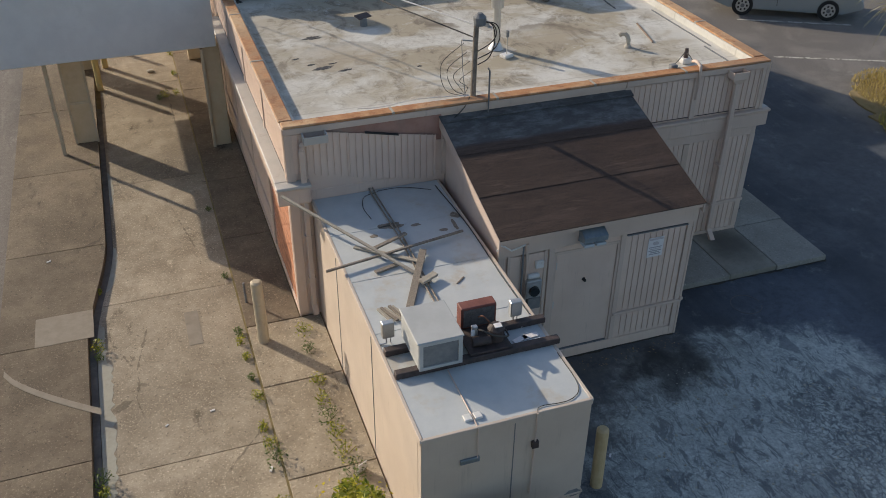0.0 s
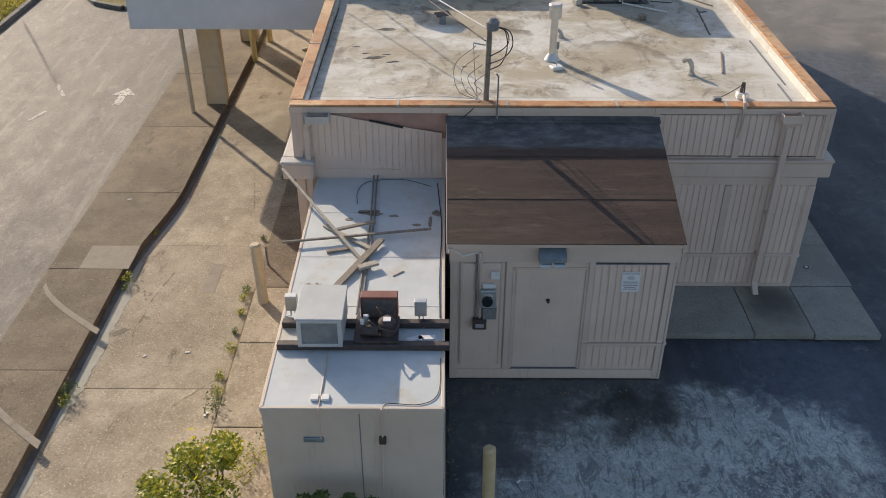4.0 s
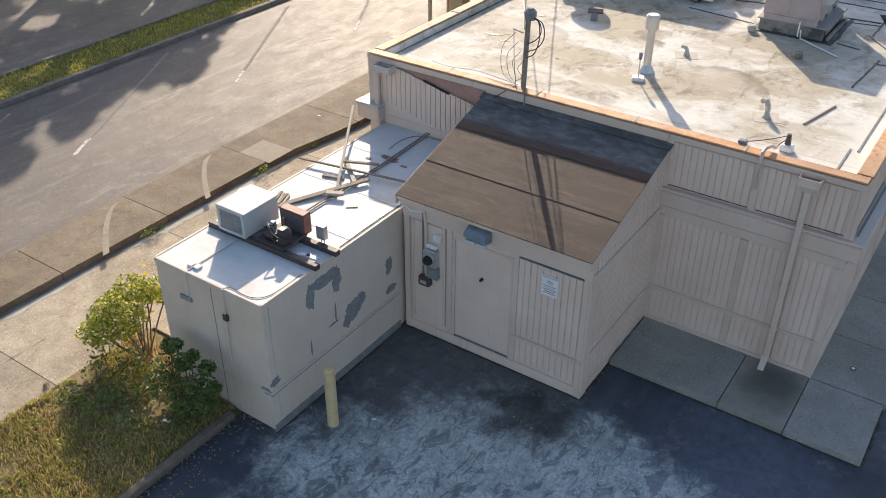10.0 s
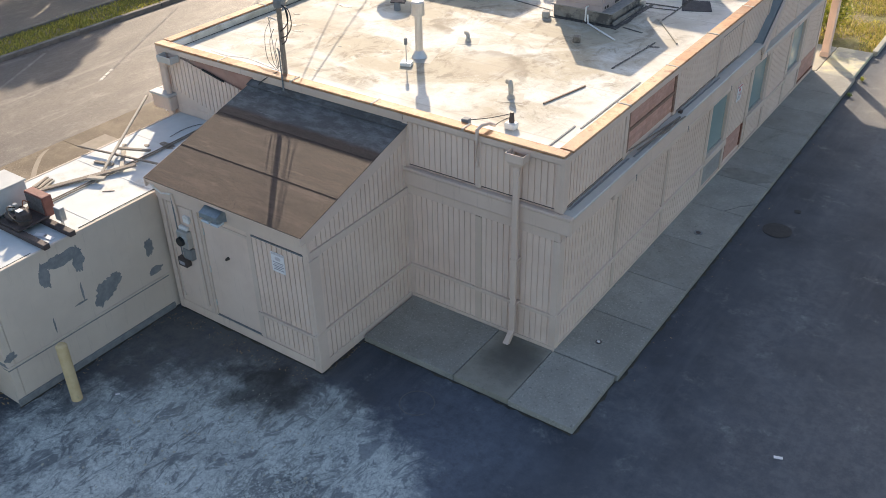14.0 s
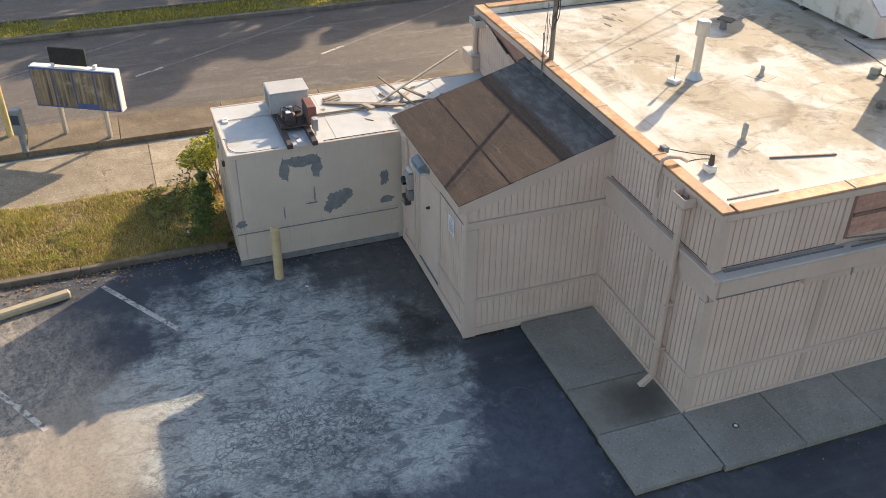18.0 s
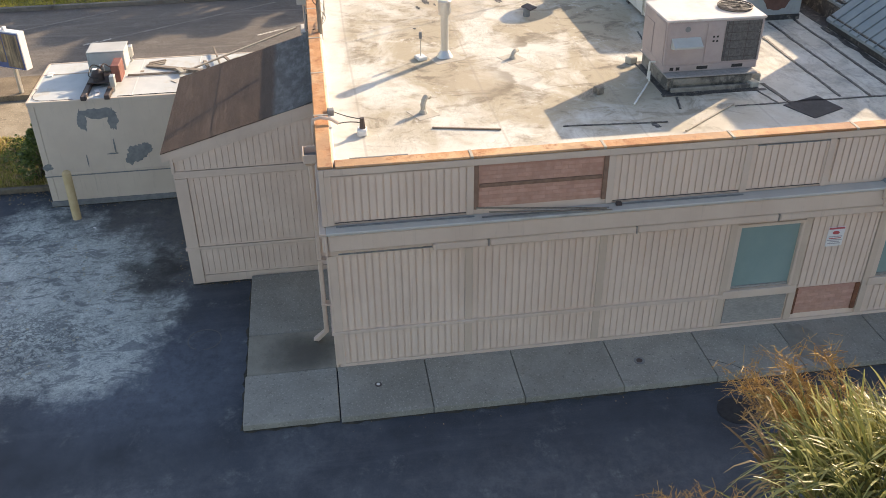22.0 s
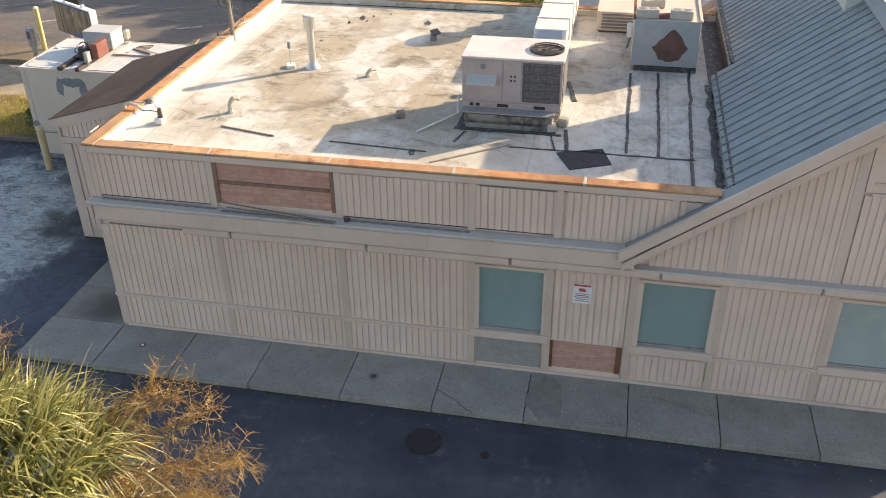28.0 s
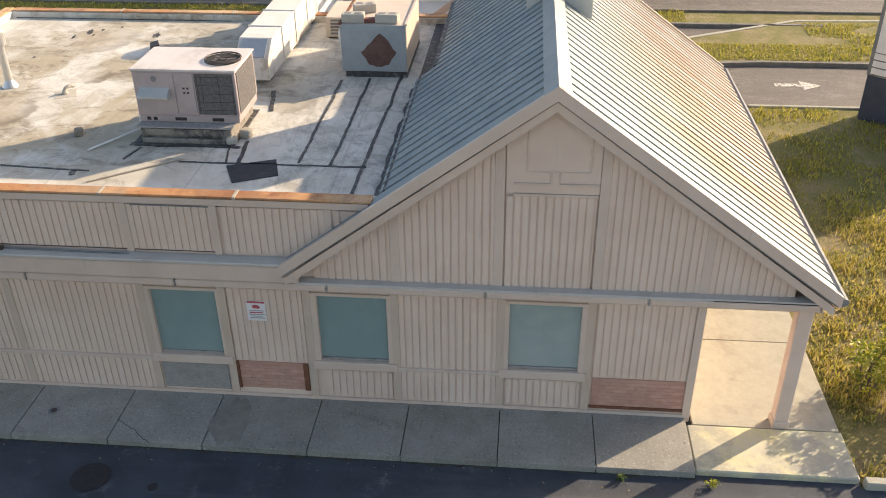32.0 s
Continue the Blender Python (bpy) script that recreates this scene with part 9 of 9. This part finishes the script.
def palm(x, y, top, seed):
    """A cabbage palm: trunk with boots, fan leaves of drooping leaflets, flower sprays."""
    rnd = random.Random(seed)
    p = thing("palm_tree", (x, y, 0), "cabbage palm with sunlit fan leaves and orange flower sprays", "palm")
    bm = bmesh.new()
    for i in range(14):
        z0, z1 = top * 0.68 * i / 14, top * 0.68 * (i + 1) / 14
        x0, x1 = x + 1.15 * (1 - i / 14) ** 1.3, x + 1.15 * (1 - (i + 1) / 14) ** 1.3
        rod(bm, (x0, y + 0.5 * (1 - i / 14), z0), (x1, y + 0.5 * (1 - (i + 1) / 14), z1 + 0.02), 0.21 - 0.003 * i, 0.175 - 0.003 * i, 12)
    part("trunk", bm, BARK, p)
    crown = Vector((x, y, top * 0.69))
    for i in range(164):
        skirt = i >= 120
        az, rad = i * 2.39996, 1.0 if skirt else math.sqrt((i + 0.5) / 120)
        f = 1 - rad
        lobe = 1.0 + 0.18 * math.cos(2 * (az - 1.4))
        d = Vector((math.cos(az), math.sin(az), 0))
        hub = crown + d * rad * 0.80 * lobe * (0.9 + 0.2 * rnd.random()) + Vector((0, 0, 0.1 + 0.5 * (1 - rad ** 2) + 0.18 * math.cos(2 * (az - 1.4)) * rad + rnd.uniform(-0.1, 0.1) - (rnd.uniform(0.4, 1.7) if skirt else 0)))
        side = Vector((-math.sin(az), math.cos(az), 0))
        bm = bmesh.new()
        tube(bm, [crown, crown.lerp(hub, 0.5) + Vector((0, 0, 0.04)), hub], 0.012, 4)
        n = 32
        for k in range(n):
            a = math.radians(-70 + 140 * k / (n - 1)) + rnd.uniform(-0.12, 0.12)
            l = (0.5 + 0.5 * rnd.random()) * (0.8 + 0.2 * math.cos(a))
            out = (Vector((d.x, d.y, 0)).normalized() * math.cos(a) + side * math.sin(a))
            rise = (0.0 if skirt else 0.95) + 1.0 * f + rnd.uniform(-0.3, 0.6)
            go = (out * (0.75 if skirt else 0.5) + Vector((0, 0, rise))).normalized()
            wide = go.cross(out + Vector((rnd.uniform(-0.8, 0.8), rnd.uniform(-0.8, 0.8), 0.2))).normalized() * (0.004 + 0.007 * rnd.random())
            fall = 0.15 + 0.75 * rnd.random() ** 1.3
            pts = []
            for q in (0, 0.25, 0.5, 0.72, 0.9, 1.0):
                pts.append(hub + go * l * q + out * (0.30 * fall * l * q ** 2) - Vector((0, 0, fall * l * q ** 3.0)))
            ws = (0.5, 0.95, 1.0, 0.85, 0.5, 0.1)
            L = [bm.verts.new(q + wide * w) for q, w in zip(pts, ws)]
            R = [bm.verts.new(q - wide * w) for q, w in zip(pts, ws)]
            for u in range(5):
                bm.faces.new((L[u], L[u + 1], R[u + 1], R[u]))
        part("fan_leaf", bm, DRYLEAF if 112 <= i < 120 or i % 11 == 5 and skirt else FROND, p)
    for az, up, length in ((-2.45, 0.62, 1.4), (-2.65, 0.55, 1.45), (-2.25, 0.6, 1.4), (-2.8, 0.66, 1.4), (-2.5, 0.45, 1.5), (-2.35, 0.5, 1.55), (-1.97, -0.2, 2.05), (-1.85, -0.16, 1.95), (-2.1, -0.1, 1.7), (2.1, 0.46, 1.7), (2.0, 0.36, 1.85), (1.9, 0.2, 1.95), (1.96, 0.1, 1.9), (2.2, 0.5, 1.6), (1.8, 0.08, 1.75), (1.7, 0.16, 1.65)):
        d = Vector((math.cos(az) * math.cos(up), math.sin(az) * math.cos(up), math.sin(up)))
        bm = bmesh.new()
        tube(bm, [crown, crown + d * length * 0.6 + Vector((0, 0, 0.08)), crown + d * length], 0.007, 4)
        for k in range(70):
            f = 0.45 + 0.55 * k / 70
            s0 = crown + d * length * f
            g = (d * 0.5 + Vector((rnd.gauss(0, 0.6), rnd.gauss(0, 0.6), rnd.gauss(0.1, 0.5)))).normalized() * (0.12 + 0.18 * rnd.random())
            tube(bm, [s0, s0 + g * 0.6, s0 + g + Vector((0, 0, -0.04))], 0.0013, 3)
            for _ in range(9):
                q = s0 + g * rnd.random()
                tube(bm, [q, q + Vector((rnd.gauss(0, 0.04), rnd.gauss(0, 0.04), rnd.gauss(0, 0.04)))], 0.0018, 3)
        part("flower_spray", bm, FLOWER, p, "orange-brown branching flower spray")
    return p


palm(17.75, 16.1, 6.05, 8)


def tree(x, y, h, r, seed, n=8400):
    rnd = random.Random(seed)
    t = thing("street_tree", (x, y, 0), "broad leafy tree beyond the street", "tree", "street trees")
    part("trunk", tube(bmesh.new(), [(x, y, 0), (x + 0.1, y, h * 0.25), (x - 0.1, y + 0.1, h * 0.5), (x, y, h * 0.75)], 0.2, 8), BARK, t)
    cl = []
    for i in range(34):
        a, d = rnd.random() * 6.283, r * math.sqrt(0.03 + 0.95 * rnd.random())
        c = Vector((x + d * math.cos(a), y + d * math.sin(a), h * (0.46 + 0.48 * rnd.random())))
        cl.append(c)
        part("limb", tube(bmesh.new(), [(x, y, h * (0.3 + 0.25 * rnd.random())), Vector((x, y, h * 0.5)).lerp(c, 0.6), c], 0.06, 5), BARK, t)
    bm = bmesh.new()
    for c in cl:
        leafy(bm, c, r * (0.13 + 0.11 * rnd.random()), n // 34, 0.17, rnd, (1, 1, 0.7), 0.1)
    tagged(part("crown", bm, LEAF_TREE, t), kind="stuff")
    return t


for i, (x, y, h, r) in enumerate(((-18.5, 15.4, 8.8, 3.0), (-17.5, 20.0, 8.8, 3.0), (-17.9, 24.6, 8.8, 3.0), (-18.7, 27.9, 8.2, 2.6), (-23.4, 31.0, 7.6, 2.4), (-25, 13.5, 8.0, 3.3), (-25.6, 19.5, 8.2, 3.4), (-25.2, 26.0, 8.0, 3.4), (-27, 33.0, 8.0, 2.8), (-22.6, 11.6, 8.4, 3.0), (-24.0, 8.2, 8.2, 3.1), (-28, 10.0, 8.4, 3.4))):
    tree(x, y, h, r, 600 + i, 10500 if x > -21 else 4600)
